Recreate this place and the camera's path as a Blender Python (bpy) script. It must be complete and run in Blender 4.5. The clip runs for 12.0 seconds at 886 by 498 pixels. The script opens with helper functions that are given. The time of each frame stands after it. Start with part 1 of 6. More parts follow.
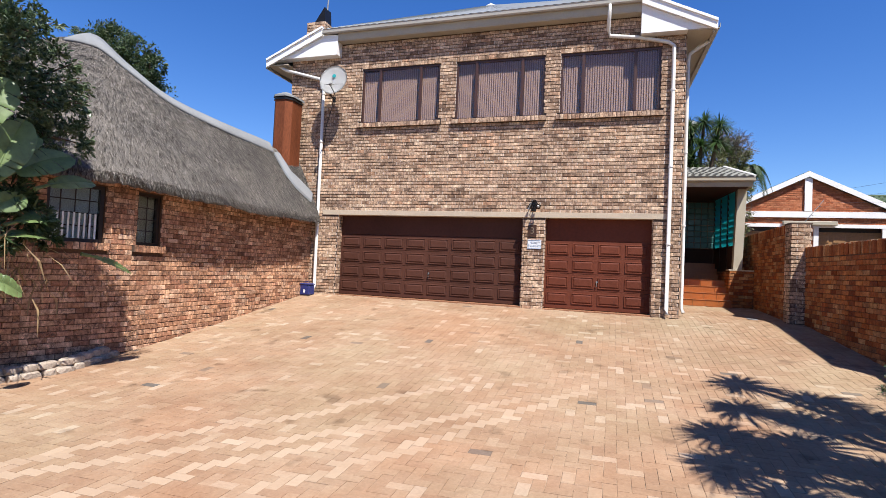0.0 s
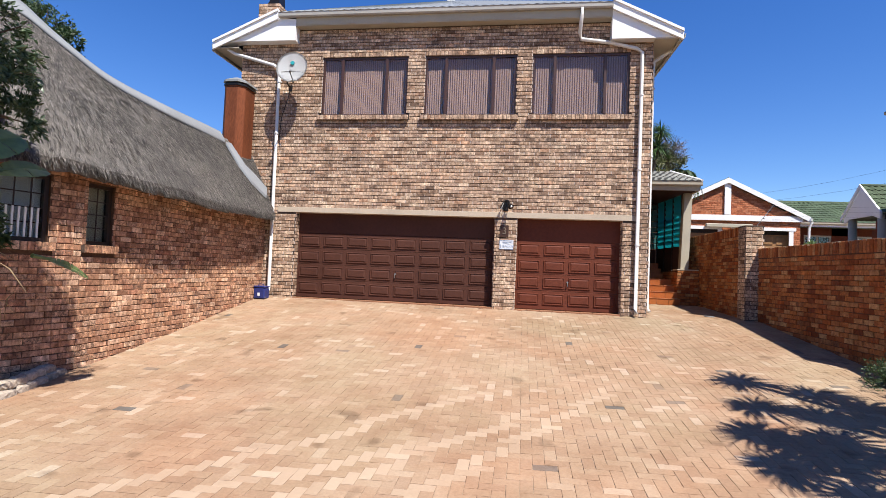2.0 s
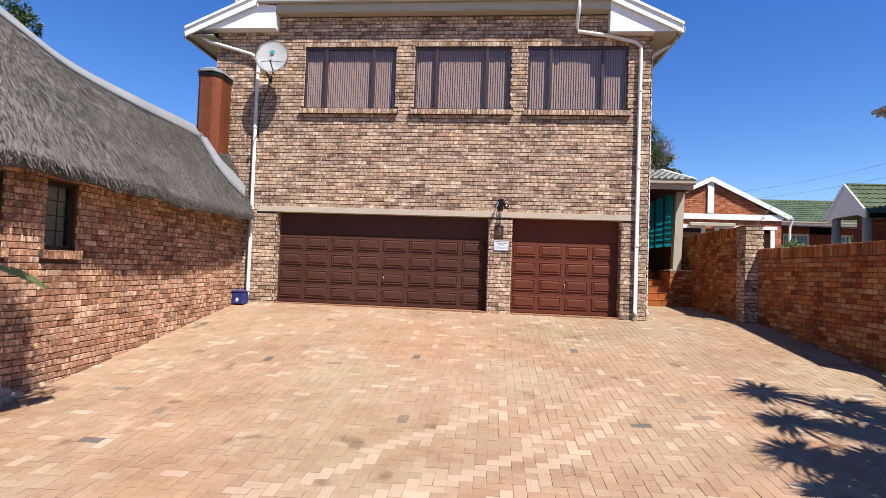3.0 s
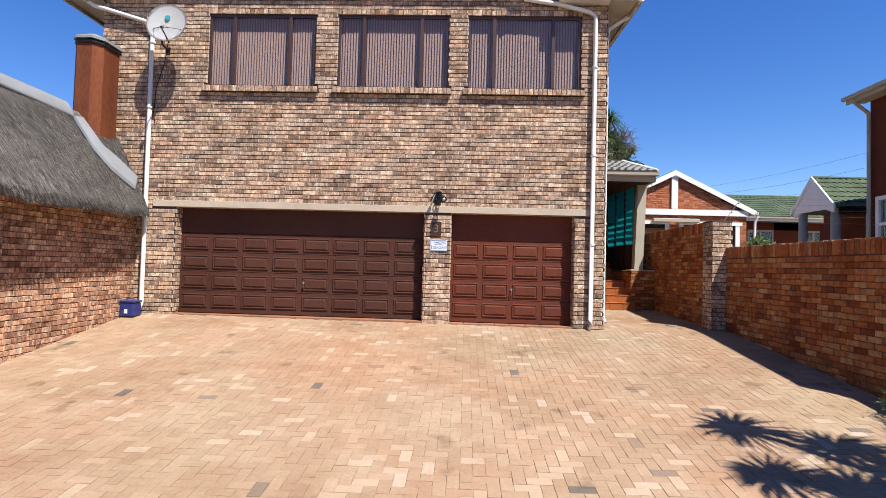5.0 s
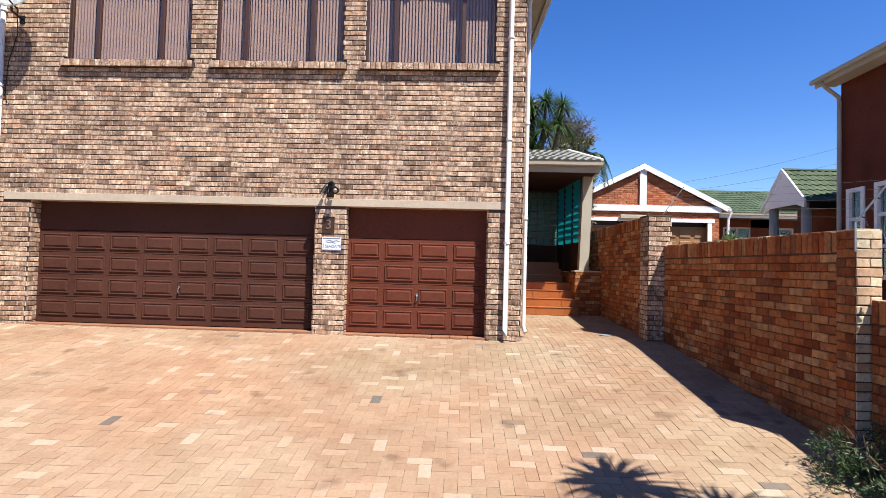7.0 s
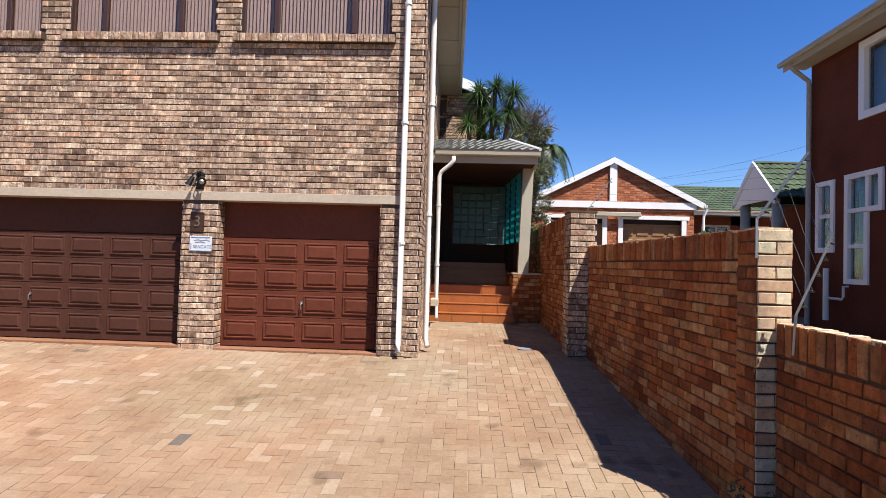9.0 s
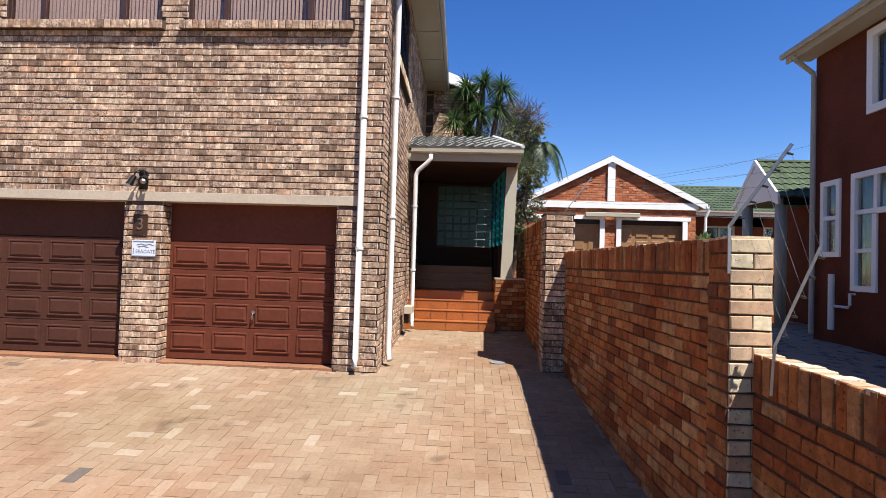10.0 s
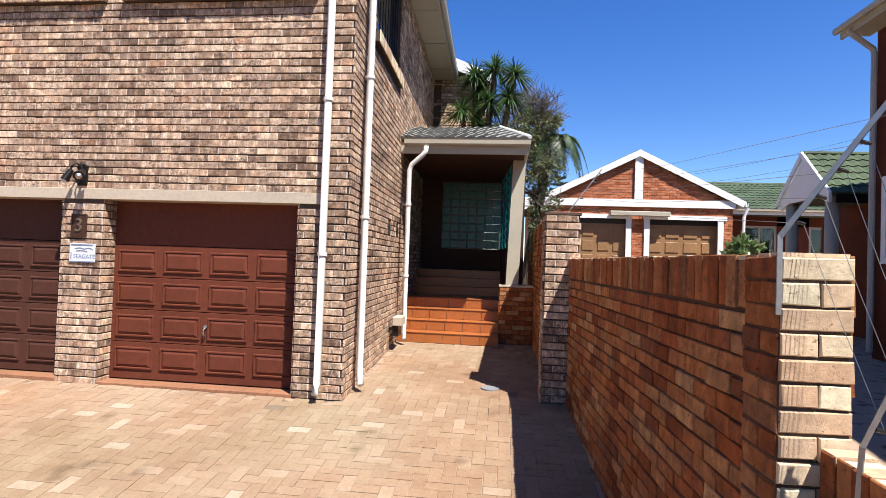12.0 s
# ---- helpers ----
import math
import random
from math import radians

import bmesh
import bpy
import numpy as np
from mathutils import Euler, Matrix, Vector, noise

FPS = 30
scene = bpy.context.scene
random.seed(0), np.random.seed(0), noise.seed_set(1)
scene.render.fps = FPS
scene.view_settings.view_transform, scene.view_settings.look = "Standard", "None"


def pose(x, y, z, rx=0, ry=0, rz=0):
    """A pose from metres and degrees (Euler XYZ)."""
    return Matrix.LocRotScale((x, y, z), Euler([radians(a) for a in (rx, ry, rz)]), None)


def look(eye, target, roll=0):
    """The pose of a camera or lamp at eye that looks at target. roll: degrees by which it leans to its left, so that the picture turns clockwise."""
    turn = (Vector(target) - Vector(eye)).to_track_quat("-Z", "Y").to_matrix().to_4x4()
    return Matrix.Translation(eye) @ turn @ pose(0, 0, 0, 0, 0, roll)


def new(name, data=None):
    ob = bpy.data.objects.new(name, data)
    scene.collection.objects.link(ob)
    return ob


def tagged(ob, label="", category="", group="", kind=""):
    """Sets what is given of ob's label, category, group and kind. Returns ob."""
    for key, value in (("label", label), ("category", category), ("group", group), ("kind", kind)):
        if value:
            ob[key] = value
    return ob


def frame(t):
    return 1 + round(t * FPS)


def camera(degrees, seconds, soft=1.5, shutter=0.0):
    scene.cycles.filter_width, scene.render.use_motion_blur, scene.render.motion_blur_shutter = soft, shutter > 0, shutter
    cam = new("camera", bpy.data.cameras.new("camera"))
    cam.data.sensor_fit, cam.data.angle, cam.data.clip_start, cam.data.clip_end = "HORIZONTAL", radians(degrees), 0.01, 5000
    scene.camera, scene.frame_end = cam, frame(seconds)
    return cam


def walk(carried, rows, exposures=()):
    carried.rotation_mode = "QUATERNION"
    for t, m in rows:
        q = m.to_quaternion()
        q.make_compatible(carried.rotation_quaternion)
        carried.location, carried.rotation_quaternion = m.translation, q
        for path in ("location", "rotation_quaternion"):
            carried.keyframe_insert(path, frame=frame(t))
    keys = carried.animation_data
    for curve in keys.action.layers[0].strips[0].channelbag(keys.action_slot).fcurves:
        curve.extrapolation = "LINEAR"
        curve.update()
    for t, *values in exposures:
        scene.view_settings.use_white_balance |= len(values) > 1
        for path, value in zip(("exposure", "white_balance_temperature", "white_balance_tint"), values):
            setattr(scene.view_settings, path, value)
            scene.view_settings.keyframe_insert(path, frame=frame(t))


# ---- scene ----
cam = camera(79.8, 12.0, soft=0.8)
PATH = [
    (0, (0.464, 0.121, 1.783), (-0.147, 2.024, 1.852), 2.6),
    (0.5, (0.12, 0.086, 1.775), (-0.428, 2.008, 1.846), 2.6),
    (1, (-0.195, 0.092, 1.793), (-0.683, 2.031, 1.866), 2.5),
    (1.5, (-0.566, 0.104, 1.78), (-0.965, 2.062, 1.855), 2.5),
    (2, (-0.942, 0.219, 1.771), (-1.236, 2.195, 1.85), 2.4),
    (2.3, (-1.12, 0.348, 1.806), (-1.372, 2.33, 1.885), 2.2),
    (2.5, (-1.228, 0.466, 1.826), (-1.464, 2.451, 1.903), 2.2),
    (3, (-1.441, 0.778, 1.859), (-1.635, 2.767, 1.934), 2.1),
    (3.2, (-1.474, 0.893, 1.881), (-1.646, 2.884, 1.956), 2.1),
    (4.8, (-0.898, 2.21, 1.97), (-0.99, 4.206, 2.043), 1.5),
    (5, (-0.781, 2.424, 1.999), (-0.866, 4.421, 2.068), 1.6),
    (5.5, (-0.413, 2.857, 2.014), (-0.497, 4.854, 2.083), 1.6),
    (6, (0.009, 3.26, 2.029), (-0.072, 5.257, 2.098), 1.4),
    (6.5, (0.439, 3.586, 2.063), (0.361, 5.583, 2.129), 1.4),
    (7, (0.89, 3.868, 2.095), (0.814, 5.866, 2.16), 1.5),
    (7.2, (1.066, 3.996, 2.093), (0.985, 5.993, 2.157), 1.5),
    (8.8, (2.401, 4.996, 2.233), (2.31, 6.993, 2.284), 1.2),
    (9, (2.493, 5.145, 2.231), (2.41, 7.142, 2.286), 1.6),
    (9.5, (2.79, 5.463, 2.284), (2.692, 7.46, 2.338), 1.6),
    (10, (3.058, 5.807, 2.341), (2.945, 7.803, 2.394), 1.7),
    (10.5, (3.239, 6.145, 2.38), (3.087, 8.139, 2.429), 1.8),
    (11, (3.391, 6.478, 2.425), (3.201, 8.469, 2.471), 1.9),
    (11.5, (3.496, 6.734, 2.448), (3.285, 8.723, 2.493), 1.9),
    (12, (3.559, 6.946, 2.476), (3.333, 8.933, 2.519), 2.0),
]
walk(cam, [(t, look(eye, target, roll)) for t, eye, target, roll in PATH], [(0, 1.02), (3, 1.05), (6, 1.09), (7, 1.19), (8, 1.11), (9, 0.97), (9.5, 0.92), (10, 1.01), (11, 1.11), (11.5, 1.10), (12, 1.21)])

SUN = Vector((0.40, -0.42, 1.0)).normalized()
world = bpy.data.worlds.new("world")
scene.world = world
world.use_nodes = True
sky = world.node_tree.nodes.new("ShaderNodeTexSky")
sky.sky_type, sky.sun_disc = "NISHITA", False
sky.sun_elevation = math.asin(SUN.z)
sky.sun_rotation = math.atan2(SUN.x, SUN.y)
sky.altitude, sky.air_density, sky.dust_density, sky.ozone_density = 60, 1.0, 0.1, 4.0
background = world.node_tree.nodes["Background"]
background.inputs["Strength"].default_value = 0.083
clear = world.node_tree.nodes.new("ShaderNodeHueSaturation")
clear.inputs["Saturation"].default_value = 1.30
clear.inputs["Hue"].default_value = 0.515
world.node_tree.links.new(sky.outputs[0], clear.inputs["Color"])
world.node_tree.links.new(clear.outputs[0], background.inputs[0])
sun = new("sun", bpy.data.lights.new("sun", "SUN"))
sun.data.energy, sun.data.angle, sun.data.color = 5.0, radians(0.53), (1.0, 0.962, 0.915)
sun.matrix_world = look(SUN * 30, (0, 0, 0))
scene.view_settings.exposure = 1.05


# ---- materials ----
def material(name, rough=0.7, metal=0.0):
    m = bpy.data.materials.new(name)
    m.use_nodes = True
    b = m.node_tree.nodes["Principled BSDF"]
    b.inputs["Roughness"].default_value, b.inputs["Metallic"].default_value = rough, metal
    if rough >= 0.6:
        b.inputs["Specular IOR Level"].default_value = 0.15
    return m, m.node_tree.nodes, m.node_tree.links, b


def noise_of(n, l, scale, detail=4.0, rough=0.6, stretch=None, coords="pos", at=None):
    t = n.new("ShaderNodeTexNoise")
    t.inputs["Scale"].default_value, t.inputs["Detail"].default_value, t.inputs["Roughness"].default_value = scale, detail, rough
    if coords == "pos":
        src = n.new("ShaderNodeNewGeometry").outputs["Position"]
    else:
        src = n.new("ShaderNodeTexCoord").outputs["Object"]
    if at:
        src = at
    if stretch:
        mp = n.new("ShaderNodeMapping")
        mp.inputs["Scale"].default_value = stretch
        l.new(src, mp.inputs["Vector"])
        src = mp.outputs[0]
    l.new(src, t.inputs["Vector"])
    return t.outputs["Fac"]


def ramp(n, l, fac, stops):
    r = n.new("ShaderNodeValToRGB")
    e = r.color_ramp.elements
    while len(e) < len(stops):
        e.new(0.5)
    for k, (p, c) in zip(e, stops):
        k.position, k.color = p, (*c, 1)
    l.new(fac, r.inputs[0])
    return r.outputs[0]


def mixc(n, l, a, b, fac, mode="MIX"):
    m = n.new("ShaderNodeMix")
    m.data_type, m.blend_type = "RGBA", mode
    for s, v in ((m.inputs[0], fac), (m.inputs[6], a), (m.inputs[7], b)):
        if isinstance(v, (int, float)):
            s.default_value = v
        elif isinstance(v, tuple):
            s.default_value = (*v, 1)
        else:
            l.new(v, s)
    return m.outputs[2]


def bump(n, l, b, fac, strength, distance):
    k = n.new("ShaderNodeBump")
    k.inputs["Strength"].default_value, k.inputs["Distance"].default_value = strength, distance
    l.new(fac, k.inputs["Height"])
    l.new(k.outputs[0], b.inputs["Normal"])


def plain(name, color, rough=0.6, metal=0.0, vary=0.12, scale=6.0, relief=0.0, stretch=None):
    """A surface of one colour with stains at two scales and fine relief."""
    m, n, l, b = material(name, rough, metal)
    lo = tuple(c * 0.62 * (1 - 2 * vary) for c in color)
    hi = tuple(c * 0.62 * (1 + vary) for c in color)
    big = noise_of(n, l, scale * 0.25, 3, stretch=stretch)
    fine = noise_of(n, l, scale * 6, 5, stretch=stretch)
    c1 = ramp(n, l, big, [(0.3, lo), (0.65, hi)])
    c2 = ramp(n, l, fine, [(0.3, lo), (0.7, hi)])
    l.new(mixc(n, l, c1, c2, 0.5), b.inputs["Base Color"])
    if relief:
        bump(n, l, b, fine, 0.6, relief)
    return m


def brick_material(name, stops, single, grime=(0.10, 0.075, 0.06), soft=1.0, grimy=0.8, bands=0.0, rough_face=1.0):
    """Clay bricks: each its own shade, mottled with dark flecks and pale bloom. single: bricks that are objects of their own."""
    m, n, l, b = material(name, 0.85)
    if single:
        pick = n.new("ShaderNodeObjectInfo").outputs["Random"]
    else:
        pick = n.new("ShaderNodeNewGeometry").outputs["Random Per Island"]
    base = ramp(n, l, pick, stops)
    shift = n.new("ShaderNodeVectorMath")
    shift.operation = "MULTIPLY_ADD"
    spread = n.new("ShaderNodeCombineXYZ")
    for axis in (0, 1, 2):
        l.new(pick, spread.inputs[axis])
    l.new(spread.outputs[0], shift.inputs[0])
    shift.inputs[1].default_value = (37, 53, 71)
    l.new(n.new("ShaderNodeNewGeometry").outputs["Position"], shift.inputs[2])
    white = n.new("ShaderNodeTexWhiteNoise")
    white.noise_dimensions = "1D"
    l.new(pick, white.inputs["W"])
    flecks = ramp(n, l, noise_of(n, l, 34, 4, 0.7, at=shift.outputs[0]), [(0.44, (0, 0, 0)), (0.58, (1, 1, 1))])
    amount = n.new("ShaderNodeMath")
    amount.operation = "MULTIPLY"
    l.new(flecks, amount.inputs[0])
    amount.inputs[1].default_value = grimy
    amount2 = n.new("ShaderNodeMath")
    amount2.operation = "MULTIPLY"
    l.new(amount.outputs[0], amount2.inputs[0])
    l.new(white.outputs["Value"], amount2.inputs[1])
    c = mixc(n, l, base, grime, amount2.outputs[0])
    blotch = ramp(n, l, noise_of(n, l, 15, 5, 0.66, at=shift.outputs[0]), [(0.34, (0.50, 0.47, 0.46)), (0.48, (0.96, 0.95, 0.94)), (0.64, (1.42, 1.42, 1.40))])
    c = mixc(n, l, c, blotch, soft, "MULTIPLY")
    stain = ramp(n, l, noise_of(n, l, 1.3, 4, 0.6), [(0.35, (0.78, 0.76, 0.75)), (0.62, (1.08, 1.06, 1.04))])
    c = mixc(n, l, c, stain, 1.0, "MULTIPLY")
    if bands:
        patch = ramp(n, l, noise_of(n, l, 1.0, 2, 0.5, stretch=(17, 17, 5), at=shift.outputs[0]),
                     [(0.36, (0.62, 0.58, 0.57)), (0.45, (0.92, 0.90, 0.90)), (0.57, (1.0, 0.99, 0.99)), (0.62, (1.42, 1.40, 1.38))])
        c = mixc(n, l, c, patch, bands, "MULTIPLY")
    pits = ramp(n, l, noise_of(n, l, 42, 3, 0.6, at=shift.outputs[0]), [(0.63, (1, 1, 1)), (0.69, (0.36, 0.30, 0.27))])
    c = mixc(n, l, c, pits, 0.85, "MULTIPLY")
    l.new(c, b.inputs["Base Color"])
    bump(n, l, b, noise_of(n, l, 48, 5, 0.75), rough_face, 0.010)
    return m


FACE = [(0.0, (0.201, 0.13, 0.088)), (0.2, (0.388, 0.27, 0.185)), (0.45, (0.536, 0.391, 0.275)), (0.62, (0.343, 0.236, 0.171)), (0.8, (0.594, 0.46, 0.331)), (0.92, (0.451, 0.276, 0.176)), (1.0, (0.268, 0.2, 0.153))]
WARM = [(0.0, (0.158, 0.04, 0.013)), (0.2, (0.301, 0.091, 0.026)), (0.4, (0.385, 0.152, 0.05)), (0.55, (0.275, 0.07, 0.02)), (0.7, (0.425, 0.207, 0.083)), (0.82, (0.206, 0.067, 0.026)), (0.92, (0.453, 0.256, 0.113)), (1.0, (0.315, 0.085, 0.024))]
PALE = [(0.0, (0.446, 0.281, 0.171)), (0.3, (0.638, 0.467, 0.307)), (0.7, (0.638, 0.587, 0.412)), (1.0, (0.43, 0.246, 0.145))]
LEFT = [(0.0, (0.218, 0.109, 0.067)), (0.2, (0.435, 0.237, 0.141)), (0.45, (0.548, 0.335, 0.211)), (0.62, (0.35, 0.171, 0.103)), (0.8, (0.59, 0.4, 0.274)), (1.0, (0.306, 0.14, 0.085))]
PAVE = [(0.0, (0.255, 0.162, 0.105)), (0.004, (0.112, 0.098, 0.086)), (0.008, (0.261, 0.171, 0.111)), (0.45, (0.277, 0.185, 0.119)), (0.9, (0.294, 0.202, 0.132)), (0.96, (0.322, 0.231, 0.158)), (1.0, (0.356, 0.272, 0.2))]


def paver_material(name, single):
    m, n, l, b = material(name, 0.8)
    if single:
        pick = n.new("ShaderNodeObjectInfo").outputs["Random"]
    else:
        pick = n.new("ShaderNodeNewGeometry").outputs["Random Per Island"]
    base = ramp(n, l, pick, PAVE)
    big = ramp(n, l, noise_of(n, l, 0.8, 6, 0.7), [(0.32, (0.82, 0.74, 0.69)), (0.5, (0.98, 0.96, 0.94)), (0.66, (1.10, 1.14, 1.17))])
    c = mixc(n, l, base, big, 1.0, "MULTIPLY")
    tint = ramp(n, l, noise_of(n, l, 0.45, 4, 0.6), [(0.36, (1.05, 0.96, 0.92)), (0.5, (1, 1, 1)), (0.62, (0.97, 1.02, 1.0))])
    c = mixc(n, l, c, tint, 1.0, "MULTIPLY")
    path = n.new("ShaderNodeVectorMath")
    path.operation = "DISTANCE"
    l.new(n.new("ShaderNodeNewGeometry").outputs["Position"], path.inputs[0])
    path.inputs[1].default_value = (3.0, 13.0, 1.0)
    grey = ramp(n, l, path.outputs["Value"], [(0.0, (0.90, 0.97, 0.98)), (1.0, (1, 1, 1))])
    wide = n.new("ShaderNodeMath")
    wide.operation = "MULTIPLY"
    l.new(path.outputs["Value"], wide.inputs[0])
    wide.inputs[1].default_value = 0.16
    l.new(wide.outputs[0], grey.node.inputs[0])
    c = mixc(n, l, c, grey, 1.0, "MULTIPLY")
    fine = ramp(n, l, noise_of(n, l, 34, 5, 0.7), [(0.3, (0.84, 0.83, 0.82)), (0.7, (1.08, 1.08, 1.08))])
    c = mixc(n, l, c, fine, 1.0, "MULTIPLY")
    spots = ramp(n, l, noise_of(n, l, 2.4, 2, 0.4), [(0.66, (1, 1, 1)), (0.74, (0.66, 0.64, 0.63))])
    c = mixc(n, l, c, spots, 1.0, "MULTIPLY")
    tone = n.new("ShaderNodeAttribute")
    tone.attribute_name = "tone"
    c = mixc(n, l, c, (0.385, 0.29, 0.205), tone.outputs["Fac"])
    l.new(c, b.inputs["Base Color"])
    bump(n, l, b, noise_of(n, l, 90, 4, 0.7), 0.5, 0.003)
    return m


brick_face = {False: brick_material("facade_brick_mass", FACE, False, soft=0.75, bands=0.85, rough_face=0.7), True: brick_material("facade_brick", FACE, True, soft=0.75, bands=0.85, rough_face=0.7)}
brick_warm = {False: brick_material("garden_brick_mass", WARM, False, soft=0.5, grimy=0.45, bands=0.4, rough_face=0.6), True: brick_material("garden_brick", WARM, True, soft=0.5, grimy=0.45, bands=0.4, rough_face=0.6)}
brick_orange = {False: brick_material("orange_brick_mass", [(0, (0.27, 0.082, 0.038)), (0.5, (0.38, 0.13, 0.06)), (1, (0.46, 0.19, 0.10))], False, soft=0.5, grimy=0.3), True: None}
brick_left = {False: brick_material("wall_brick_mass", LEFT, False, soft=0.8, bands=0.8, rough_face=0.4), True: brick_material("wall_brick", LEFT, True, soft=0.8, bands=0.8, rough_face=0.4)}
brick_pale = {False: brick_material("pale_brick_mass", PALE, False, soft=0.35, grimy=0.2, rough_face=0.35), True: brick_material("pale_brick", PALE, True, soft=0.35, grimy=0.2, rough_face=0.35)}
paver_mat = {False: paver_material("paver_mass", False), True: paver_material("paver", True)}
mortar_light = plain("perpend_mortar", (0.82, 0.70, 0.60), 0.95, vary=0.2, relief=0.003)
mortar = plain("mortar", (0.14, 0.10, 0.078), 0.95, vary=0.3, relief=0.005)
mortar_orange = plain("orange_mortar", (0.46, 0.21, 0.11), 0.95, vary=0.2)
mortar_dark = plain("dark_mortar", (0.17, 0.095, 0.062), 0.95, vary=0.25, relief=0.004)


def joint_material():
    """Sand of the pavers' colour, with short runs of dark open joints."""
    m, n, l, b = material("joint_sand", 0.95)
    c = ramp(n, l, noise_of(n, l, 5.5, 4, 0.65), [(0.52, (0.30, 0.215, 0.148)), (0.61, (0.17, 0.12, 0.085)), (0.67, (0.07, 0.052, 0.04))])
    l.new(c, b.inputs["Base Color"])
    return m


joint_sand = joint_material()
concrete_cream = plain("cream_concrete", (0.70, 0.58, 0.44), 0.8, vary=0.12, relief=0.002)
cream_paint = plain("cream_paint", (0.60, 0.54, 0.42), 0.6, vary=0.06)
white_paint = plain("white_paint", (1.18, 1.17, 1.14), 0.45, vary=0.05)
white_pipe = plain("white_pipe", (1.02, 0.99, 0.93), 0.35, vary=0.08, scale=3)
gutter_mat = plain("gutter_paint", (0.55, 0.52, 0.46), 0.5, vary=0.12)
soffit_mat = plain("soffit_board", (0.62, 0.57, 0.46), 0.7, vary=0.06)
roof_grey = plain("grey_roof_sheet", (0.34, 0.36, 0.37), 0.5, 0.2, vary=0.15)
roof_tile = plain("grey_green_tile", (0.36, 0.36, 0.33), 0.85, vary=0.25, scale=9, relief=0.004)
green_tile = plain("green_tile", (0.12, 0.165, 0.095), 0.7, vary=0.35, scale=5, relief=0.004)
door_big = plain("dark_brown_door", (0.114, 0.045, 0.030), 0.6, vary=0.16, scale=3)
door_small = plain("red_brown_door", (0.188, 0.052, 0.028), 0.6, vary=0.16, scale=3)
door_far = plain("golden_wood_door", (0.42, 0.22, 0.09), 0.5, vary=0.2, scale=3)
frame_brown = plain("brown_frame", (0.085, 0.035, 0.022), 0.4, vary=0.15)
dark_frame = plain("dark_window_frame", (0.04, 0.022, 0.016), 0.45, vary=0.15)
black_metal = plain("black_metal", (0.03, 0.026, 0.024), 0.4, 0.6, vary=0.1)
bare_metal = plain("galvanised", (0.50, 0.50, 0.50), 0.4, 0.8, vary=0.15)
rust_steel = plain("rusty_brown_steel", (0.27, 0.082, 0.034), 0.6, 0.1, vary=0.3, scale=2.5, stretch=(3, 3, 0.6))
cap_cement = plain("painted_cement", (0.30, 0.31, 0.315), 0.7, vary=0.1, relief=0.004)
flash_grey = plain("grey_flashing", (0.34, 0.355, 0.37), 0.5, vary=0.12)
terracotta = plain("terracotta_tile", (0.52, 0.16, 0.042), 0.35, vary=0.18, scale=4)
threshold_tile = plain("worn_threshold_tile", (0.42, 0.20, 0.11), 0.7, vary=0.2, scale=4)
grout = plain("grout", (0.42, 0.30, 0.2), 0.9, vary=0.1)
plaster_brown = plain("red_brown_plaster", (0.185, 0.05, 0.024), 0.85, vary=0.22, scale=4, relief=0.006)
blue_plastic = plain("blue_plastic", (0.03, 0.045, 0.22), 0.4, vary=0.15)
stone_mat = plain("rough_stone", (0.55, 0.45, 0.36), 0.9, vary=0.35, scale=5, relief=0.02)
bark = plain("bark", (0.17, 0.125, 0.09), 0.9, vary=0.3, scale=8, relief=0.01)
twig_mat = plain("bare_twig", (0.28, 0.23, 0.20), 0.9, vary=0.2)
# near-black brown: the dimness of rooms and porch is put into the colour
dark_room = plain("shaded_interior", (0.075, 0.04, 0.03), 0.8, vary=0.1)
sign_white = plain("sign_white", (0.95, 0.98, 1.02), 0.4, vary=0.03)
sign_blue = plain("sign_blue", (0.24, 0.33, 0.50), 0.4, vary=0.05)
plaque_brown = plain("bronze_plaque", (0.10, 0.045, 0.025), 0.45, 0.3, vary=0.15)
brass = plain("old_brass", (0.42, 0.30, 0.20), 0.4, 0.7, vary=0.1)
dish_mat = plain("dish_paint", (0.95, 0.96, 0.94), 0.4, vary=0.04)
wire_mat = plain("wire", (0.35, 0.35, 0.35), 0.4, 0.8)


def leaf_material(name, stops, rough=0.5, through_light=0.25):
    m, n, l, b = material(name, rough)
    pick = n.new("ShaderNodeNewGeometry").outputs["Random Per Island"]
    c = ramp(n, l, pick, stops)
    c = mixc(n, l, c, ramp(n, l, noise_of(n, l, 9, 3), [(0.3, (0.7, 0.7, 0.7)), (0.7, (1.15, 1.15, 1.1))]), 1.0, "MULTIPLY")
    l.new(c, b.inputs["Base Color"])
    t = n.new("ShaderNodeBsdfTranslucent")
    l.new(c, t.inputs[0])
    mx = n.new("ShaderNodeMixShader")
    mx.inputs[0].default_value = through_light
    l.new(b.outputs[0], mx.inputs[1])
    l.new(t.outputs[0], mx.inputs[2])
    l.new(mx.outputs[0], n["Material Output"].inputs[0])
    return m


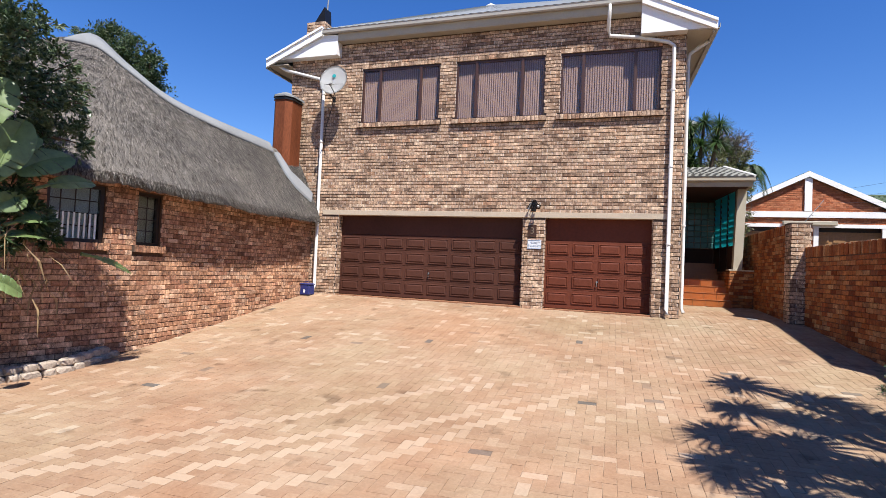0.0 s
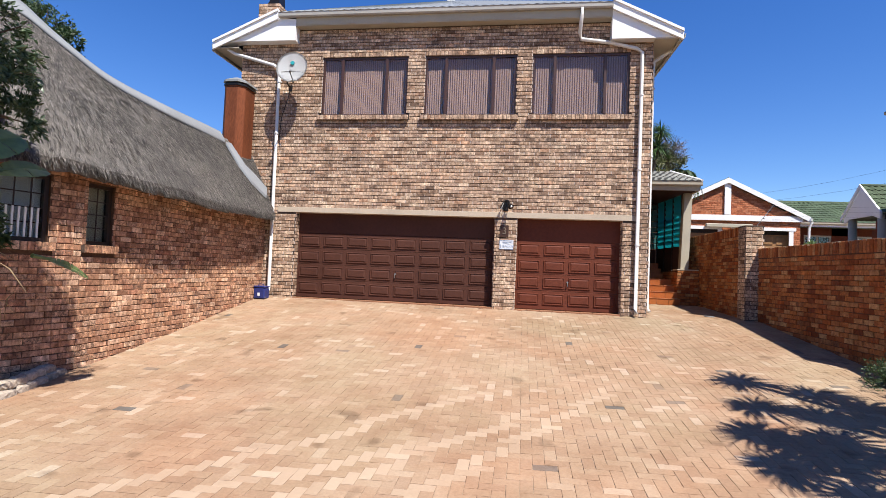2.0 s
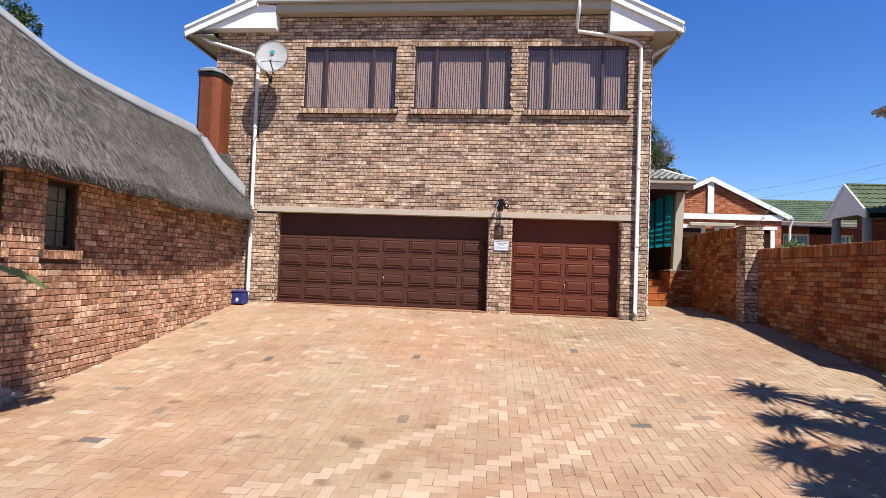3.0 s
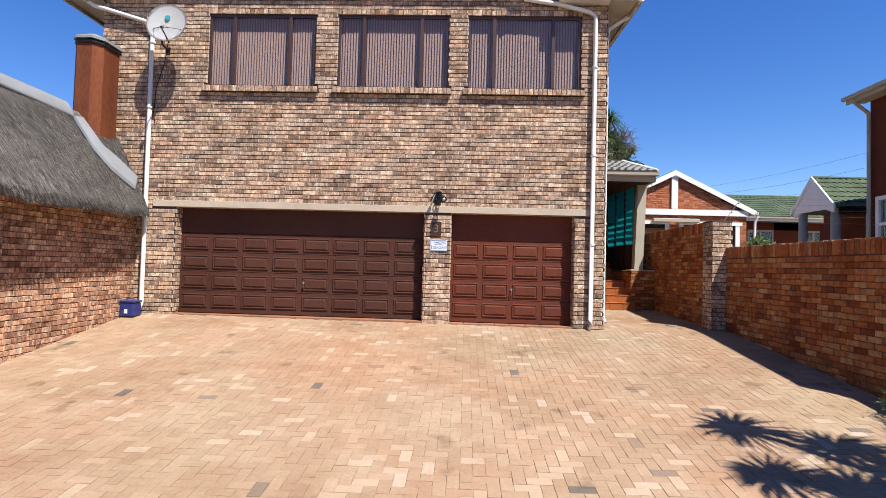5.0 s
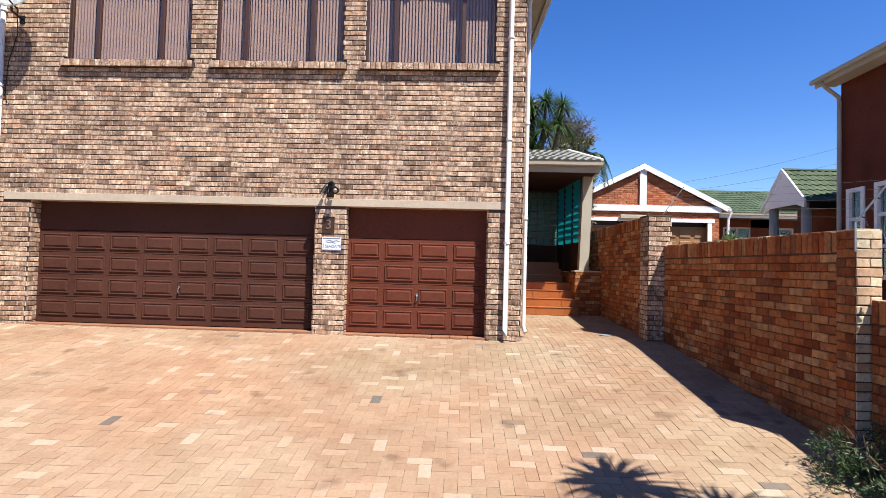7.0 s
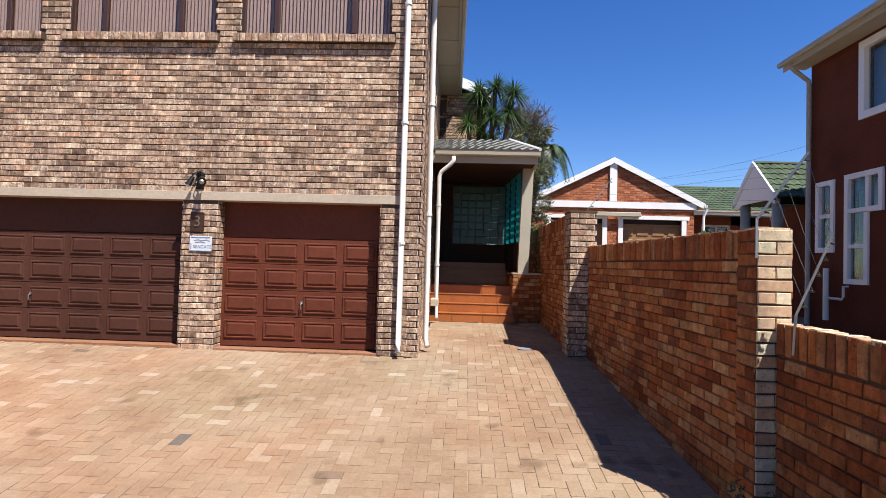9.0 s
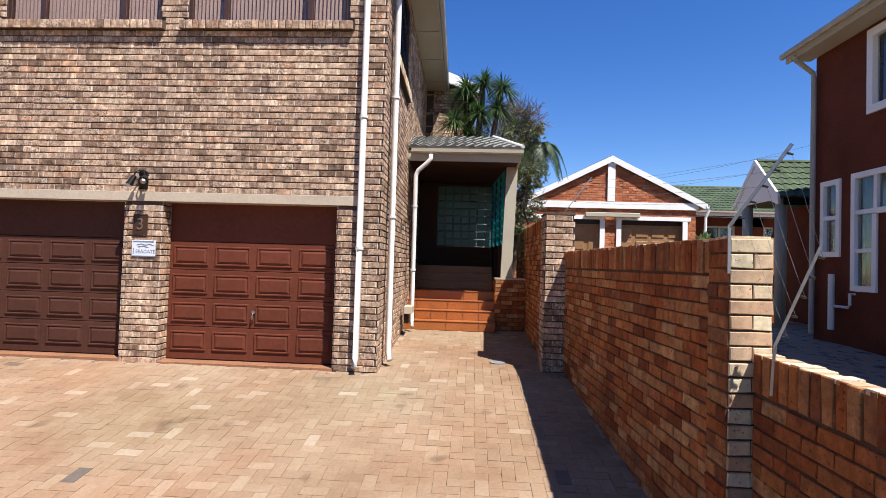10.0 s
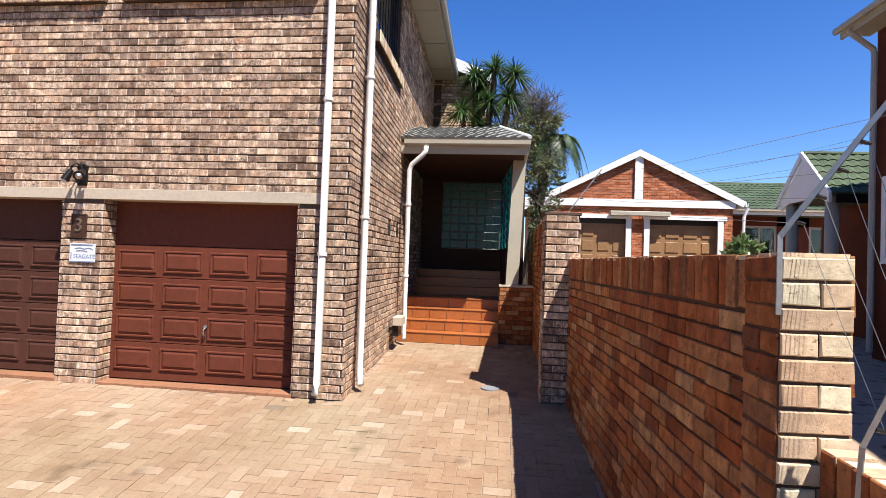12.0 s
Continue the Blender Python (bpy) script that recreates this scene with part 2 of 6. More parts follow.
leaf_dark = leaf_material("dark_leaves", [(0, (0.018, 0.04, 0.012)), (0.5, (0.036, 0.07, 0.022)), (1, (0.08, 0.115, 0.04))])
leaf_big = leaf_material("banana_like_leaves", [(0, (0.11, 0.17, 0.06)), (0.6, (0.19, 0.26, 0.10)), (1, (0.32, 0.34, 0.13))], 0.4, 0.3)
leaf_blade = leaf_material("blade_leaves", [(0, (0.025, 0.06, 0.016)), (0.5, (0.05, 0.105, 0.028)), (1, (0.11, 0.17, 0.05))], 0.4, 0.3)
leaf_mid = leaf_material("mid_green_leaves", [(0, (0.03, 0.06, 0.022)), (0.5, (0.07, 0.115, 0.05)), (1, (0.15, 0.20, 0.10))], 0.38, 0.25)
leaf_dry = leaf_material("dry_leaves", [(0, (0.20, 0.13, 0.07)), (1, (0.34, 0.25, 0.14))], 0.8, 0.1)
leaf_olive = leaf_material("olive_leaves", [(0, (0.06, 0.075, 0.026)), (0.5, (0.12, 0.135, 0.052)), (1, (0.22, 0.23, 0.10))])


def thatch_material():
    m, n, l, b = material("weathered_thatch", 0.95)
    g = n.new("ShaderNodeNewGeometry").outputs["Random Per Island"]
    straw = ramp(n, l, g, [(0, (0.075, 0.066, 0.06)), (0.5, (0.165, 0.149, 0.135)), (1, (0.34, 0.31, 0.28))])
    big = ramp(n, l, noise_of(n, l, 0.9, 4), [(0.3, (0.72, 0.72, 0.72)), (0.7, (1.1, 1.08, 1.05))])
    fine = ramp(n, l, noise_of(n, l, 14, 6, 0.75, stretch=(0.8, 4.0, 0.8)), [(0.3, (0.5, 0.5, 0.5)), (0.7, (1.25, 1.25, 1.25))])
    c = mixc(n, l, mixc(n, l, straw, big, 1.0, "MULTIPLY"), fine, 1.0, "MULTIPLY")
    l.new(c, b.inputs["Base Color"])
    bump(n, l, b, noise_of(n, l, 16, 6, 0.75, stretch=(0.8, 4.0, 0.8)), 1.0, 0.04)
    return m


thatch_mat = thatch_material()


def glass_material(name, tint, rough=0.05, clear=0.5):
    """A pane: mirror-like gloss by Fresnel over a tinted see-through sheet."""
    m, n, l, b = material(name, rough)
    n.remove(b)
    gl, tr, lw, mx = n.new("ShaderNodeBsdfGlossy"), n.new("ShaderNodeBsdfTransparent"), n.new("ShaderNodeLayerWeight"), n.new("ShaderNodeMixShader")
    steep, share = n.new("ShaderNodeMath"), n.new("ShaderNodeMath")
    gl.inputs["Roughness"].default_value = rough
    tr.inputs[0].default_value = (*tint, 1)
    lw.inputs["Blend"].default_value = 0.5
    steep.operation, share.operation = "POWER", "MULTIPLY_ADD"
    l.new(lw.outputs["Facing"], steep.inputs[0])
    steep.inputs[1].default_value = 4.0
    l.new(steep.outputs[0], share.inputs[0])
    share.inputs[1].default_value, share.inputs[2].default_value = 0.9, 0.045
    l.new(share.outputs[0], mx.inputs[0])
    l.new(tr.outputs[0], mx.inputs[1])
    l.new(gl.outputs[0], mx.inputs[2])
    l.new(mx.outputs[0], n["Material Output"].inputs[0])
    return m


pane_mat = glass_material("window_glass", (0.88, 0.85, 0.80))
pane_clear = glass_material("clear_glass", (0.8, 0.85, 0.85))


def block_glass_material(name, color, through_light=0.0):
    m, n, l, b = material(name, 0.32)
    b.inputs["Base Color"].default_value = (*color, 1)
    b.inputs["Transmission Weight"].default_value = 0.2
    bump(n, l, b, noise_of(n, l, 25, 2), 0.5, 0.01)
    if through_light:
        t, mx = n.new("ShaderNodeBsdfTranslucent"), n.new("ShaderNodeMixShader")
        t.inputs[0].default_value = (*color, 1)
        mx.inputs[0].default_value = through_light
        l.new(b.outputs[0], mx.inputs[1])
        l.new(t.outputs[0], mx.inputs[2])
        l.new(mx.outputs[0], n["Material Output"].inputs[0])
    return m


teal_glass = block_glass_material("teal_louvre_glass", (0.06, 0.50, 0.52), 0.55)
block_glass = block_glass_material("glass_block", (0.035, 0.13, 0.12))
curtain = plain("vertical_blind", (0.64, 0.47, 0.43), 0.9, vary=0.06)
# darker blind colour that paints the shade in the gaps between slats
gap_shade = plain("blind_gap", (0.40, 0.27, 0.25), 0.9, vary=0.06)


# ---- mesh helpers ----
def link_mesh(name, me, mat, parent=None, label="", smooth=False):
    me.materials.append(mat)
    ob = new(name, me)
    if parent:
        ob.parent = parent
    if label:
        tagged(ob, label=label)
    if smooth:
        me.shade_smooth()
    return ob


def part(name, bm, mat, parent=None, label="", smooth=False):
    me = bpy.data.meshes.new(name)
    bm.normal_update()
    bm.to_mesh(me)
    bm.free()
    return link_mesh(name, me, mat, parent, label, smooth)


def empty(name, at, label, category, group="", kind=""):
    ob = new(name)
    ob.location = at
    return tagged(ob, label, category, group, kind)


def settle(thing):
    """Puts the parts of a thing, built in world places, under its base point."""
    inv = Matrix.Translation(thing.location).inverted()
    for c in thing.children:
        c.matrix_parent_inverse = inv
    return thing


def box(bm, x0, x1, y0, y1, z0, z1, m=None, bevel=0.0):
    vs = [bm.verts.new((x, y, z)) for z in (z0, z1) for x, y in ((x0, y0), (x1, y0), (x1, y1), (x0, y1))]
    fs = [bm.faces.new([vs[i] for i in q]) for q in ((3, 2, 1, 0), (4, 5, 6, 7), (0, 1, 5, 4), (1, 2, 6, 5), (2, 3, 7, 6), (3, 0, 4, 7))]
    if bevel:
        es = list({e for f in fs for e in f.edges})
        r = bmesh.ops.bevel(bm, geom=es, offset=bevel, segments=1, affect="EDGES")
        vs = list({v for f in r["faces"] for v in f.verts} | {v for v in vs if v.is_valid})
    if m is not None:
        bmesh.ops.transform(bm, matrix=m, verts=vs)
    return vs


def boxes(*rows, m=None, bevel=0.0):
    bm = bmesh.new()
    for r in rows:
        box(bm, *r, m=m, bevel=bevel)
    return bm


def prism(bm, outline, a, b, axis="y"):
    """A solid with the outline in (x, z), (y, z) or (x, y), from a to b along the axis."""
    def at(p, q, s):
        return {"y": (p, s, q), "x": (s, p, q), "z": (p, q, s)}[axis]
    lo = [bm.verts.new(at(p, q, a)) for p, q in outline]
    hi = [bm.verts.new(at(p, q, b)) for p, q in outline]
    k = len(outline)
    bm.faces.new(lo)
    bm.faces.new(hi[::-1])
    for i in range(k):
        bm.faces.new((lo[i], hi[i], hi[(i + 1) % k], lo[(i + 1) % k]))
    bmesh.ops.recalc_face_normals(bm, faces=bm.faces[:])
    return bm


def tube(bm, pts, r, sides=10, taper=None, cap=True):
    """A round pipe through the points, mitred at its bends. taper: the radius at its end."""
    pts = [Vector(p) for p in pts]
    rings = []
    up = Vector((0, 0, 1))
    for i, p in enumerate(pts):
        d = (pts[min(i + 1, len(pts) - 1)] - pts[max(i - 1, 0)]).normalized()
        ref = up if abs(d.z) < 0.95 else Vector((1, 0, 0))
        u = d.cross(ref).normalized()
        if rings and u.dot(last) < 0:
            u = -u
        last = u
        v = d.cross(u)
        k = i / max(1, len(pts) - 1)
        rr = r if taper is None else r + (taper - r) * k
        rings.append([bm.verts.new(p + (u * math.cos(a) + v * math.sin(a)) * rr) for a in [2 * math.pi * j / sides for j in range(sides)]])
    for a, b in zip(rings, rings[1:]):
        for j in range(sides):
            bm.faces.new((a[j], a[(j + 1) % sides], b[(j + 1) % sides], b[j]))
    if cap:
        bm.faces.new(rings[0][::-1])
        bm.faces.new(rings[-1])
    return bm


def tubes(paths, r, sides=10, taper=None):
    bm = bmesh.new()
    for p in paths:
        tube(bm, p, r, sides, taper)
    return bm


def disc(bm, c, axis, r, depth, sides=20):
    c, d = Vector(c), Vector(axis).normalized()
    tube(bm, [c, c + d * depth], r, sides)
    return bm


def grid_mesh(name, xs, ys, f, mat, **k):
    v = [f(x, y) for y in ys for x in xs]
    w = len(xs)
    fc = [(j * w + i, j * w + i + 1, (j + 1) * w + i + 1, (j + 1) * w + i) for j in range(len(ys) - 1) for i in range(w - 1)]
    me = bpy.data.meshes.new(name)
    me.from_pydata(v, [], fc)
    return link_mesh(name, me, mat, **k)


def wall_body(bm, origin, u, n, thick, us, zs, solid):
    """A wall with true openings: cells between the us and zs are filled where solid(u, z) holds. n points out of its face."""
    o, u, n = Vector(origin), Vector(u).normalized(), Vector(n).normalized()
    us, zs = sorted(set(us)), sorted(set(zs))
    full = {(i, j): solid((us[i] + us[i + 1]) / 2, (zs[j] + zs[j + 1]) / 2) for i in range(len(us) - 1) for j in range(len(zs) - 1)}
    def p(a, z, back):
        return o + u * a + Vector((0, 0, z)) - n * (thick if back else 0)
    def quad(*c):
        bm.faces.new([bm.verts.new(q) for q in c])
    for (i, j), on in full.items():
        if not on:
            continue
        a, b, c, d = us[i], us[i + 1], zs[j], zs[j + 1]
        quad(p(a, c, 0), p(b, c, 0), p(b, d, 0), p(a, d, 0))
        quad(p(b, c, 1), p(a, c, 1), p(a, d, 1), p(b, d, 1))
        if not full.get((i - 1, j)):
            quad(p(a, c, 1), p(a, c, 0), p(a, d, 0), p(a, d, 1))
        if not full.get((i + 1, j)):
            quad(p(b, c, 0), p(b, c, 1), p(b, d, 1), p(b, d, 0))
        if not full.get((i, j + 1)):
            quad(p(a, d, 0), p(b, d, 0), p(b, d, 1), p(a, d, 1))
        if not full.get((i, j - 1)):
            quad(p(a, c, 1), p(b, c, 1), p(b, c, 0), p(a, c, 0))
    bmesh.ops.remove_doubles(bm, verts=bm.verts[:], dist=0.0005)
    return bm


COURSE, BRICK = 0.084, 0.232
TALL = 0.0875


class Mason:
    """Lays bricks on faces; keeps a stock of joined ones, and can lay whole ones as parts."""

    def __init__(self, name, parent, mats, label=""):
        self.name, self.parent, self.mats, self.label = name, parent, mats, label
        self.v, self.f, self.left, self.kinds, self.todo, self.jv, self.jf = [], [], 300, {}, [], [], []
        self.rng = random.Random(len(name) * 7 + 3)
        self.face_style = mats is brick_face
        self.bed, self.gap, self.rough = (0.0145, 0.008, 0.0035) if self.face_style else (0.011, 0.009, 0.006)

    def shape(self, a, b, c, d, out, ch=0.004):
        return [(a, 0, c), (b, 0, c), (b, 0, d), (a, 0, d), (a, out - ch, c), (b, out - ch, c), (b, out - ch, d), (a, out - ch, d),
                (a + ch, out, c + ch), (b - ch, out, c + ch), (b - ch, out, d - ch), (a + ch, out, d - ch)]

    FACES = [(0, 1, 5, 4), (1, 2, 6, 5), (2, 3, 7, 6), (3, 0, 4, 7), (4, 5, 9, 8), (5, 6, 10, 9), (6, 7, 11, 10), (7, 4, 8, 11), (8, 9, 10, 11)]

    def worn(self, verts, amount):
        """Each corner of the face a little off, so that no edge is quite straight."""
        r = self.rng
        verts = [list(p) for p in verts]
        for k in range(4):
            du, dn, dz = r.gauss(0, amount), r.gauss(0, amount * 0.5), r.gauss(0, amount)
            for i in (4 + k, 8 + k):
                verts[i][0] += du
                verts[i][1] += dn
                verts[i][2] += dz
        return verts

    def one(self, o, u, n, a, b, c, d, single=False):
        wear = {id(brick_face): 0.0022, id(brick_left): 0.0028, id(brick_pale): 0.0026}.get(id(self.mats), 0.0026)
        out = (0.017 if self.face_style else 0.013) + self.rng.uniform(-self.rough, self.rough)
        if single and self.left > 0:
            self.left -= 1
            key = (round(b - a, 3), round(d - c, 3), self.rng.randrange(5))
            if key not in self.kinds:
                me = bpy.data.meshes.new("brick")
                me.from_pydata(self.worn(self.shape(0, b - a, 0, d - c, (0.014 if self.face_style else 0.010) + 0.002 * key[2]), wear), [], self.FACES)
                me.materials.append(self.mats[True])
                self.kinds[key] = me
            m = Matrix.Identity(4)
            for r in range(3):
                m[r][0], m[r][1], m[r][2] = u[r], n[r], (0, 0, 1)[r]
            m.translation = o + u * a + Vector((0, 0, c))
            self.todo.append((self.kinds[key], m))
            return
        k = len(self.v)
        self.v += [tuple(o + u * p + n * q + Vector((0, 0, r))) for p, q, r in self.worn(self.shape(a, b, c, d, out), wear)]
        self.f += [tuple(k + i for i in q) for q in self.FACES]

    def face(self, origin, u, n, length, z0, z1, holes=(), near=None, lift=None, phase=0, gable=None, course=COURSE):
        """Running bond over a face. holes: (u0, u1, z0, z1). near(u, z): bricks to be parts. lift(u): a floor under which nothing is laid."""
        o, u, n = Vector(origin), Vector(u).normalized(), Vector(n).normalized()
        i = 0
        z = z0
        while z < z1 - 0.02:
            top = min(z + course - self.bed, z1)
            x = -BRICK * (0.5 if (i + phase) % 2 else 0)
            while x < length:
                cuts = [(max(x, 0), min(x + BRICK - self.gap, length))]
                for h in holes:
                    if h[2] < top - 0.01 and h[3] > z + 0.01:
                        nxt = []
                        for a, b in cuts:
                            if h[1] <= a or h[0] >= b:
                                nxt.append((a, b))
                            else:
                                if h[0] > a:
                                    nxt.append((a, h[0]))
                                if h[1] < b:
                                    nxt.append((h[1], b))
                        cuts = nxt
                for a, b in cuts:
                    mid = (a + b) / 2
                    if self.face_style and b - a > 0.05 and not (lift and top < lift(mid)) and not (gable and not gable(mid, top)):
                        k = len(self.jv)
                        e = self.rng.uniform(0.011, 0.0145)
                        self.jv += [tuple(o + u * s + n * e + Vector((0, 0, r))) for s, r in ((b - 0.004, z + 0.001), (b + 0.012, z + 0.001), (b + 0.012, top - 0.001), (b - 0.004, top - 0.001))]
                        self.jf.append((k, k + 1, k + 2, k + 3))
                    if b - a < 0.03 or (lift and top < lift(mid)) or (gable and not gable(mid, top)):
                        continue
                    self.one(o, u, n, a, b, z, top, single=bool(near and near(mid, z) and b - a > 0.05))
                x += BRICK
            z += course
            i += 1

    def soldiers(self, origin, u, n, length, z0, z1, pitch=0.083, out=0.0):
        o, u, n = Vector(origin), Vector(u).normalized(), Vector(n).normalized()
        k = max(1, round(length / pitch))
        for i in range(k):
            self.one(o + n * out, u, n, i * length / k + 0.004, (i + 1) * length / k - 0.004, z0, z1)

    def done(self):
        if self.v:
            me = bpy.data.meshes.new(self.name)
            me.from_pydata(self.v, [], self.f)
            ob = link_mesh(self.name, me, self.mats[False], self.parent)
            tagged(ob, label=self.label, kind="stuff")
            if self.jv:
                me = bpy.data.meshes.new("perpends")
                me.from_pydata(self.jv, [], self.jf)
                j = link_mesh("perpends", me, mortar_light, self.parent)
                tagged(j, label="mortar of the upright joints", kind="stuff")
                if self.parent:
                    j.matrix_parent_inverse = self.parent.matrix_basis.inverted()
            if self.parent:
                ob.matrix_parent_inverse = self.parent.matrix_basis.inverted()
        return self

    def singles(self):
        for me, m in self.todo:
            b = new("brick", me)
            b.parent = self.parent
            b.matrix_basis = self.parent.matrix_basis.inverted() @ m if self.parent else m


masons = []


def mason(name, parent, mats, label=""):
    k = Mason(name, parent, mats, label)
    masons.append(k)
    return k


# ---- ground ----
def zg(x, y):
    X, Y = min(max(x, -8.0), 4.6), min(max(y, 1.5), 12.7)
    z = 0.0643 + 0.0294 * X - 0.0752 * Y - 0.00269 * X * Y + 0.0176 * Y * Y - 0.0005 * Y ** 3
    return z + 0.042 * min(max(y - 12.7, 0), 3.3)


FY, XL, XR, TOP = 12.62, -8.15, 1.85, 7.66


def left_wall_x(y):
    pts = [(3.0, -9.6), (3.9, -8.7), (4.8, -7.85), (5.8, -7.38), (7.0, -7.15), (8.5, -7.18), (10.5, -7.24), (12.62, -7.3)]
    for (a, p), (b, q) in zip(pts, pts[1:]):
        if y <= b:
            return p + (q - p) * (max(y, a) - a) / (b - a)
    return -7.3


def right_wall_x(y):
    return 4.53 - 0.055 * (y - 8.90)


def spaced(a, b, step):
    k = max(1, round((b - a) / step))
    return [a + (b - a) * i / k for i in range(k + 1)]


def ground_sheet():
    xs = [-900, -300, -100, -40, -20] + spaced(-12, 14, 0.5) + [20, 40, 100, 300, 900]
    ys = [-900, -300, -100, -30, -10] + spaced(-4, 24, 0.5) + [30, 45, 100, 300, 900]
    return tagged(grid_mesh("ground", xs, ys, lambda x, y: (x, y, zg(x, y) - 0.0065), joint_sand), label="sand-jointed sloping ground under the clay pavers", kind="structure")


ground = ground_sheet()

SIDE = Matrix.Translation((1.85, 12.62, 0)) @ Matrix.Rotation(radians(1.5), 4, "Z") @ Matrix.Translation((-1.85, -12.62, 0))
SU, SN = SIDE.to_3x3() @ Vector((0, 1, 0)), SIDE.to_3x3() @ Vector((1, 0, 0))


def askew(ob):
    """The side of the house runs a little off square."""
    ob.matrix_basis = SIDE @ ob.matrix_basis
    return ob


# ---- house ----
WIN = [(-5.99, -3.83), (-3.40, -1.21), (-0.84, 1.35)]
WZ0, WZ1 = 5.46, 6.92
GAR = [(-6.50, -1.58), (-1.08, 1.29)]
LINTEL0, LINTEL1 = 3.05, 3.175
SWIN = (1.0, 2.75)
bm = bmesh.new()


def front_solid(u, z):
    x = u + XL
    if any(a < x < b and WZ0 < z < WZ1 for a, b in WIN):
        return False
    if any(a < x < b and z < LINTEL0 for a, b in GAR):
        return False
    return True


us = [0, XR - XL] + [v - XL for p in WIN + GAR for v in p]
wall_body(bm, (XL, FY, 0), (1, 0, 0), (0, -1, 0), 0.28, us, [0.3, LINTEL0, WZ0, WZ1, TOP], front_solid)
wall_front = tagged(part("wall_front", bm, mortar), label="two-storey face-brick wall over the garages", kind="structure")
bm = bmesh.new()
wall_body(bm, (XR, FY + 0.28, 0), (0, 1, 0), (1, 0, 0), 0.28, [0, SWIN[0] - 0.28, SWIN[1] - 0.28, 7.6], [0.3, 5.42, 6.92, 7.12],
          lambda u, z: not (SWIN[0] - 0.28 < u < SWIN[1] - 0.28 and 5.42 < z < 6.92))
wall_side = tagged(askew(part("wall_side", bm, mortar)), label="face-brick side wall beside the entrance path", kind="structure")
bm = boxes((XL, XL + 0.28, FY + 0.28, 20.4, 0.3, TOP), (XL + 0.28, XR - 0.28, 20.1, 20.4, 0.3, TOP), (XR - 0.28, XR, FY + 7.88, 20.4, 0.3, 7.12))
tagged(part("wall_back", bm, mortar), label="plain brick walls closing the house", kind="structure")
tagged(part("floor", boxes((XL + 0.28, XR - 0.28, FY + 0.28, 20.1, 4.2, 4.4)), dark_room), label="upper floor slab", kind="structure")
tagged(part("wall_inner", boxes((XL + 0.28, XR - 0.28, FY + 2.6, FY + 2.7, 4.4, 7.5)), dark_room), label="plain wall inside the upper rooms", kind="structure")

holes = [(a - XL, b - XL, WZ0 - 0.12, WZ1) for a, b in WIN] + [(a - XL, b - XL, 0, LINTEL0) for a, b in GAR]
holes += [(a - XL - 0.07, b - XL + 0.07, WZ0 - 0.12, WZ0) for a, b in WIN] + [(a - XL - 0.02, b - XL + 0.02, WZ1, WZ1 + 0.115) for a, b in WIN]
holes += [(-6.97 - XL, 1.60 - XL, LINTEL0, LINTEL1)]
m_front = mason("facade_bricks", wall_front, brick_face, "mottled brown and tan face bricks with raked joints")
z_low = LINTEL1 - COURSE * 30
m_front.face((XL, FY, 0), (1, 0, 0), (0, -1, 0), XR - XL, z_low - 0.0, LINTEL1 - 0.002, holes,
             near=lambda u, z: u + XL > -1.7 and z > 0.85, lift=lambda u: zg(u + XL, FY) - 0.02)
m_front.face((XL, FY, 0), (1, 0, 0), (0, -1, 0), XR - XL, LINTEL1, TOP - 0.05, holes)
for a, b in WIN:
    m_front.soldiers((a - 0.02, FY, 0), (1, 0, 0), (0, -1, 0), b - a + 0.04, WZ1 + 0.006, WZ1 + 0.108, 0.092)
for x, nx in [(-1.58, -1), (-1.08, 1), (1.29, -1), (-6.5, 1)]:
    if nx > 0:
        m_front.face((x, FY + 0.0, 0), (0, 1, 0), (1, 0, 0), 0.20, z_low, LINTEL0, lift=lambda u: 0.85, phase=1)
    else:
        m_front.face((x, FY + 0.20, 0), (0, -1, 0), (-1, 0, 0), 0.20, z_low, LINTEL0, lift=lambda u: 0.85, phase=1)
m_side = mason("side_wall_bricks", wall_side, brick_face, "mottled brown and tan face bricks")
m_side.face((XR, FY - 0.016, 0), SU, SN, 7.8, z_low, LINTEL1 - 0.002, lift=lambda u: zg(1.9, FY + u) - 0.02, phase=1,
            holes=[(2.25, 2.50, 2.84, 3.02), (2.95, 3.2, 2.84, 3.02)], near=lambda u, z: u < 3.4)
m_side.face((XR, FY - 0.016, 0), SU, SN, 7.8, LINTEL1, 7.1, phase=1, holes=[(SWIN[0] - 0.07, SWIN[1] + 0.07, 5.23, 5.42), (SWIN[0], SWIN[1], 5.42, 6.92)])
for y in (2.25, 2.95):
    tagged(part("air_vent", boxes((XR + 0.001, XR + 0.006, FY + y, FY + y + 0.25, 2.85, 3.0)), black_metal, wall_side), label="dark recessed air vent")

bm = boxes((-6.97, 1.60, FY - 0.022, FY + 0.27, LINTEL0 - 0.001, LINTEL1), bevel=0.004)
tagged(part("lintel", bm, concrete_cream), label="long cream-painted concrete lintel over both garage doors", kind="structure")

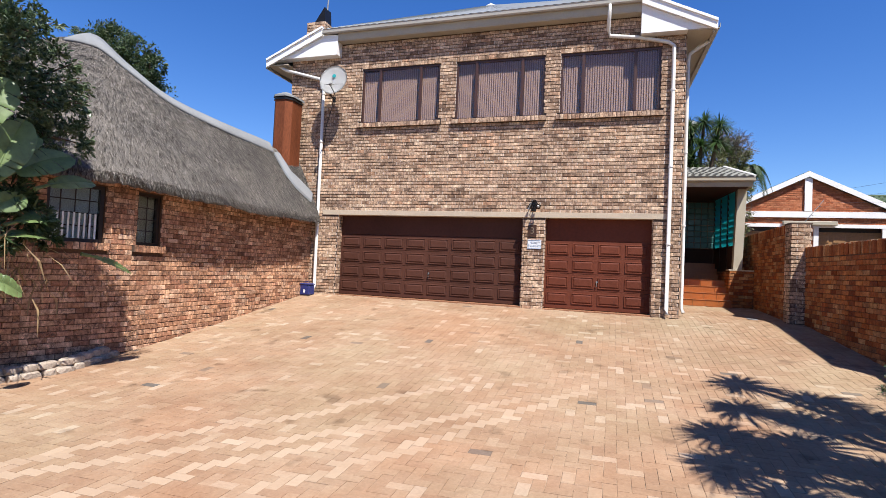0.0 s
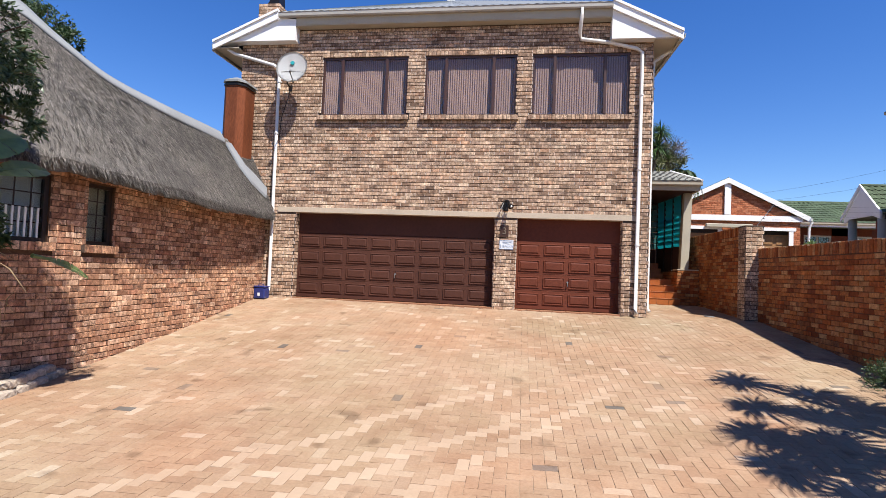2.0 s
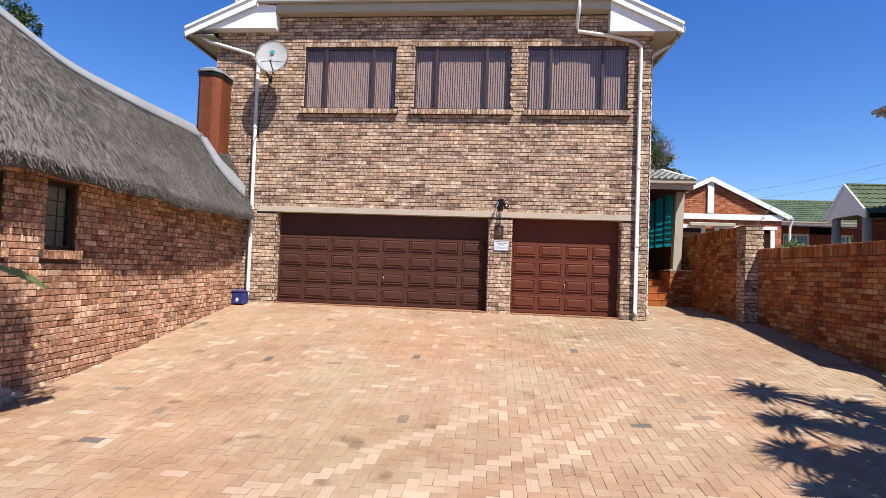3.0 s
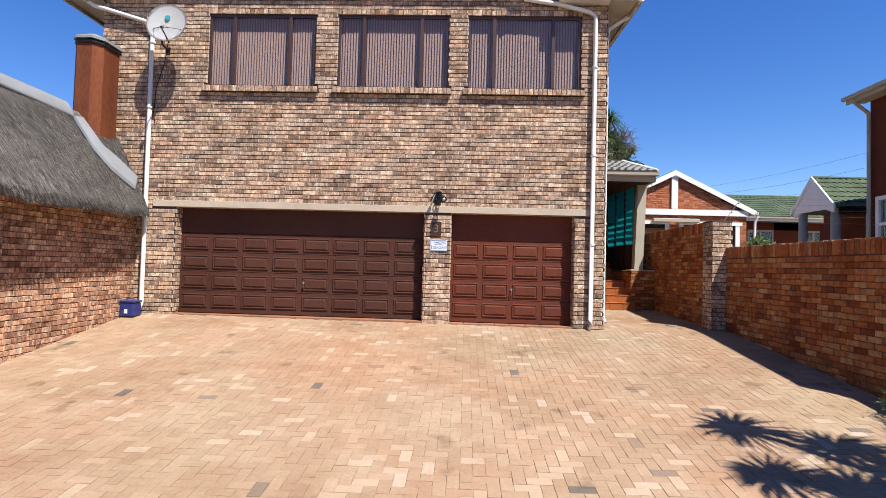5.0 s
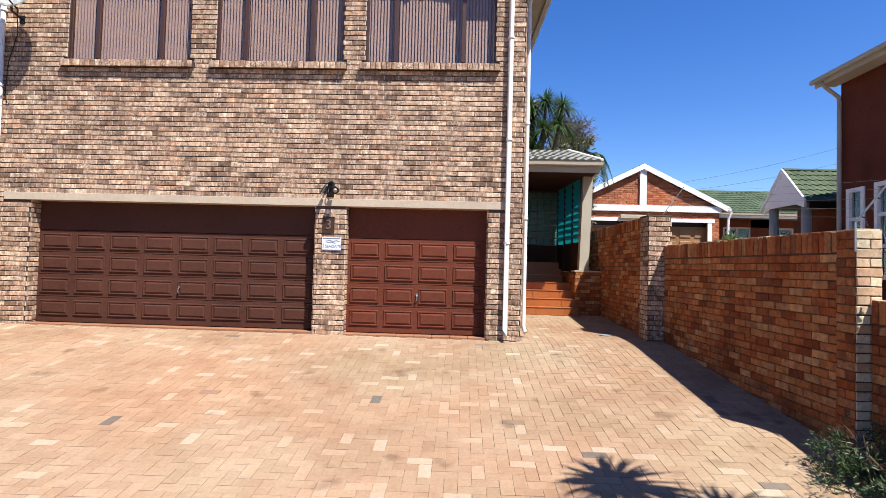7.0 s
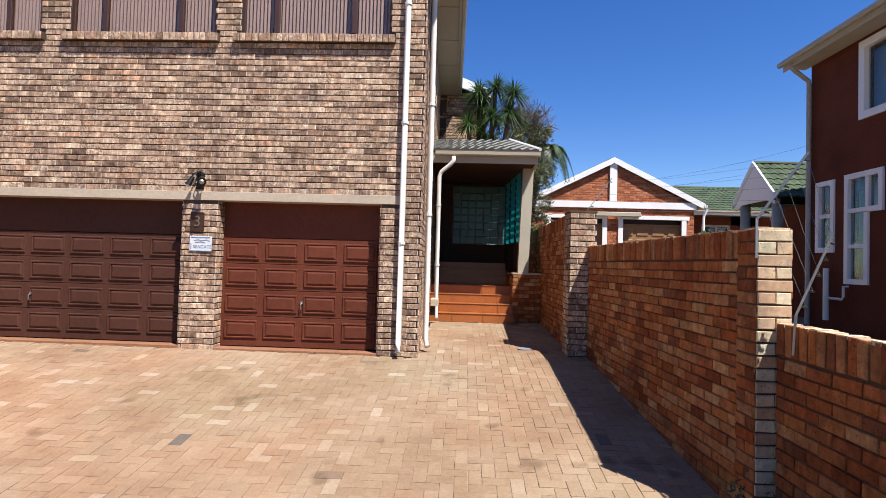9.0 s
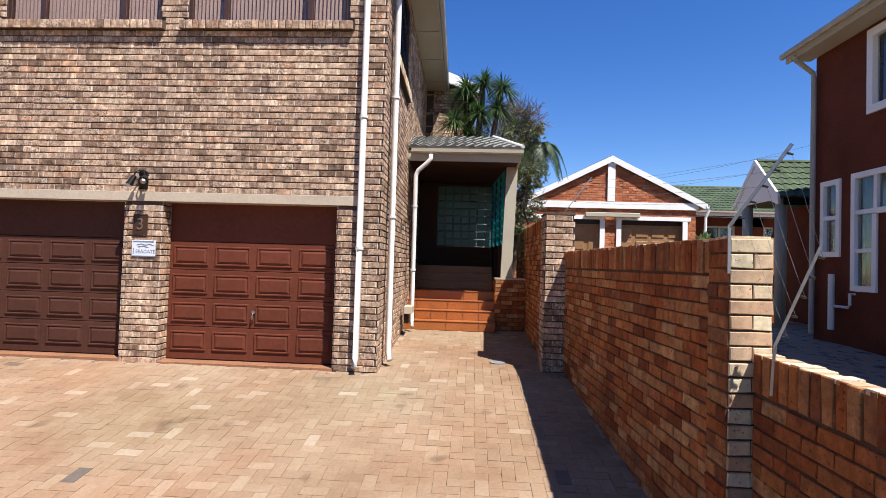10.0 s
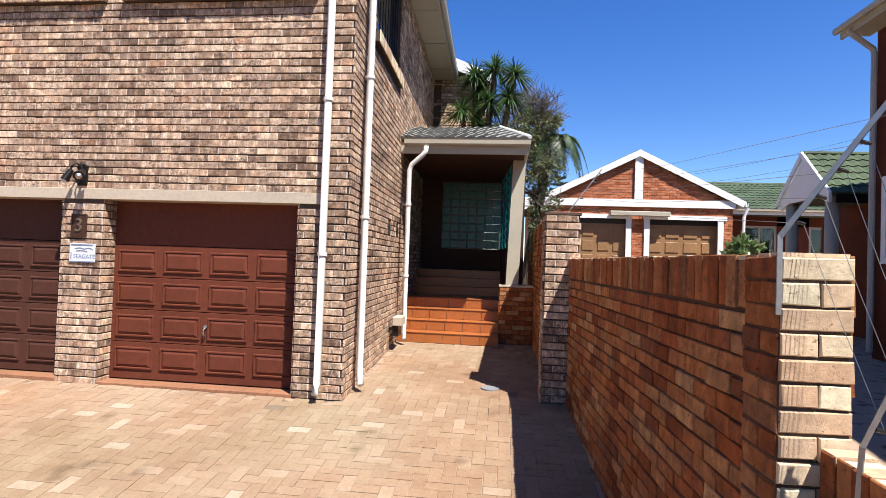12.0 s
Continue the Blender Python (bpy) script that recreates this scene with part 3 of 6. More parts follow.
for k, (a, b) in enumerate(WIN):
    sill = tagged(new("window_sill"), "sloping brick-on-edge sill under an upper window", kind="structure")
    ms = mason("sill_bricks", sill, brick_face, "pale brick-on-edge sill")
    part("sill_bed", boxes((a - 0.07, b + 0.07, FY - 0.085, FY + 0.1, WZ0 - 0.108, WZ0 - 0.012)), mortar, sill)
    ms.soldiers((a - 0.07, FY - 0.085, 0), (1, 0, 0), (0, -1, 0), b - a + 0.14, WZ0 - 0.115, WZ0 - 0.005, 0.088)
    w = tagged(new("window_%d" % (k + 1)), "brown steel three-light window with closed vertical blinds", kind="structure")
    y0, y1 = FY + 0.025, FY + 0.075
    f = 0.05
    part("window_frame", boxes((a, b, y0, y1, WZ0 - 0.005, WZ0 + f), (a, b, y0, y1, WZ1 - f, WZ1), (a, a + f, y0, y1, WZ0 + f, WZ1 - f), (b - f, b, y0, y1, WZ0 + f, WZ1 - f), bevel=0.004), frame_brown, w)
    c1, c2 = a + (b - a) * 0.235, a + (b - a) * 0.755
    for c in (c1, c2):
        part("mullion", boxes((c - 0.035, c + 0.035, y0 - 0.012, y1, WZ0 + f, WZ1 - f), bevel=0.004), frame_brown, w)
    for p, q in ((a + f, c1 - 0.035), (c1 + 0.035, c2 - 0.035), (c2 + 0.035, b - f)):
        part("pane", boxes((p, q, y0 + 0.02, y0 + 0.026, WZ0 + f, WZ1 - f)), pane_mat, w).visible_shadow = False
    s = tagged(empty("vertical_blind", (a, FY + 0.115, WZ0), "closed mauve-brown vertical blind behind an upper window", "blind", "upper window blinds"))
    x = a + 0.02
    proto = None
    while x < b - 0.06:
        if proto is None:
            bm = bmesh.new()
            box(bm, 0, 0.033, 0, 0.003, 0, WZ1 - WZ0 - 0.06)
            proto = part("slat", bm, curtain, s)
            ob = proto
        else:
            ob = proto.copy()
            scene.collection.objects.link(ob)
        ob.matrix_basis = pose(x - a, 0, 0.02, 0, 0, 9)
        x += 0.054
    part("head_rail", boxes((0.01, b - a - 0.01, -0.02, 0.02, WZ1 - WZ0 - 0.035, WZ1 - WZ0 - 0.005)), curtain, s)
    # sheet added behind the slats; its colour gives the gaps their shade
    part("backing", boxes((0.01, b - a - 0.01, 0.022, 0.027, 0.01, WZ1 - WZ0 - 0.04)), gap_shade, s, "darker sheet standing for the shade between the slats")

sill = tagged(askew(new("window_sill")), "brick-on-edge sill under the side window", kind="structure")
part("sill_bed", boxes((XR - 0.1, XR + 0.07, FY + SWIN[0] - 0.07, FY + SWIN[1] + 0.07, 5.27, 5.41)), mortar, sill)
mason("sill_bricks", sill, brick_pale, "pale brick-on-edge sill").soldiers(SIDE @ Vector((XR + 0.07, FY + SWIN[0] - 0.07, 0)), SU, SN, SWIN[1] - SWIN[0] + 0.14, 5.26, 5.42, 0.105)
w = tagged(askew(new("window_4")), "brown steel side window with upright burglar bars", kind="structure")
ya, yb = FY + SWIN[0], FY + SWIN[1]
part("window_frame", boxes((XR - 0.1, XR - 0.04, ya, yb, 5.42, 5.47), (XR - 0.1, XR - 0.04, ya, yb, 6.87, 6.92), (XR - 0.1, XR - 0.04, ya, ya + 0.05, 5.47, 6.87), (XR - 0.1, XR - 0.04, yb - 0.05, yb, 5.47, 6.87)), frame_brown, w)
part("pane", boxes((XR - 0.085, XR - 0.08, ya + 0.05, yb - 0.05, 5.47, 6.87)), pane_mat, w)
for i in range(9):
    y = ya + 0.12 + i * 0.185
    part("bar", tubes([[(XR - 0.02, y, 5.42), (XR - 0.02, y, 6.92)]], 0.008, 6), black_metal, w)


# ---- garage doors ----
def garage_door(name, x0, x1, cols, mat, label, handle):
    z0 = zg((x0 + x1) / 2, FY) + 0.035
    y = FY + 0.20
    d = tagged(new(name), label, kind="structure")
    rows, pitch = 4, 0.384
    pw = (x1 - x0 - 0.05) / cols
    for r in range(rows):
        za = z0 + 0.055 + r * pitch
        sec = part("section", boxes((x0, x1, y, y + 0.04, za - (0.055 if r == 0 else 0), za + pitch - 0.008), bevel=0.003), mat, d)
        for c in range(cols):
            a, b = x0 + 0.025 + c * pw + 0.045, x0 + 0.025 + (c + 1) * pw - 0.045
            p, q = za + 0.055, za + pitch - 0.065
            bm = bmesh.new()
            ring = lambda g, yy: [bm.verts.new(v) for v in ((a + g, yy, p + g), (b - g, yy, p + g), (b - g, yy, q - g), (a + g, yy, q - g))]
            rs = [ring(0, y - 0.001), ring(0.006, y - 0.016), ring(0.020, y - 0.017), ring(0.027, y - 0.005), ring(0.060, y - 0.019)]
            for s, t in zip(rs, rs[1:]):
                for i in range(4):
                    bm.faces.new((s[i], s[(i + 1) % 4], t[(i + 1) % 4], t[i]))
            bm.faces.new(rs[-1])
            part("panel", bm, mat, sec)
    top = z0 + 0.055 + rows * pitch
    part("top_rail", boxes((x0, x1, y, y + 0.04, top, LINTEL0 + 0.02)), mat, d)
    hx = x0 + handle * (x1 - x0)
    hz = z0 + 0.055 + pitch * 1.48
    h = part("handle", tubes([[(hx, y - 0.012, hz - 0.08), (hx, y - 0.045, hz - 0.06), (hx, y - 0.045, hz + 0.0), (hx, y - 0.012, hz + 0.02)]], 0.009, 8), bare_metal, d, "small chrome pull handle")
    bm = bmesh.new()
    disc(bm, (hx, y - 0.001, hz + 0.03), (0, -1, 0), 0.022, 0.016, 12)
    part("lock", bm, bare_metal, d)
    # tiled threshold
    t = tagged(new("threshold"), "row of terracotta tiles at the foot of the garage door", kind="structure")
    k = round((x1 - x0) / 0.3)
    for i in range(k):
        a, b = x0 + (x1 - x0) * i / k, x0 + (x1 - x0) * (i + 1) / k
        part("tile", boxes((a + 0.003, b - 0.003, FY - 0.01, FY + 0.2, z0 - 0.14, z0 - 0.012), bevel=0.003), threshold_tile, t)
    return d


garage_door("door_1", GAR[0][0], GAR[0][1], 8, door_big, "closed wide double garage door of dark brown panelled sections", 0.515)
garage_door("door_2", GAR[1][0], GAR[1][1], 4, door_small, "closed single garage door of red-brown panelled sections", 0.51)
tagged(part("ceiling", boxes((XL + 0.28, XR - 0.28, FY + 0.28, FY + 3, 3.3, 3.4)), dark_room), label="plain garage ceiling", kind="structure")

# ---- roof of the house ----
EX0, EX1, EY, RX = -8.80, 2.42, 12.37, -3.22
EZ, SL = 7.22, 0.43
HX0, HX1, HZ = -7.1, 0.9, 7.97
RZ = EZ + SL * (RX - EX0)
HYR = EY + (RZ - HZ) / 0.58


def sheet(name, quad, mat, parent, label, pitch=0.2, rise=0.018, thick=0.03):
    """A corrugated slope: the first edge is the eave, ribs run up from it."""
    a, b, c, d = [Vector(p) for p in quad]
    n = (b - a).cross(d - a).normalized()
    if n.z < 0:
        n = -n
    k = max(2, int((b - a).length / pitch) * 2)
    v, f = [], []
    for i in range(k + 1):
        t = i / k
        lo, hi = a.lerp(b, t), d.lerp(c, t)
        o = n * (rise if i % 2 else 0)
        v += [tuple(lo + o), tuple(hi + o), tuple(lo + o - n * thick), tuple(hi + o - n * thick)]
        if i:
            j = 4 * i
            f += [(j - 4, j, j + 1, j - 3), (j - 2, j - 1, j + 3, j + 2), (j - 4, j - 2, j + 2, j), (j - 3, j + 1, j + 3, j - 1)]
    me = bpy.data.meshes.new(name)
    me.from_pydata(v, [], f)
    return link_mesh(name, me, mat, parent, label)


roof = tagged(new("roof"), "grey sheet-metal roof with a clipped gable end", kind="structure")
sheet("front_slope", [(HX0, EY - 0.05, HZ), (HX1, EY - 0.05, HZ), (RX, HYR, RZ), (RX, HYR, RZ)], roof_grey, roof, "clipped front slope")


def slope(name, pts):
    bm = bmesh.new()
    up = [bm.verts.new(p) for p in pts]
    dn = [bm.verts.new((x, y, z - 0.04)) for x, y, z in pts]
    bm.faces.new(up)
    bm.faces.new(dn[::-1])
    for i in range(len(pts)):
        bm.faces.new((up[i], dn[i], dn[(i + 1) % len(pts)], up[(i + 1) % len(pts)]))
    bmesh.ops.recalc_face_normals(bm, faces=bm.faces[:])
    return part(name, bm, roof_grey, roof)


slope("side_slope", [(EX1, EY, EZ + 0.05), (EX1 - 0.22, 20.6, EZ + 0.05), (RX, 20.6, RZ), (RX, HYR, RZ), (HX1, EY, HZ)])
slope("side_slope", [(EX0, EY, EZ + 0.05), (HX0, EY, HZ), (RX, HYR, RZ), (RX, 20.6, RZ), (EX0, 20.6, EZ + 0.05)])
part("ridge_end", prism(bmesh.new(), [(RX - 0.35, RZ - 0.13), (RX, RZ + 0.04), (RX + 0.35, RZ - 0.13)], HYR - 0.08, HYR + 0.15), white_paint, roof, "white gable cap at the end of the ridge")
part("back_gable", prism(bmesh.new(), [(EX0 + 0.7, EZ), (RX, RZ - 0.1), (EX1 - 0.6, EZ)], 20.1, 20.4), mortar, roof)

fascia = tagged(new("fascia"), "white-painted barge boards and boxed eaves", kind="structure")


def barge(x0, z0, x1, z1):
    bm = bmesh.new()
    prism(bm, [(x0, z0 - 0.15), (x1, z1 - 0.17), (x1, z1 + 0.03), (x0, z0 + 0.03)], EY - 0.07, EY - 0.015)
    part("barge_board", bm, white_paint, fascia)
    bm = bmesh.new()
    prism(bm, [(x0, z0 + 0.02), (x1, z1 + 0.02), (x1, z1 + 0.08), (x0, z0 + 0.08)], EY - 0.10, EY - 0.0)
    part("barge_cap", bm, white_paint, fascia)


barge(EX0, EZ, HX0, HZ)
barge(EX1, EZ, HX1, HZ)
BXL, BXR = -6.65, 0.90
part("eave_box", prism(bmesh.new(), [(-8.66, 7.22), (-8.15, 7.28), (BXL, 7.28), (BXL, 7.80), (HX0, 7.86)], EY, FY - 0.001), white_paint, fascia, "white tapered box under the barge board")
part("eave_box", prism(bmesh.new(), [(BXR, 7.142), (2.33, 7.142), (BXR, 7.85)], EY, FY - 0.001), white_paint, fascia, "white tapered box under the barge board")
askew(part("soffit", boxes((XR, 2.36, EY + 0.01, 20.4, 7.12, 7.14)), soffit_mat, fascia, "cream soffit boards under the side eave"))
for y in spaced(13.6, 19.6, 1.5):
    askew(part("cover_strip", boxes((XR, 2.36, y - 0.02, y + 0.02, 7.108, 7.12)), cream_paint, fascia))
askew(part("fascia_board", boxes((2.34, 2.38, EY, 20.5, 7.06, 7.24)), gutter_mat, fascia))
part("soffit", boxes((-8.8, XL, EY + 0.01, 20.4, 7.12, 7.14)), soffit_mat, fascia)
part("fascia_board", boxes((-8.86, -8.82, EY, 20.5, 7.06, 7.24)), gutter_mat, fascia)
part("soffit", boxes((BXL + 0.002, BXR - 0.002, EY + 0.01, FY, 7.64, 7.66)), soffit_mat, fascia)


def gutter(path_axis, a, b, fixed, z, parent, mat=None, label=""):
    """A half-round gutter; path_axis x or y."""
    bm = bmesh.new()
    prof = [(0.0, 0.0), (0.0, -0.075), (0.02, -0.098), (0.07, -0.098), (0.092, -0.072), (0.097, 0.0), (0.106, 0.012), (0.088, 0.012), (0.084, -0.066), (0.068, -0.088), (0.024, -0.088), (0.01, -0.07), (0.01, 0.0)]
    if path_axis == "x":
        prism(bm, [(fixed - p, z + q) for p, q in prof], a, b, axis="x")
    else:
        prism(bm, [(fixed + p, z + q) for p, q in prof], a, b, axis="y")
    return part("gutter", bm, mat or gutter_mat, parent, label)


g = tagged(new("gutter_run"), "cream metal gutters along the house eaves", kind="structure")
gutter("x", HX0 + 0.02, BXR, EY + 0.0, 7.93, g)
part("fascia_board", boxes((BXL + 0.003, BXR, EY, EY + 0.03, 7.66, 7.92)), cream_paint, g)
askew(gutter("y", EY, 20.5, 2.38, 7.22, g))


def downpipe(paths, label, clips, r=0.042, shoe=None):
    base = paths[0][-1]
    t = empty("downpipe", base, label, "downpipe", "white downpipes")
    for p in paths:
        part("pipe", tubes([p], r, 12), white_pipe, t, smooth=True)
    for c, nx, ny in clips:
        c = Vector(c)
        bm = bmesh.new()
        tube(bm, [c - Vector((0, 0, 0.018)), c + Vector((0, 0, 0.018))], r + 0.012, 14)
        part("bracket", bm, white_pipe, t)
        part("lug", tubes([[c, c + Vector((nx, ny, 0)) * 0.06]], 0.012, 6), white_pipe, t)
    if shoe:
        s = part("shoe", tubes([shoe], r + 0.006, 12), white_pipe, t)
    return settle(t)


py = FY - 0.08
zb = zg(1.6, FY) + 0.08
downpipe([[(0.22, EY - 0.06, 7.84), (0.22, EY - 0.06, 7.66), (0.20, py - 0.06, 7.35), (0.24, py, 7.22), (0.9, py, 7.12), (1.48, py, 6.97), (1.60, py, 6.88), (1.60, py, zb + 0.1), (1.60, py - 0.07, zb)]],
         "white downpipe with a jog at the corner of the brick facade", [((1.60, py, z), 0, 1) for z in (2.5, 4.2, 5.9)] + [((0.85, py, 7.13), 0, 1)])
zb = zg(-7.05, FY) + 0.08
downpipe([[(-8.55, py - 0.05, 7.18), (-8.3, py - 0.03, 7.02), (-7.25, py, 6.72), (-7.1, py, 6.6), (-7.08, py, zb + 0.1), (-7.06, py - 0.05, zb)]],
         "white round downpipe slanting under the eave, then down the bricks", [((-7.09, py, z), 0, 1) for z in (2.9, 5.0, 6.3)])
zb = zg(1.95, 13.1) + 0.08
downpipe([[(2.36, 12.95, 7.1), (2.2, 12.97, 7.0), (1.97, 13.0, 6.85), (1.94, 13.0, 6.7), (1.94, 13.0, zb + 0.1), (1.98, 12.93, zb)]],
         "white round downpipe on the side wall near the corner", [((1.94, 13.0, z), -1, 0) for z in (2.95, 4.6, 6.2)])

# ---- flat dish ----
dish = empty("satellite_dish", (-6.98, FY, 6.25), "white satellite dish on a bracket beside the facade downpipe", "satellite dish")
c = Vector((-6.60, 12.19, 6.51))
look_dir = Vector((0.10, -1.0, 0.22)).normalized()
q = look_dir.to_track_quat("Z", "Y").to_matrix().to_4x4()
bm = bmesh.new()
rings = []
for r in (0.0, 0.12, 0.22, 0.32, 0.38):
    rings.append([bm.verts.new((r * math.cos(a), r * 1.08 * math.sin(a), 0.35 * r * r)) for a in [2 * math.pi * i / 32 for i in range(32)]] if r else [bm.verts.new((0, 0, 0))])
for i in range(32):
    bm.faces.new((rings[0][0], rings[1][i], rings[1][(i + 1) % 32]))
for s, t in zip(rings[1:], rings[2:]):
    for i in range(32):
        bm.faces.new((s[i], t[i], t[(i + 1) % 32], s[(i + 1) % 32]))
bmesh.ops.solidify(bm, geom=bm.faces[:], thickness=0.012)
bmesh.ops.transform(bm, matrix=Matrix.Translation(c) @ q, verts=bm.verts[:])
part("reflector", bm, dish_mat, dish, smooth=True)
bm = bmesh.new()
tube(bm, [c + look_dir * 0.008 + Vector((0, 0, 0.12)), c + look_dir * 0.013 + Vector((0, 0, 0.12))], 0.05, 18)
part("emblem", bm, teal_glass, dish, "small grey-green round emblem")
lnb = c + look_dir * 0.5 + Vector((0.12, 0, -0.38))
part("feed_arm", tubes([[c - Vector((-0.05, 0, 0.36)), lnb]], 0.012, 8), black_metal, dish)
part("feed_head", tubes([[lnb - look_dir * 0.02, lnb - look_dir * 0.02 + Vector((-0.02, 0.07, 0.05))]], 0.03, 10), bare_metal, dish)
part("stay", tubes([[c - Vector((0.3, 0, 0.1)), lnb], [c + Vector((0.3, 0.02, -0.1)), lnb]], 0.006, 6), black_metal, dish)
part("mast", tubes([[(-6.8, FY - 0.0, 6.15), (-6.8, FY - 0.25, 6.2), (-6.72, FY - 0.38, 6.5), c + Vector((0, 0.06, 0))]], 0.02, 8), black_metal, dish)
part("wall_bracket", boxes((-6.84, -6.76, FY - 0.035, FY - 0.0, 6.08, 6.22)), black_metal, dish)
part("cable", tubes([[c + Vector((0, 0.06, -0.3)), (-6.85, FY - 0.05, 5.9), (-7.0, FY - 0.04, 5.4), (-7.03, FY - 0.04, 4.9), (-7.0, FY - 0.03, 4.7)]], 0.008, 6), black_metal, dish)
settle(dish)

# ---- rusty chimney ----
ch = empty("chimney", (-7.9, 12.1, 3.2), "tall rusty brown steel chimney with a grey cowl beside the thatch", "chimney")
X0, X1, Y0, Y1 = -8.12, -7.62, 11.75, 12.35
bm = bmesh.new()
outl = [(X0, Y0 + 0.1), (X0 + 0.1, Y0), (X1 - 0.12, Y0), (X1, Y0 + 0.16), (X1, Y1), (X0, Y1)]
prism(bm, outl, 3.2, 5.95, axis="z")
part("flue", bm, rust_steel, ch)
part("collar", prism(bmesh.new(), [(p * 1.0 + (p + 7.92) * 0.08, r + (r - 12.05) * 0.08) for p, r in outl], 5.95, 6.0, axis="z"), black_metal, ch)
bm = bmesh.new()
lo = [bm.verts.new((p + (p + 7.92) * 0.14, r + (r - 12.05) * 0.14, 6.03)) for p, r in outl]
mid = [bm.verts.new((p + (p + 7.92) * 0.12, r + (r - 12.05) * 0.12, 6.08)) for p, r in outl]
hi = [bm.verts.new((-7.92 + (p + 7.92) * 0.35, 12.05 + (r - 12.05) * 0.35, 6.20)) for p, r in outl]
for s, t in ((lo, mid), (mid, hi)):
    for i in range(6):
        bm.faces.new((s[i], s[(i + 1) % 6], t[(i + 1) % 6], t[i]))
bm.faces.new(hi)
bm.faces.new(lo[::-1])
part("cowl", bm, cap_cement, ch)
settle(ch)
ch2 = empty("brick_chimney", (-7.6, 13.1, 7.3), "short brick chimney stack with a black metal cowl above the roof", "chimney")
part("stack", boxes((-7.85, -7.3, 12.75, 13.3, 7.3, 8.42)), mortar, ch2)
mk = mason("stack_bricks", ch2, brick_face, "brown face bricks")
mk.face((-7.85, 12.75, 0), (1, 0, 0), (0, -1, 0), 0.55, 7.5, 8.42)
mk.face((-7.3, 12.75, 0), (0, 1, 0), (1, 0, 0), 0.55, 7.5, 8.42, phase=1)
part("cowl", prism(bmesh.new(), [(-7.72, 8.42), (-7.36, 8.42), (-7.40, 8.88)], 12.85, 13.2), black_metal, ch2, "black triangular metal cowl")
part("rod", tubes([[(-7.40, 13.0, 8.85), (-7.38, 13.0, 9.15)]], 0.02, 6), flash_grey, ch2)
settle(ch2)

# ---- lamp, number and sign on the middle pier ----
lamp = empty("wall_lantern", (-1.34, FY, 3.2), "black twin-arm wall lantern above the middle pier", "wall lamp")
part("back_plate", boxes((-1.40, -1.28, FY - 0.035, FY - 0.012, 3.20, 3.38), bevel=0.006), black_metal, lamp)
bm = bmesh.new()
disc(bm, (-1.33, FY - 0.012, 3.40), (0, -1, 0), 0.055, 0.05, 18)
part("rose", bm, black_metal, lamp, "round black back rose")
for side, aim, r0, r1 in ((-1, Vector((-0.35, -0.35, -1.0)), 0.028, 0.045), (1, Vector((0.35, -0.8, -0.55)), 0.03, 0.062)):
    p = Vector((-1.33 + side * 0.075, FY - 0.14, 3.34))
    part("arm", tubes([[(-1.33, FY - 0.05, 3.40), (-1.33 + side * 0.03, FY - 0.10, 3.45), (-1.33 + side * 0.06, FY - 0.13, 3.42), p]], 0.011, 8), black_metal, lamp)
    aim.normalize()
    part("shade", tubes([[p - aim * 0.03, p + aim * 0.11]], r0, 14, taper=r1), black_metal, lamp, "black flared spotlight hood")
    part("bulb", tubes([[p + aim * 0.10, p + aim * 0.135]], r1 * 0.7, 12, taper=r1 * 0.4), sign_white if side < 0 else bare_metal, lamp)
part("drop_scroll", tubes([[(-1.36, FY - 0.06, 3.36), (-1.37, FY - 0.09, 3.28), (-1.35, FY - 0.09, 3.22), (-1.33, FY - 0.07, 3.26)]], 0.009, 6), black_metal, lamp)
settle(lamp)


def text(name, body, at, size, mat, parent, extrude=0.003, m=None):
    cu = bpy.data.curves.new(name, "FONT")
    cu.body, cu.size, cu.extrude = body, size, extrude
    cu.align_x, cu.align_y = "CENTER", "CENTER"
    ob = new(name, cu)
    cu.materials.append(mat)
    ob.matrix_basis = pose(*at, 90, 0, 0)
    ob.parent = parent
    return ob


pl = empty("house_number", (-1.36, FY, 2.6), "dark bronze plaque with a raised number 3", "house number")
part("plaque", boxes((-1.45, -1.26, FY - 0.032, FY - 0.012, 2.60, 2.87), bevel=0.006), plaque_brown, pl)
part("rim", boxes((-1.45, -1.26, FY - 0.038, FY - 0.032, 2.60, 2.612), (-1.45, -1.26, FY - 0.038, FY - 0.032, 2.858, 2.87), (-1.45, -1.438, FY - 0.038, FY - 0.032, 2.612, 2.858), (-1.272, -1.26, FY - 0.038, FY - 0.032, 2.612, 2.858)), plaque_brown, pl)
text("numeral", "3", (-1.355, FY - 0.036, 2.733), 0.22, brass, pl, 0.006)
settle(pl)
sg = empty("name_sign", (-1.32, FY, 2.30), "small white and blue name board below the house number", "sign")
part("board", boxes((-1.46, -1.14, FY - 0.03, FY - 0.014, 2.315, 2.525), bevel=0.003), sign_white, sg)
part("blue_edge", boxes((-1.46, -1.14, FY - 0.034, FY - 0.0305, 2.31, 2.322), (-1.44, -1.16, FY - 0.034, FY - 0.0305, 2.505, 2.518), (-1.44, -1.43, FY - 0.034, FY - 0.0305, 2.345, 2.42)), sign_blue, sg)
part("wave", tubes([[(-1.39, FY - 0.033, 2.465), (-1.33, FY - 0.033, 2.48), (-1.27, FY - 0.033, 2.465), (-1.21, FY - 0.033, 2.48), (-1.16, FY - 0.033, 2.46)], [(-1.37, FY - 0.033, 2.44), (-1.30, FY - 0.033, 2.45), (-1.23, FY - 0.033, 2.435)]], 0.003, 5), sign_blue, sg)
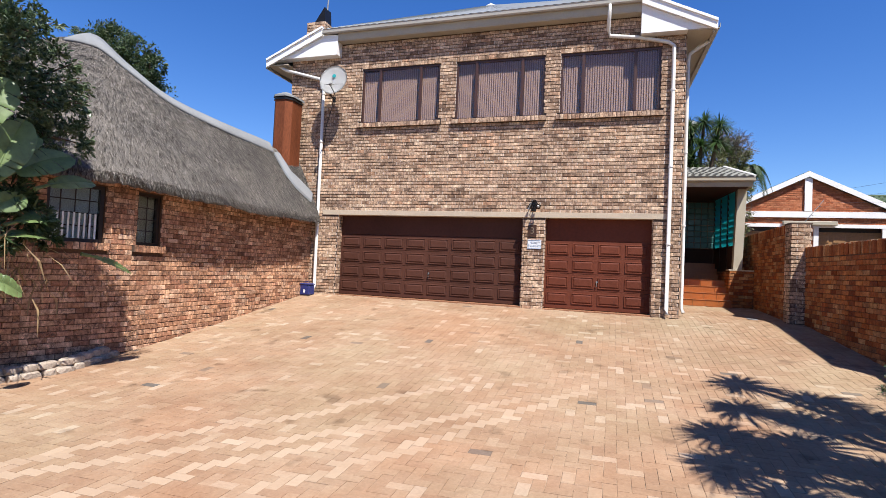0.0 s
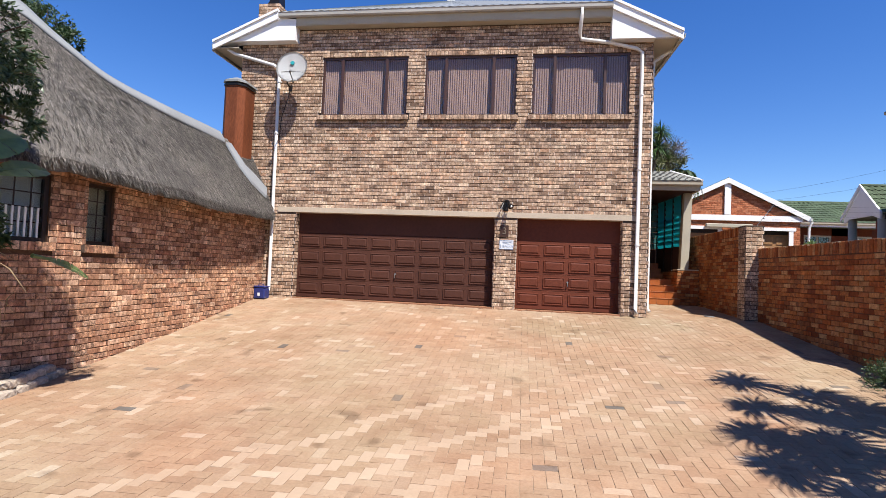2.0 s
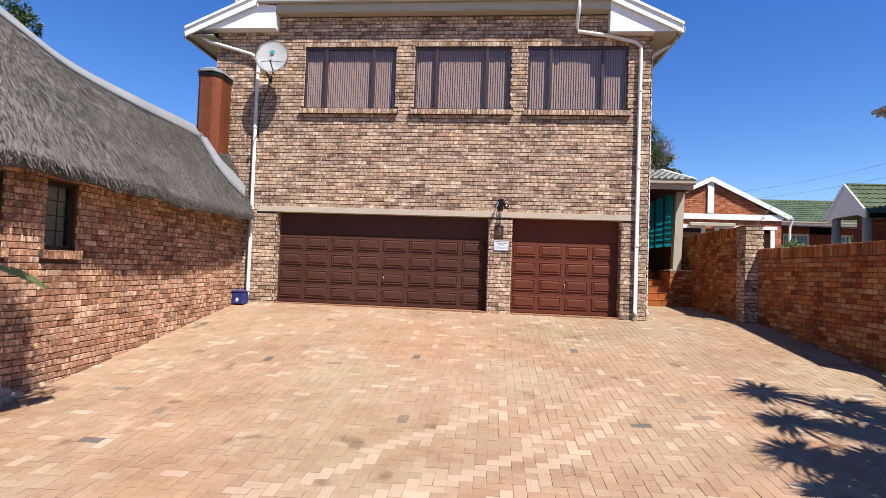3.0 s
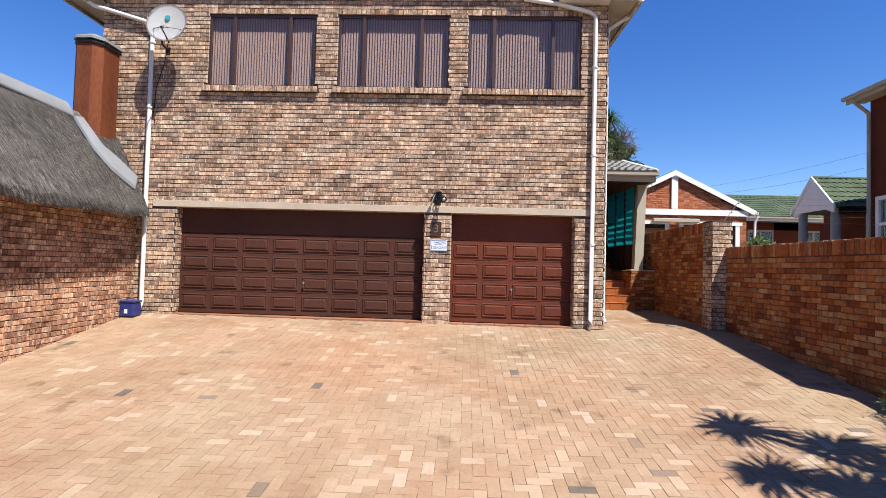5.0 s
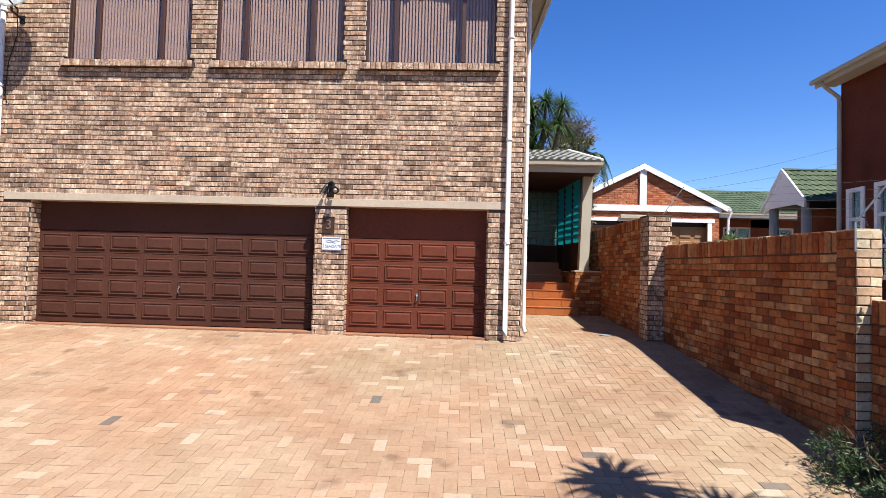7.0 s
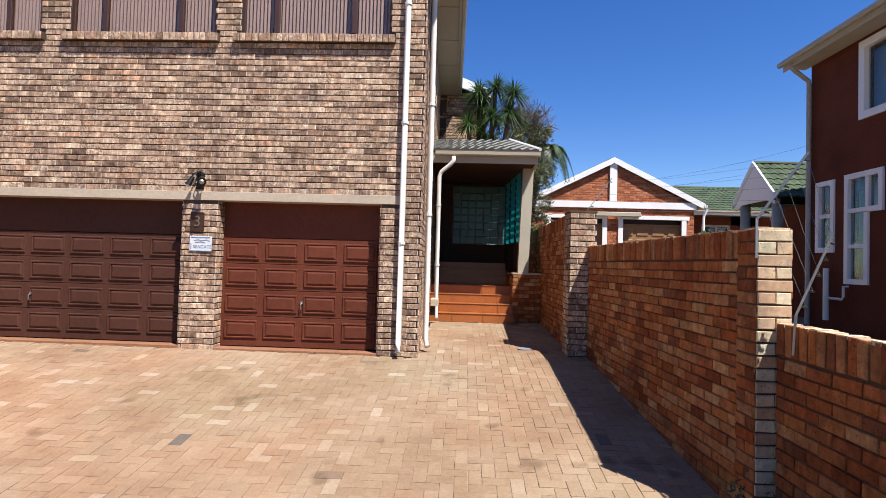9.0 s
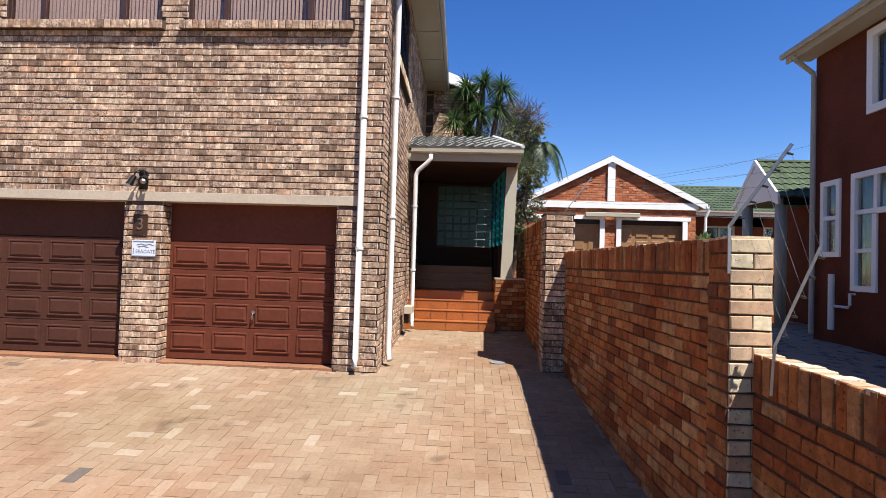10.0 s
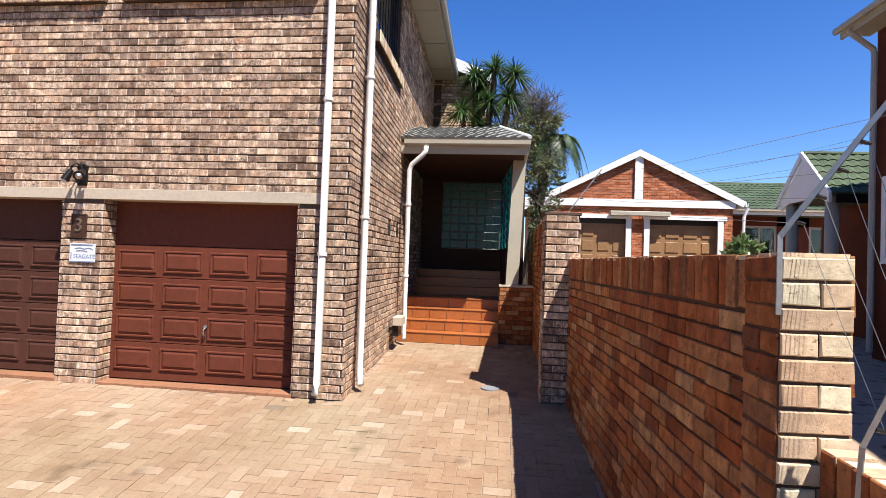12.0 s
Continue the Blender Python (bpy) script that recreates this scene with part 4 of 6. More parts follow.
text("lettering", "SEAGATE", (-1.27, FY - 0.031, 2.375), 0.066, sign_blue, sg, 0.001)
settle(sg)

# ---- blue crate ----
bc = empty("blue_container", (-6.9, 12.3, zg(-6.9, 12.3)), "small blue plastic container standing in the corner by the downpipe", "container")
zc = zg(-7.0, 12.35)
bm = bmesh.new()
box(bm, -7.28, -7.0, 12.18, 12.44, zc, zc + 0.26, bevel=0.02)
part("body", bm, blue_plastic, bc)
part("lid", boxes((-7.29, -6.99, 12.17, 12.45, zc + 0.262, zc + 0.30), bevel=0.01), blue_plastic, bc, "blue ribbed lid")
part("label", boxes((-7.17, -7.11, 12.172, 12.178, zc + 0.06, zc + 0.14)), sign_white, bc, "small white label")
part("handle", tubes([[(-7.22, 12.3, zc + 0.29), (-7.20, 12.3, zc + 0.34), (-7.09, 12.3, zc + 0.34), (-7.07, 12.3, zc + 0.29)]], 0.01, 6), blue_plastic, bc)
settle(bc)

# ---- entrance porch ----
SY, SZ = 16.0, zg(2.7, 16.0)
PX0, PX1 = XR - 0.25, 3.52
stairs = tagged(new("stairs"), "four entrance steps covered in terracotta tiles", kind="structure")
RIS, TRD = 0.18, 0.30
for i in range(4):
    y, z = SY + i * TRD, SZ + i * RIS
    part("step_core", boxes((PX0 + 0.02, PX1, y + 0.012, SY + 4 * TRD, z - 0.1 if i == 0 else z, z + RIS - 0.012)), grout, stairs)
    for j in range(6):
        a, b = PX0 + 0.02 + (PX1 - PX0 - 0.02) * j / 6, PX0 + 0.02 + (PX1 - PX0 - 0.02) * (j + 1) / 6
        part("riser_tile", boxes((a + 0.004, b - 0.004, y, y + 0.012, z + 0.004, z + RIS - 0.016)), terracotta, stairs)
        part("tread_tile", boxes((a + 0.004, b - 0.004, y - 0.012, y + TRD - 0.004, z + RIS - 0.012, z + RIS), bevel=0.002), terracotta, stairs)
LZ = SZ + 4 * RIS
tagged(part("porch_floor", boxes((PX0, 4.0, SY + 4 * TRD, 18.8, LZ - 0.6, LZ)), terracotta), label="tiled porch landing", kind="structure")
for i in range(3):
    part("step_core", boxes((PX0 + 0.02, PX1, 17.9 + i * 0.3, 18.7, LZ + i * 0.17, LZ + (i + 1) * 0.17)), terracotta, stairs)
wl = tagged(part("wall_porch_low", boxes((PX1, 4.115, 16.35, 16.75, 0.5, 2.04), (PX1, 3.66, 16.75, 18.8, 0.5, 2.04)), mortar_dark), label="low brick wall beside the steps", kind="structure")
mp = mason("porch_bricks", wl, brick_warm, "red-brown face bricks")
mp.face((PX1, 16.35, 0), (1, 0, 0), (0, -1, 0), 0.59, 0.97, 2.04)
mp.face((PX1, 16.35, 0), (0, 1, 0), (-1, 0, 0), 2.4, 0.97, 2.0)
tagged(part("wall_capping", boxes((PX1 - 0.02, 4.11, 16.33, 16.77, 2.045, 2.08), bevel=0.004), concrete_cream), label="cement capping of the low wall", kind="structure")
tagged(part("column", prism(bmesh.new(), [(3.62, 2.085), (3.84, 2.085), (3.91, 4.30), (3.69, 4.30)], 16.42, 16.66), cream_paint), label="leaning cream-painted porch column", kind="structure")
# back wall in the dark colour that carries the porch's shade
tagged(part("wall_porch_back", boxes((PX0, 4.0, 18.8, 19.0, 0.5, 2.75), (PX0, 2.15, 18.8, 19.0, 2.75, 4.4), (3.72, 4.0, 18.8, 19.0, 2.75, 4.4), (2.15, 3.72, 18.8, 19.0, 4.25, 4.4)), dark_room), label="back wall of the porch, coloured dark for its shade", kind="structure")
gb = tagged(new("window_5"), "window of square glass blocks at the back of the porch", kind="structure")
for i in range(8):
    for j in range(8):
        a, z = 2.16 + i * 0.195, 2.76 + j * 0.186
        part("glass_block", boxes((a + 0.006, a + 0.189, 18.84, 18.92, z + 0.006, z + 0.18), bevel=0.012), block_glass, gb)
part("block_joints", boxes(*[(2.155 + i * 0.195, 2.165 + i * 0.195, 18.86, 18.90, 2.75, 4.25) for i in range(9)], *[(2.155, 3.725, 18.865, 18.895, 2.749 + j * 0.186, 2.761 + j * 0.186) for j in range(9)]), grout, gb)
lv = tagged(new("window_6"), "teal glass louvres along the side of the porch", kind="structure")
LM = Matrix.Translation((3.70, 16.62, 0)) @ Matrix.Rotation(radians(5), 4, "Z")
for y0 in (0.04, 0.74, 1.44):
    for ya_ in (y0 - 0.045, y0 + 0.645):
        part("louvre_frame", boxes((-0.03, 0.03, ya_ - 0.004, ya_ + 0.0455, 2.05, 4.3), m=LM), dark_frame, lv)
    for j in range(9):
        part("louvre", boxes((-0.003, 0.003, y0 + 0.002, y0 + 0.64, -0.105, 0.105), m=LM @ Matrix.Translation((0, 0, 2.86 + j * 0.165)) @ Matrix.Rotation(radians(-14), 4, "Y")), teal_glass, lv)
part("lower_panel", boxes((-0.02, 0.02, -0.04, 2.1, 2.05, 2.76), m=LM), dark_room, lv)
pr = tagged(new("porch_roof"), "hipped porch roof of grey-green tiles with a cream fascia", kind="structure")
A = [(XR - 0.2, 15.72, 4.50), (3.93, 15.72, 4.50), (3.42, 17.0, 4.99), (XR - 0.2, 17.0, 4.99)]


def tiled_slope(name, quad, mat, parent, tw=0.22, th=0.28, label=""):
    """Rows of curved tiles laid up a slope. quad: eave from, eave to, top to, top from."""
    a, b, c, d = [Vector(p) for p in quad]
    n = (b - a).cross(d - a).normalized()
    if n.z < 0:
        n = -n
    rows = max(1, int(((d - a).length + (c - b).length) / 2 / th))
    v, f = [], []
    for r in range(rows):
        lo0, lo1 = a.lerp(d, r / rows), b.lerp(c, r / rows)
        hi0, hi1 = a.lerp(d, (r + 1.08) / rows), b.lerp(c, (r + 1.08) / rows)
        k = max(1, int((lo1 - lo0).length / tw))
        for i in range(k):
            for h, (s, e) in enumerate(((i / k, (i + 0.5) / k), ((i + 0.5) / k, (i + 1) / k))):
                o0, o1 = (0.02, 0.055) if h == 0 else (0.055, 0.02)
                j = len(v)
                v += [tuple(lo0.lerp(lo1, s) + n * (o0 + 0.025)), tuple(lo0.lerp(lo1, e) + n * (o1 + 0.025)), tuple(hi0.lerp(hi1, e) + n * o1), tuple(hi0.lerp(hi1, s) + n * o0),
                      tuple(lo0.lerp(lo1, s)), tuple(lo0.lerp(lo1, e))]
                f += [(j, j + 1, j + 2, j + 3), (j + 4, j + 5, j + 1, j)]
    me = bpy.data.meshes.new(name)
    me.from_pydata(v, [], f)
    ob = link_mesh(name, me, mat, parent, label)
    return tagged(ob, kind="stuff", label=label or "rows of roof tiles")


tiled_slope("front_tiles", A, roof_tile, pr, 0.17, 0.2, "rows of weathered grey-green tiles")
tiled_slope("side_tiles", [(3.93, 15.72, 4.50), (3.93, 19.0, 4.50), (3.42, 19.0, 4.99), (3.42, 17.0, 4.99)], roof_tile, pr, 0.17, 0.2, "rows of weathered grey-green tiles")
bm = bmesh.new()
vs = [bm.verts.new(p) for p in [(XR - 0.2, 15.74, 4.48), (3.91, 15.74, 4.48), (3.91, 19.0, 4.48), (XR - 0.2, 19.0, 4.48), (XR - 0.2, 17.0, 4.96), (3.42, 17.0, 4.96), (3.42, 19.0, 4.96), (XR - 0.2, 19.0, 4.96)]]
for q in ((0, 1, 5, 4), (1, 2, 6, 5), (4, 5, 6, 7), (3, 2, 1, 0), (2, 3, 7, 6), (3, 0, 4, 7)):
    bm.faces.new([vs[i] for i in q])
part("roof_deck", bm, roof_tile, pr)
part("hip_cap", tubes([[(3.94, 15.70, 4.55), (3.43, 17.0, 5.04)]], 0.035, 8), white_paint, pr, "white hip capping")
part("fascia_board", boxes((XR - 0.2, 3.91, 15.76, 15.80, 4.27, 4.47), (3.87, 3.91, 15.80, 19.0, 4.27, 4.47)), cream_paint, pr)
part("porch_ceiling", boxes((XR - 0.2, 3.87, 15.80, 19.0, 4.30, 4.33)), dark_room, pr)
gutter("x", XR + 0.0, 3.95, 15.76, 4.50, pr, cream_paint)
zb = zg(2.0, 15.7) + 0.1
downpipe([[(2.22, 15.69, 4.38), (2.22, 15.69, 4.30), (2.16, 15.69, 4.22), (1.98, 15.75, 4.08), (1.94, 15.75, 3.98), (1.94, 15.75, zb + 0.1), (1.97, 15.68, zb)]],
         "short white downpipe from the porch gutter", [((1.94, 15.75, z), -1, 0) for z in (2.2, 3.4)])
mb = empty("post_box", (1.95, 15.3, 1.3), "small grey box fixed low on the side wall", "box")
part("body", boxes((XR + 0.012, XR + 0.16, 15.15, 15.5, 1.42, 1.56), bevel=0.01), concrete_cream, mb)
part("bracket", boxes((XR + 0.012, XR + 0.10, 15.2, 15.45, 1.25, 1.418)), black_metal, mb)
settle(mb)
dc = empty("drain_cover", (3.45, 13.45, zg(3.45, 13.45)), "small round pale drain cover set in the paving", "drain cover")
bm = bmesh.new()
disc(bm, (3.45, 13.45, zg(3.45, 13.45) - 0.01), (0, 0, 1), 0.11, 0.022, 20)
part("lid", bm, cap_cement, dc)
settle(dc)

# ---- right garden wall ----
W0, W1 = Vector((right_wall_x(8.90), 8.90, 0)), Vector((right_wall_x(12.98), 12.98, 0))
ud = (W1 - W0).normalized()
nd = Vector((-ud.y, ud.x, 0))
WL = (W1 - W0).length
WT = 2.54
wr = tagged(part("wall_garden", wall_body(bmesh.new(), W0, ud, nd, 0.22, [0, WL], [0.0, WT - 0.012], lambda u, z: True), mortar_dark), label="red-brown brick boundary wall with an upright brick course along its top", kind="structure")
mr = mason("garden_wall_bricks", wr, brick_warm, "red-brown clay bricks")
SOL = 0.21
zc = WT - SOL - 0.01 - TALL * 25
mr.face(W0 + ud * 0.235, ud, nd, WL - 0.235, zc, WT - SOL - 0.008, lift=lambda u: zg(W0.x, 9.13 + u) - 0.03, near=lambda u, z: u < 2.2, course=TALL)
mr.soldiers(W0 + ud * 0.23, ud, nd, WL - 0.23, WT - SOL, WT)
part("end_pier", boxes((-0.004, 0.227, 0.0, 0.018, 0.2, WT - 0.014), m=Matrix(((ud.x, nd.x, 0, W0.x), (ud.y, nd.y, 0, W0.y), (0, 0, 1, 0), (0, 0, 0, 1)))), mortar_dark, wr)
mr.face(W0 + nd * 0.012, ud, nd, 0.23, WT - TALL * 27, WT, lift=lambda u: zg(W0.x, 8.90 + u) - 0.03, near=lambda u, z: z > 1.2, course=TALL)
mr.soldiers(W1 - nd * 0.22, -ud, -nd, WL, WT - SOL, WT)
mr.face(W1 - nd * 0.22, -ud, -nd, WL, zc, WT - SOL - 0.008, lift=lambda u: 0.8, course=TALL)
# tops laid in the pale bricks, so sunlit highlights are in their colour
top = mason("wall_top_bricks", wr, brick_pale, "mortar-washed brick tops, pale for their sunlit edges")
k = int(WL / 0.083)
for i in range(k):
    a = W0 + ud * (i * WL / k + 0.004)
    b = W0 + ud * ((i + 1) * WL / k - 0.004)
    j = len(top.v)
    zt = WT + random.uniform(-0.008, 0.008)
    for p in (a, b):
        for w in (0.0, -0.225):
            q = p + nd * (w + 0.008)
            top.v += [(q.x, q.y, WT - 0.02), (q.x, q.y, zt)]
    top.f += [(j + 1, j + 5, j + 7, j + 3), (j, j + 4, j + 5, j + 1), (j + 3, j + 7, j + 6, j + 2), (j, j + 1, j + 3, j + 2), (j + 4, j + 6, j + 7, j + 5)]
# end face paler than the side: sunlight is put into the brick colour
we = tagged(new("wall_garden_end"), "brick end of the boundary wall, coloured paler for the sun", kind="structure")
mend = mason("wall_end_bricks", we, brick_pale, "bricks coloured pale for the sun on them, with rough mortar")
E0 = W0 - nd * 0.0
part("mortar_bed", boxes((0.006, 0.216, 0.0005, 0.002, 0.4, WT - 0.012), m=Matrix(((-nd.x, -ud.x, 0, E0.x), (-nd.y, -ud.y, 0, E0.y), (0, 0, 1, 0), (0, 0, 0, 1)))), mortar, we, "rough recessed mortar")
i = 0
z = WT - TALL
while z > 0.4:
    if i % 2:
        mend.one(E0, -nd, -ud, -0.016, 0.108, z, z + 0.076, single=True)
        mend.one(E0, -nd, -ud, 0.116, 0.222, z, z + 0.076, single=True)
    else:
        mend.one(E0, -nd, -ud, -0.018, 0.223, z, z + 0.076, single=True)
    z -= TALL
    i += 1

wp = tagged(part("pier", boxes((4.03, 4.40, 12.98, 13.34, 0.5, 3.03)), mortar), label="brick pier taller than the boundary wall", kind="structure")
mpier = mason("pier_bricks", wp, brick_face, "brown and buff face bricks")
zc2 = 3.04 - COURSE * 26
mpier.face((4.03, 12.98, 0), (1, 0, 0), (0, -1, 0), 0.37, zc2, 3.04, lift=lambda u: 0.88, near=lambda u, z: True)
mpier.face((4.03, 13.34, 0), (0, -1, 0), (-1, 0, 0), 0.36, zc2, 3.04, lift=lambda u: 0.88, phase=1)
part("cap", boxes((4.01, 4.42, 12.96, 13.36, 3.03, 3.06), bevel=0.005), mortar, wp)
wb = tagged(part("wall_garden_upper", boxes((4.12, 4.34, 13.36, 18.6, 0.5, 3.06)), mortar_dark), label="higher brick wall beyond the pier", kind="structure")
mb2 = mason("upper_wall_bricks", wb, brick_warm, "red-brown clay bricks")
mb2.face((4.12, 18.6, 0), (0, -1, 0), (-1, 0, 0), 5.24, 3.07 - SOL - COURSE * 25, 3.07 - SOL - 0.01, lift=lambda u: 0.95)
mb2.soldiers((4.12, 18.6, 0), (0, -1, 0), (-1, 0, 0), 5.24, 3.07 - SOL, 3.07)

L0, L1 = Vector((4.655, 3.0, 0)), Vector((4.655, 8.885, 0))
ul = (L1 - L0).normalized()
nl = Vector((-ul.y, ul.x, 0))
LT = 1.885
wl2 = tagged(part("wall_garden_low", wall_body(bmesh.new(), L0, ul, nl, 0.11, [0, (L1 - L0).length], [-0.4, LT - 0.014], lambda u, z: True), mortar_dark), label="low brick boundary wall with an upright brick course", kind="structure")
ml = mason("low_wall_bricks", wl2, brick_warm, "red-brown clay bricks")
ll = (L1 - L0).length
ml.face(L0, ul, nl, ll, LT - SOL - 0.01 - TALL * 21, LT - SOL - 0.008, lift=lambda u: zg(4.5, 3 + u) - 0.03, near=lambda u, z: u > 3.6, course=TALL)
ml.soldiers(L0, ul, nl, ll, LT - SOL, LT)
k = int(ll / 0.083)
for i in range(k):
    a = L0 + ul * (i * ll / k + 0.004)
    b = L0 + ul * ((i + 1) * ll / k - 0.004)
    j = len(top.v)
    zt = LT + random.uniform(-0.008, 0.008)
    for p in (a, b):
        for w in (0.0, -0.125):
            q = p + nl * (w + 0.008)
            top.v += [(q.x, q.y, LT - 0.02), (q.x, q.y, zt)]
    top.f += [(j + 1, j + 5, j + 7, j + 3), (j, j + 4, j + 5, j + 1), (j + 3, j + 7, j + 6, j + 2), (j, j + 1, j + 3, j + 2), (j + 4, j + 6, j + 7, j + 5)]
top.parent = None


# ---- electric fence on the walls ----
def fence_pole(base, knee, tip, label, k=1.0):
    t = empty("fence_bracket", base, label, "fence bracket", "fence brackets on the boundary wall")
    bm = bmesh.new()
    b, k_, e = Vector(base), Vector(knee), Vector(tip)
    for s, r in ((b, k_), (k_, e)):
        d = (r - s)
        m = Matrix.Translation(s) @ d.to_track_quat("Z", "X").to_matrix().to_4x4()
        box(bm, -0.010 * k, 0.010 * k, -0.003, 0.003, 0, d.length + 0.004, m=m)
        box(bm, -0.010 * k, -0.007 * k, -0.010, -0.0035, 0, d.length + 0.004, m=m)
    part("angle_iron", bm, bare_metal, t)
    for i in range(5):
        p = k_.lerp(e, (i + 0.6) / 5.1)
        bm = bmesh.new()
        tube(bm, [p + Vector((0.009, 0, 0)), p + Vector((0.042, 0, -0.008))], 0.008, 8, taper=0.006)
        part("insulator", bm, black_metal, t)
    return settle(t), [k_.lerp(e, (i + 0.6) / 5.1) + Vector((0.036, 0, -0.006)) for i in range(5)]


_, ia = fence_pole((4.505, 8.89, 2.33), (4.505, 8.89, 2.60), (4.74, 8.72, 3.03), "galvanised angle bracket leaning off the high wall end", 0.85)
_, ib = fence_pole((4.63, 8.68, 1.70), (4.64, 8.67, 1.96), (4.82, 8.60, 2.48), "galvanised angle bracket leaning off the low wall", 0.7)
_, ic = fence_pole((4.25, 13.0, 2.85), (4.28, 13.0, 3.08), (4.62, 13.0, 3.55), "galvanised angle bracket on the brick pier", 0.6)
wires = empty("fence_wires", (4.7, 8.7, 2.6), "thin electric fence wires strung between the brackets", "fence wire")
for p, q in zip(ia, ib):
    part("wire", tubes([[p, p.lerp(q, 0.5) + Vector((0, 0, -0.01)), q]], 0.0011, 4), wire_mat, wires)
for p, q in zip(ia, ic):
    part("wire", tubes([[p, p.lerp(q, 0.5) + Vector((0, 0, -0.03)), q]], 0.0010, 4), wire_mat, wires)
settle(wires)

# ---- thatched building ----
ys = spaced(3.0, 12.6, 0.3)
tb = tagged(new("wall_thatched"), "curved red-brown brick wall of the thatched building", kind="structure")
mt = mason("thatched_wall_bricks", tb, brick_left, "red and tan clay bricks")
WINL = [(5.72, 6.52, 1.92, 2.82), (7.0, 7.5, 1.92, 2.82)]
segs = [(3.0, 3.9), (3.9, 4.8), (4.8, 5.5), (5.5, 6.6), (6.6, 7.0 - 0.06), (6.94, 7.56), (7.56, 8.5), (8.5, 9.5), (9.5, 10.5), (10.5, 11.5), (11.5, 12.61)]
for k, (a, b) in enumerate(segs):
    p, q = Vector((left_wall_x(a), a, 0)), Vector((left_wall_x(b), b, 0))
    L = (q - p).length
    u = (q - p) / L
    n = Vector((u.y, -u.x, 0))
    hs = []
    for w0, w1, z0, z1 in WINL:
        if w0 >= a - 0.01 and w1 <= b + 0.01:
            hs.append(((w0 - a), (w1 - a), z0, z1))
    us = [0, L] + [v for h in hs for v in h[:2]]
    zs = [-0.4, 3.3] + [v for h in hs for v in h[2:]]
    wall_body(bmw := bmesh.new(), p, u, n, 0.25, us, zs, lambda uu, zz: not any(h[0] < uu < h[1] and h[2] < zz < h[3] for h in hs))
    part("wall_piece", bmw, mortar_dark, tb)
    zb0 = 1.92 - COURSE * 24
    mt.face(p, u, n, L, zb0, 3.2, [(h[0], h[1], h[2], h[3]) for h in hs] + [(h[0] - 0.07, h[1] + 0.07, h[2] - 0.12, h[2]) for h in hs], lift=lambda uu: zg(-7.1, a + uu) - 0.03,
            near=(lambda uu, zz: 6.5 <= a < 8.4 and zz < 2.9), phase=k)
    for h in hs:
        mt.soldiers(p + u * (h[0] - 0.07), u, n, h[1] - h[0] + 0.14, h[2] - 0.115, h[2] - 0.002, 0.085, out=0.06)
        part("sill_bed", boxes((h[0] - 0.07, h[1] + 0.07, 0, 0.065, h[2] - 0.115, h[2] - 0.006), m=Matrix(((u.x, n.x, 0, p.x), (u.y, n.y, 0, p.y), (0, 0, 1, 0), (0, 0, 0, 1)))), mortar, tb)
        M = Matrix(((u.x, n.x, 0, p.x), (u.y, n.y, 0, p.y), (0, 0, 1, 0), (0, 0, 0, 1)))
        w = tagged(new("window_%d" % (7 + k % 2)), "dark brown timber window with small panes and burglar bars", kind="structure")
        h0, h1, z0, z1 = h
        f = 0.055
        part("window_frame", boxes((h0, h1, -0.12, -0.04, z0, z0 + f), (h0, h1, -0.12, -0.04, z1 - f, z1), (h0, h0 + f, -0.12, -0.04, z0 + f, z1 - f), (h1 - f, h1, -0.12, -0.04, z0 + f, z1 - f), m=M), dark_frame, w)
        part("pane", boxes((h0 + f, h1 - f, -0.09, -0.085, z0 + f, z1 - f), m=M), pane_clear, w)
        nb = 2 if h1 - h0 < 0.6 else 4
        rows_ = [(h0 + f, h1 - f, -0.084, -0.07, z0 + f + (z1 - z0 - 2 * f) * j / 4 - 0.008, z0 + f + (z1 - z0 - 2 * f) * j / 4 + 0.008) for j in (1, 2, 3)]
        rows_ += [(h0 + (h1 - h0) * j / nb - 0.008, h0 + (h1 - h0) * j / nb + 0.008, -0.069, -0.06, z0 + f, z1 - f) for j in range(1, nb)]
        part("glazing_bar", boxes(*rows_, m=M), dark_frame, w)
        if nb == 4:
            part("burglar_bars", boxes(*[(h0 + 0.08 + j * 0.075, h0 + 0.105 + j * 0.075, -0.068, -0.05, z0, z0 + 0.45) for j in range(9)], m=M), white_paint, w, "white upright slats before the glass")
        # pale sheet close behind the pane paints the glass's white and grey reflections
        part("curtain", boxes((h0 + 0.01, h1 - 0.01, -0.15, -0.14, z0 - 0.05, z1 + 0.05), m=M), sign_white if nb == 4 else cream_paint, w, "curtain sheet, pale to stand for reflections in the glass")
tagged(part("wall_thatched_back", boxes((-13.2, -13.0, 3, 12.6, -0.3, 3.2), (-13.0, -9.6, 2.9, 3.0, -0.3, 3.2)), mortar_dark), label="plain walls closing the thatched building", kind="structure")
tagged(part("ceiling_thatched", boxes((-13.0, -7.4, 4.2, 12.5, 2.95, 3.0)), dark_room), label="plain ceiling inside the thatched building", kind="structure")


def spline(pts, t):
    k = len(pts) - 1
    s = min(max(t * k, 0), k - 1e-6)
    i = int(s)
    P = [Vector(pts[min(max(j, 0), k)]) for j in (i - 1, i, i + 1, i + 2)]
    f = s - i
    return 0.5 * (2 * P[1] + (P[2] - P[0]) * f + (2 * P[0] - 5 * P[1] + 4 * P[2] - P[3]) * f * f + (3 * P[1] - P[0] - 3 * P[2] + P[3]) * f ** 3)


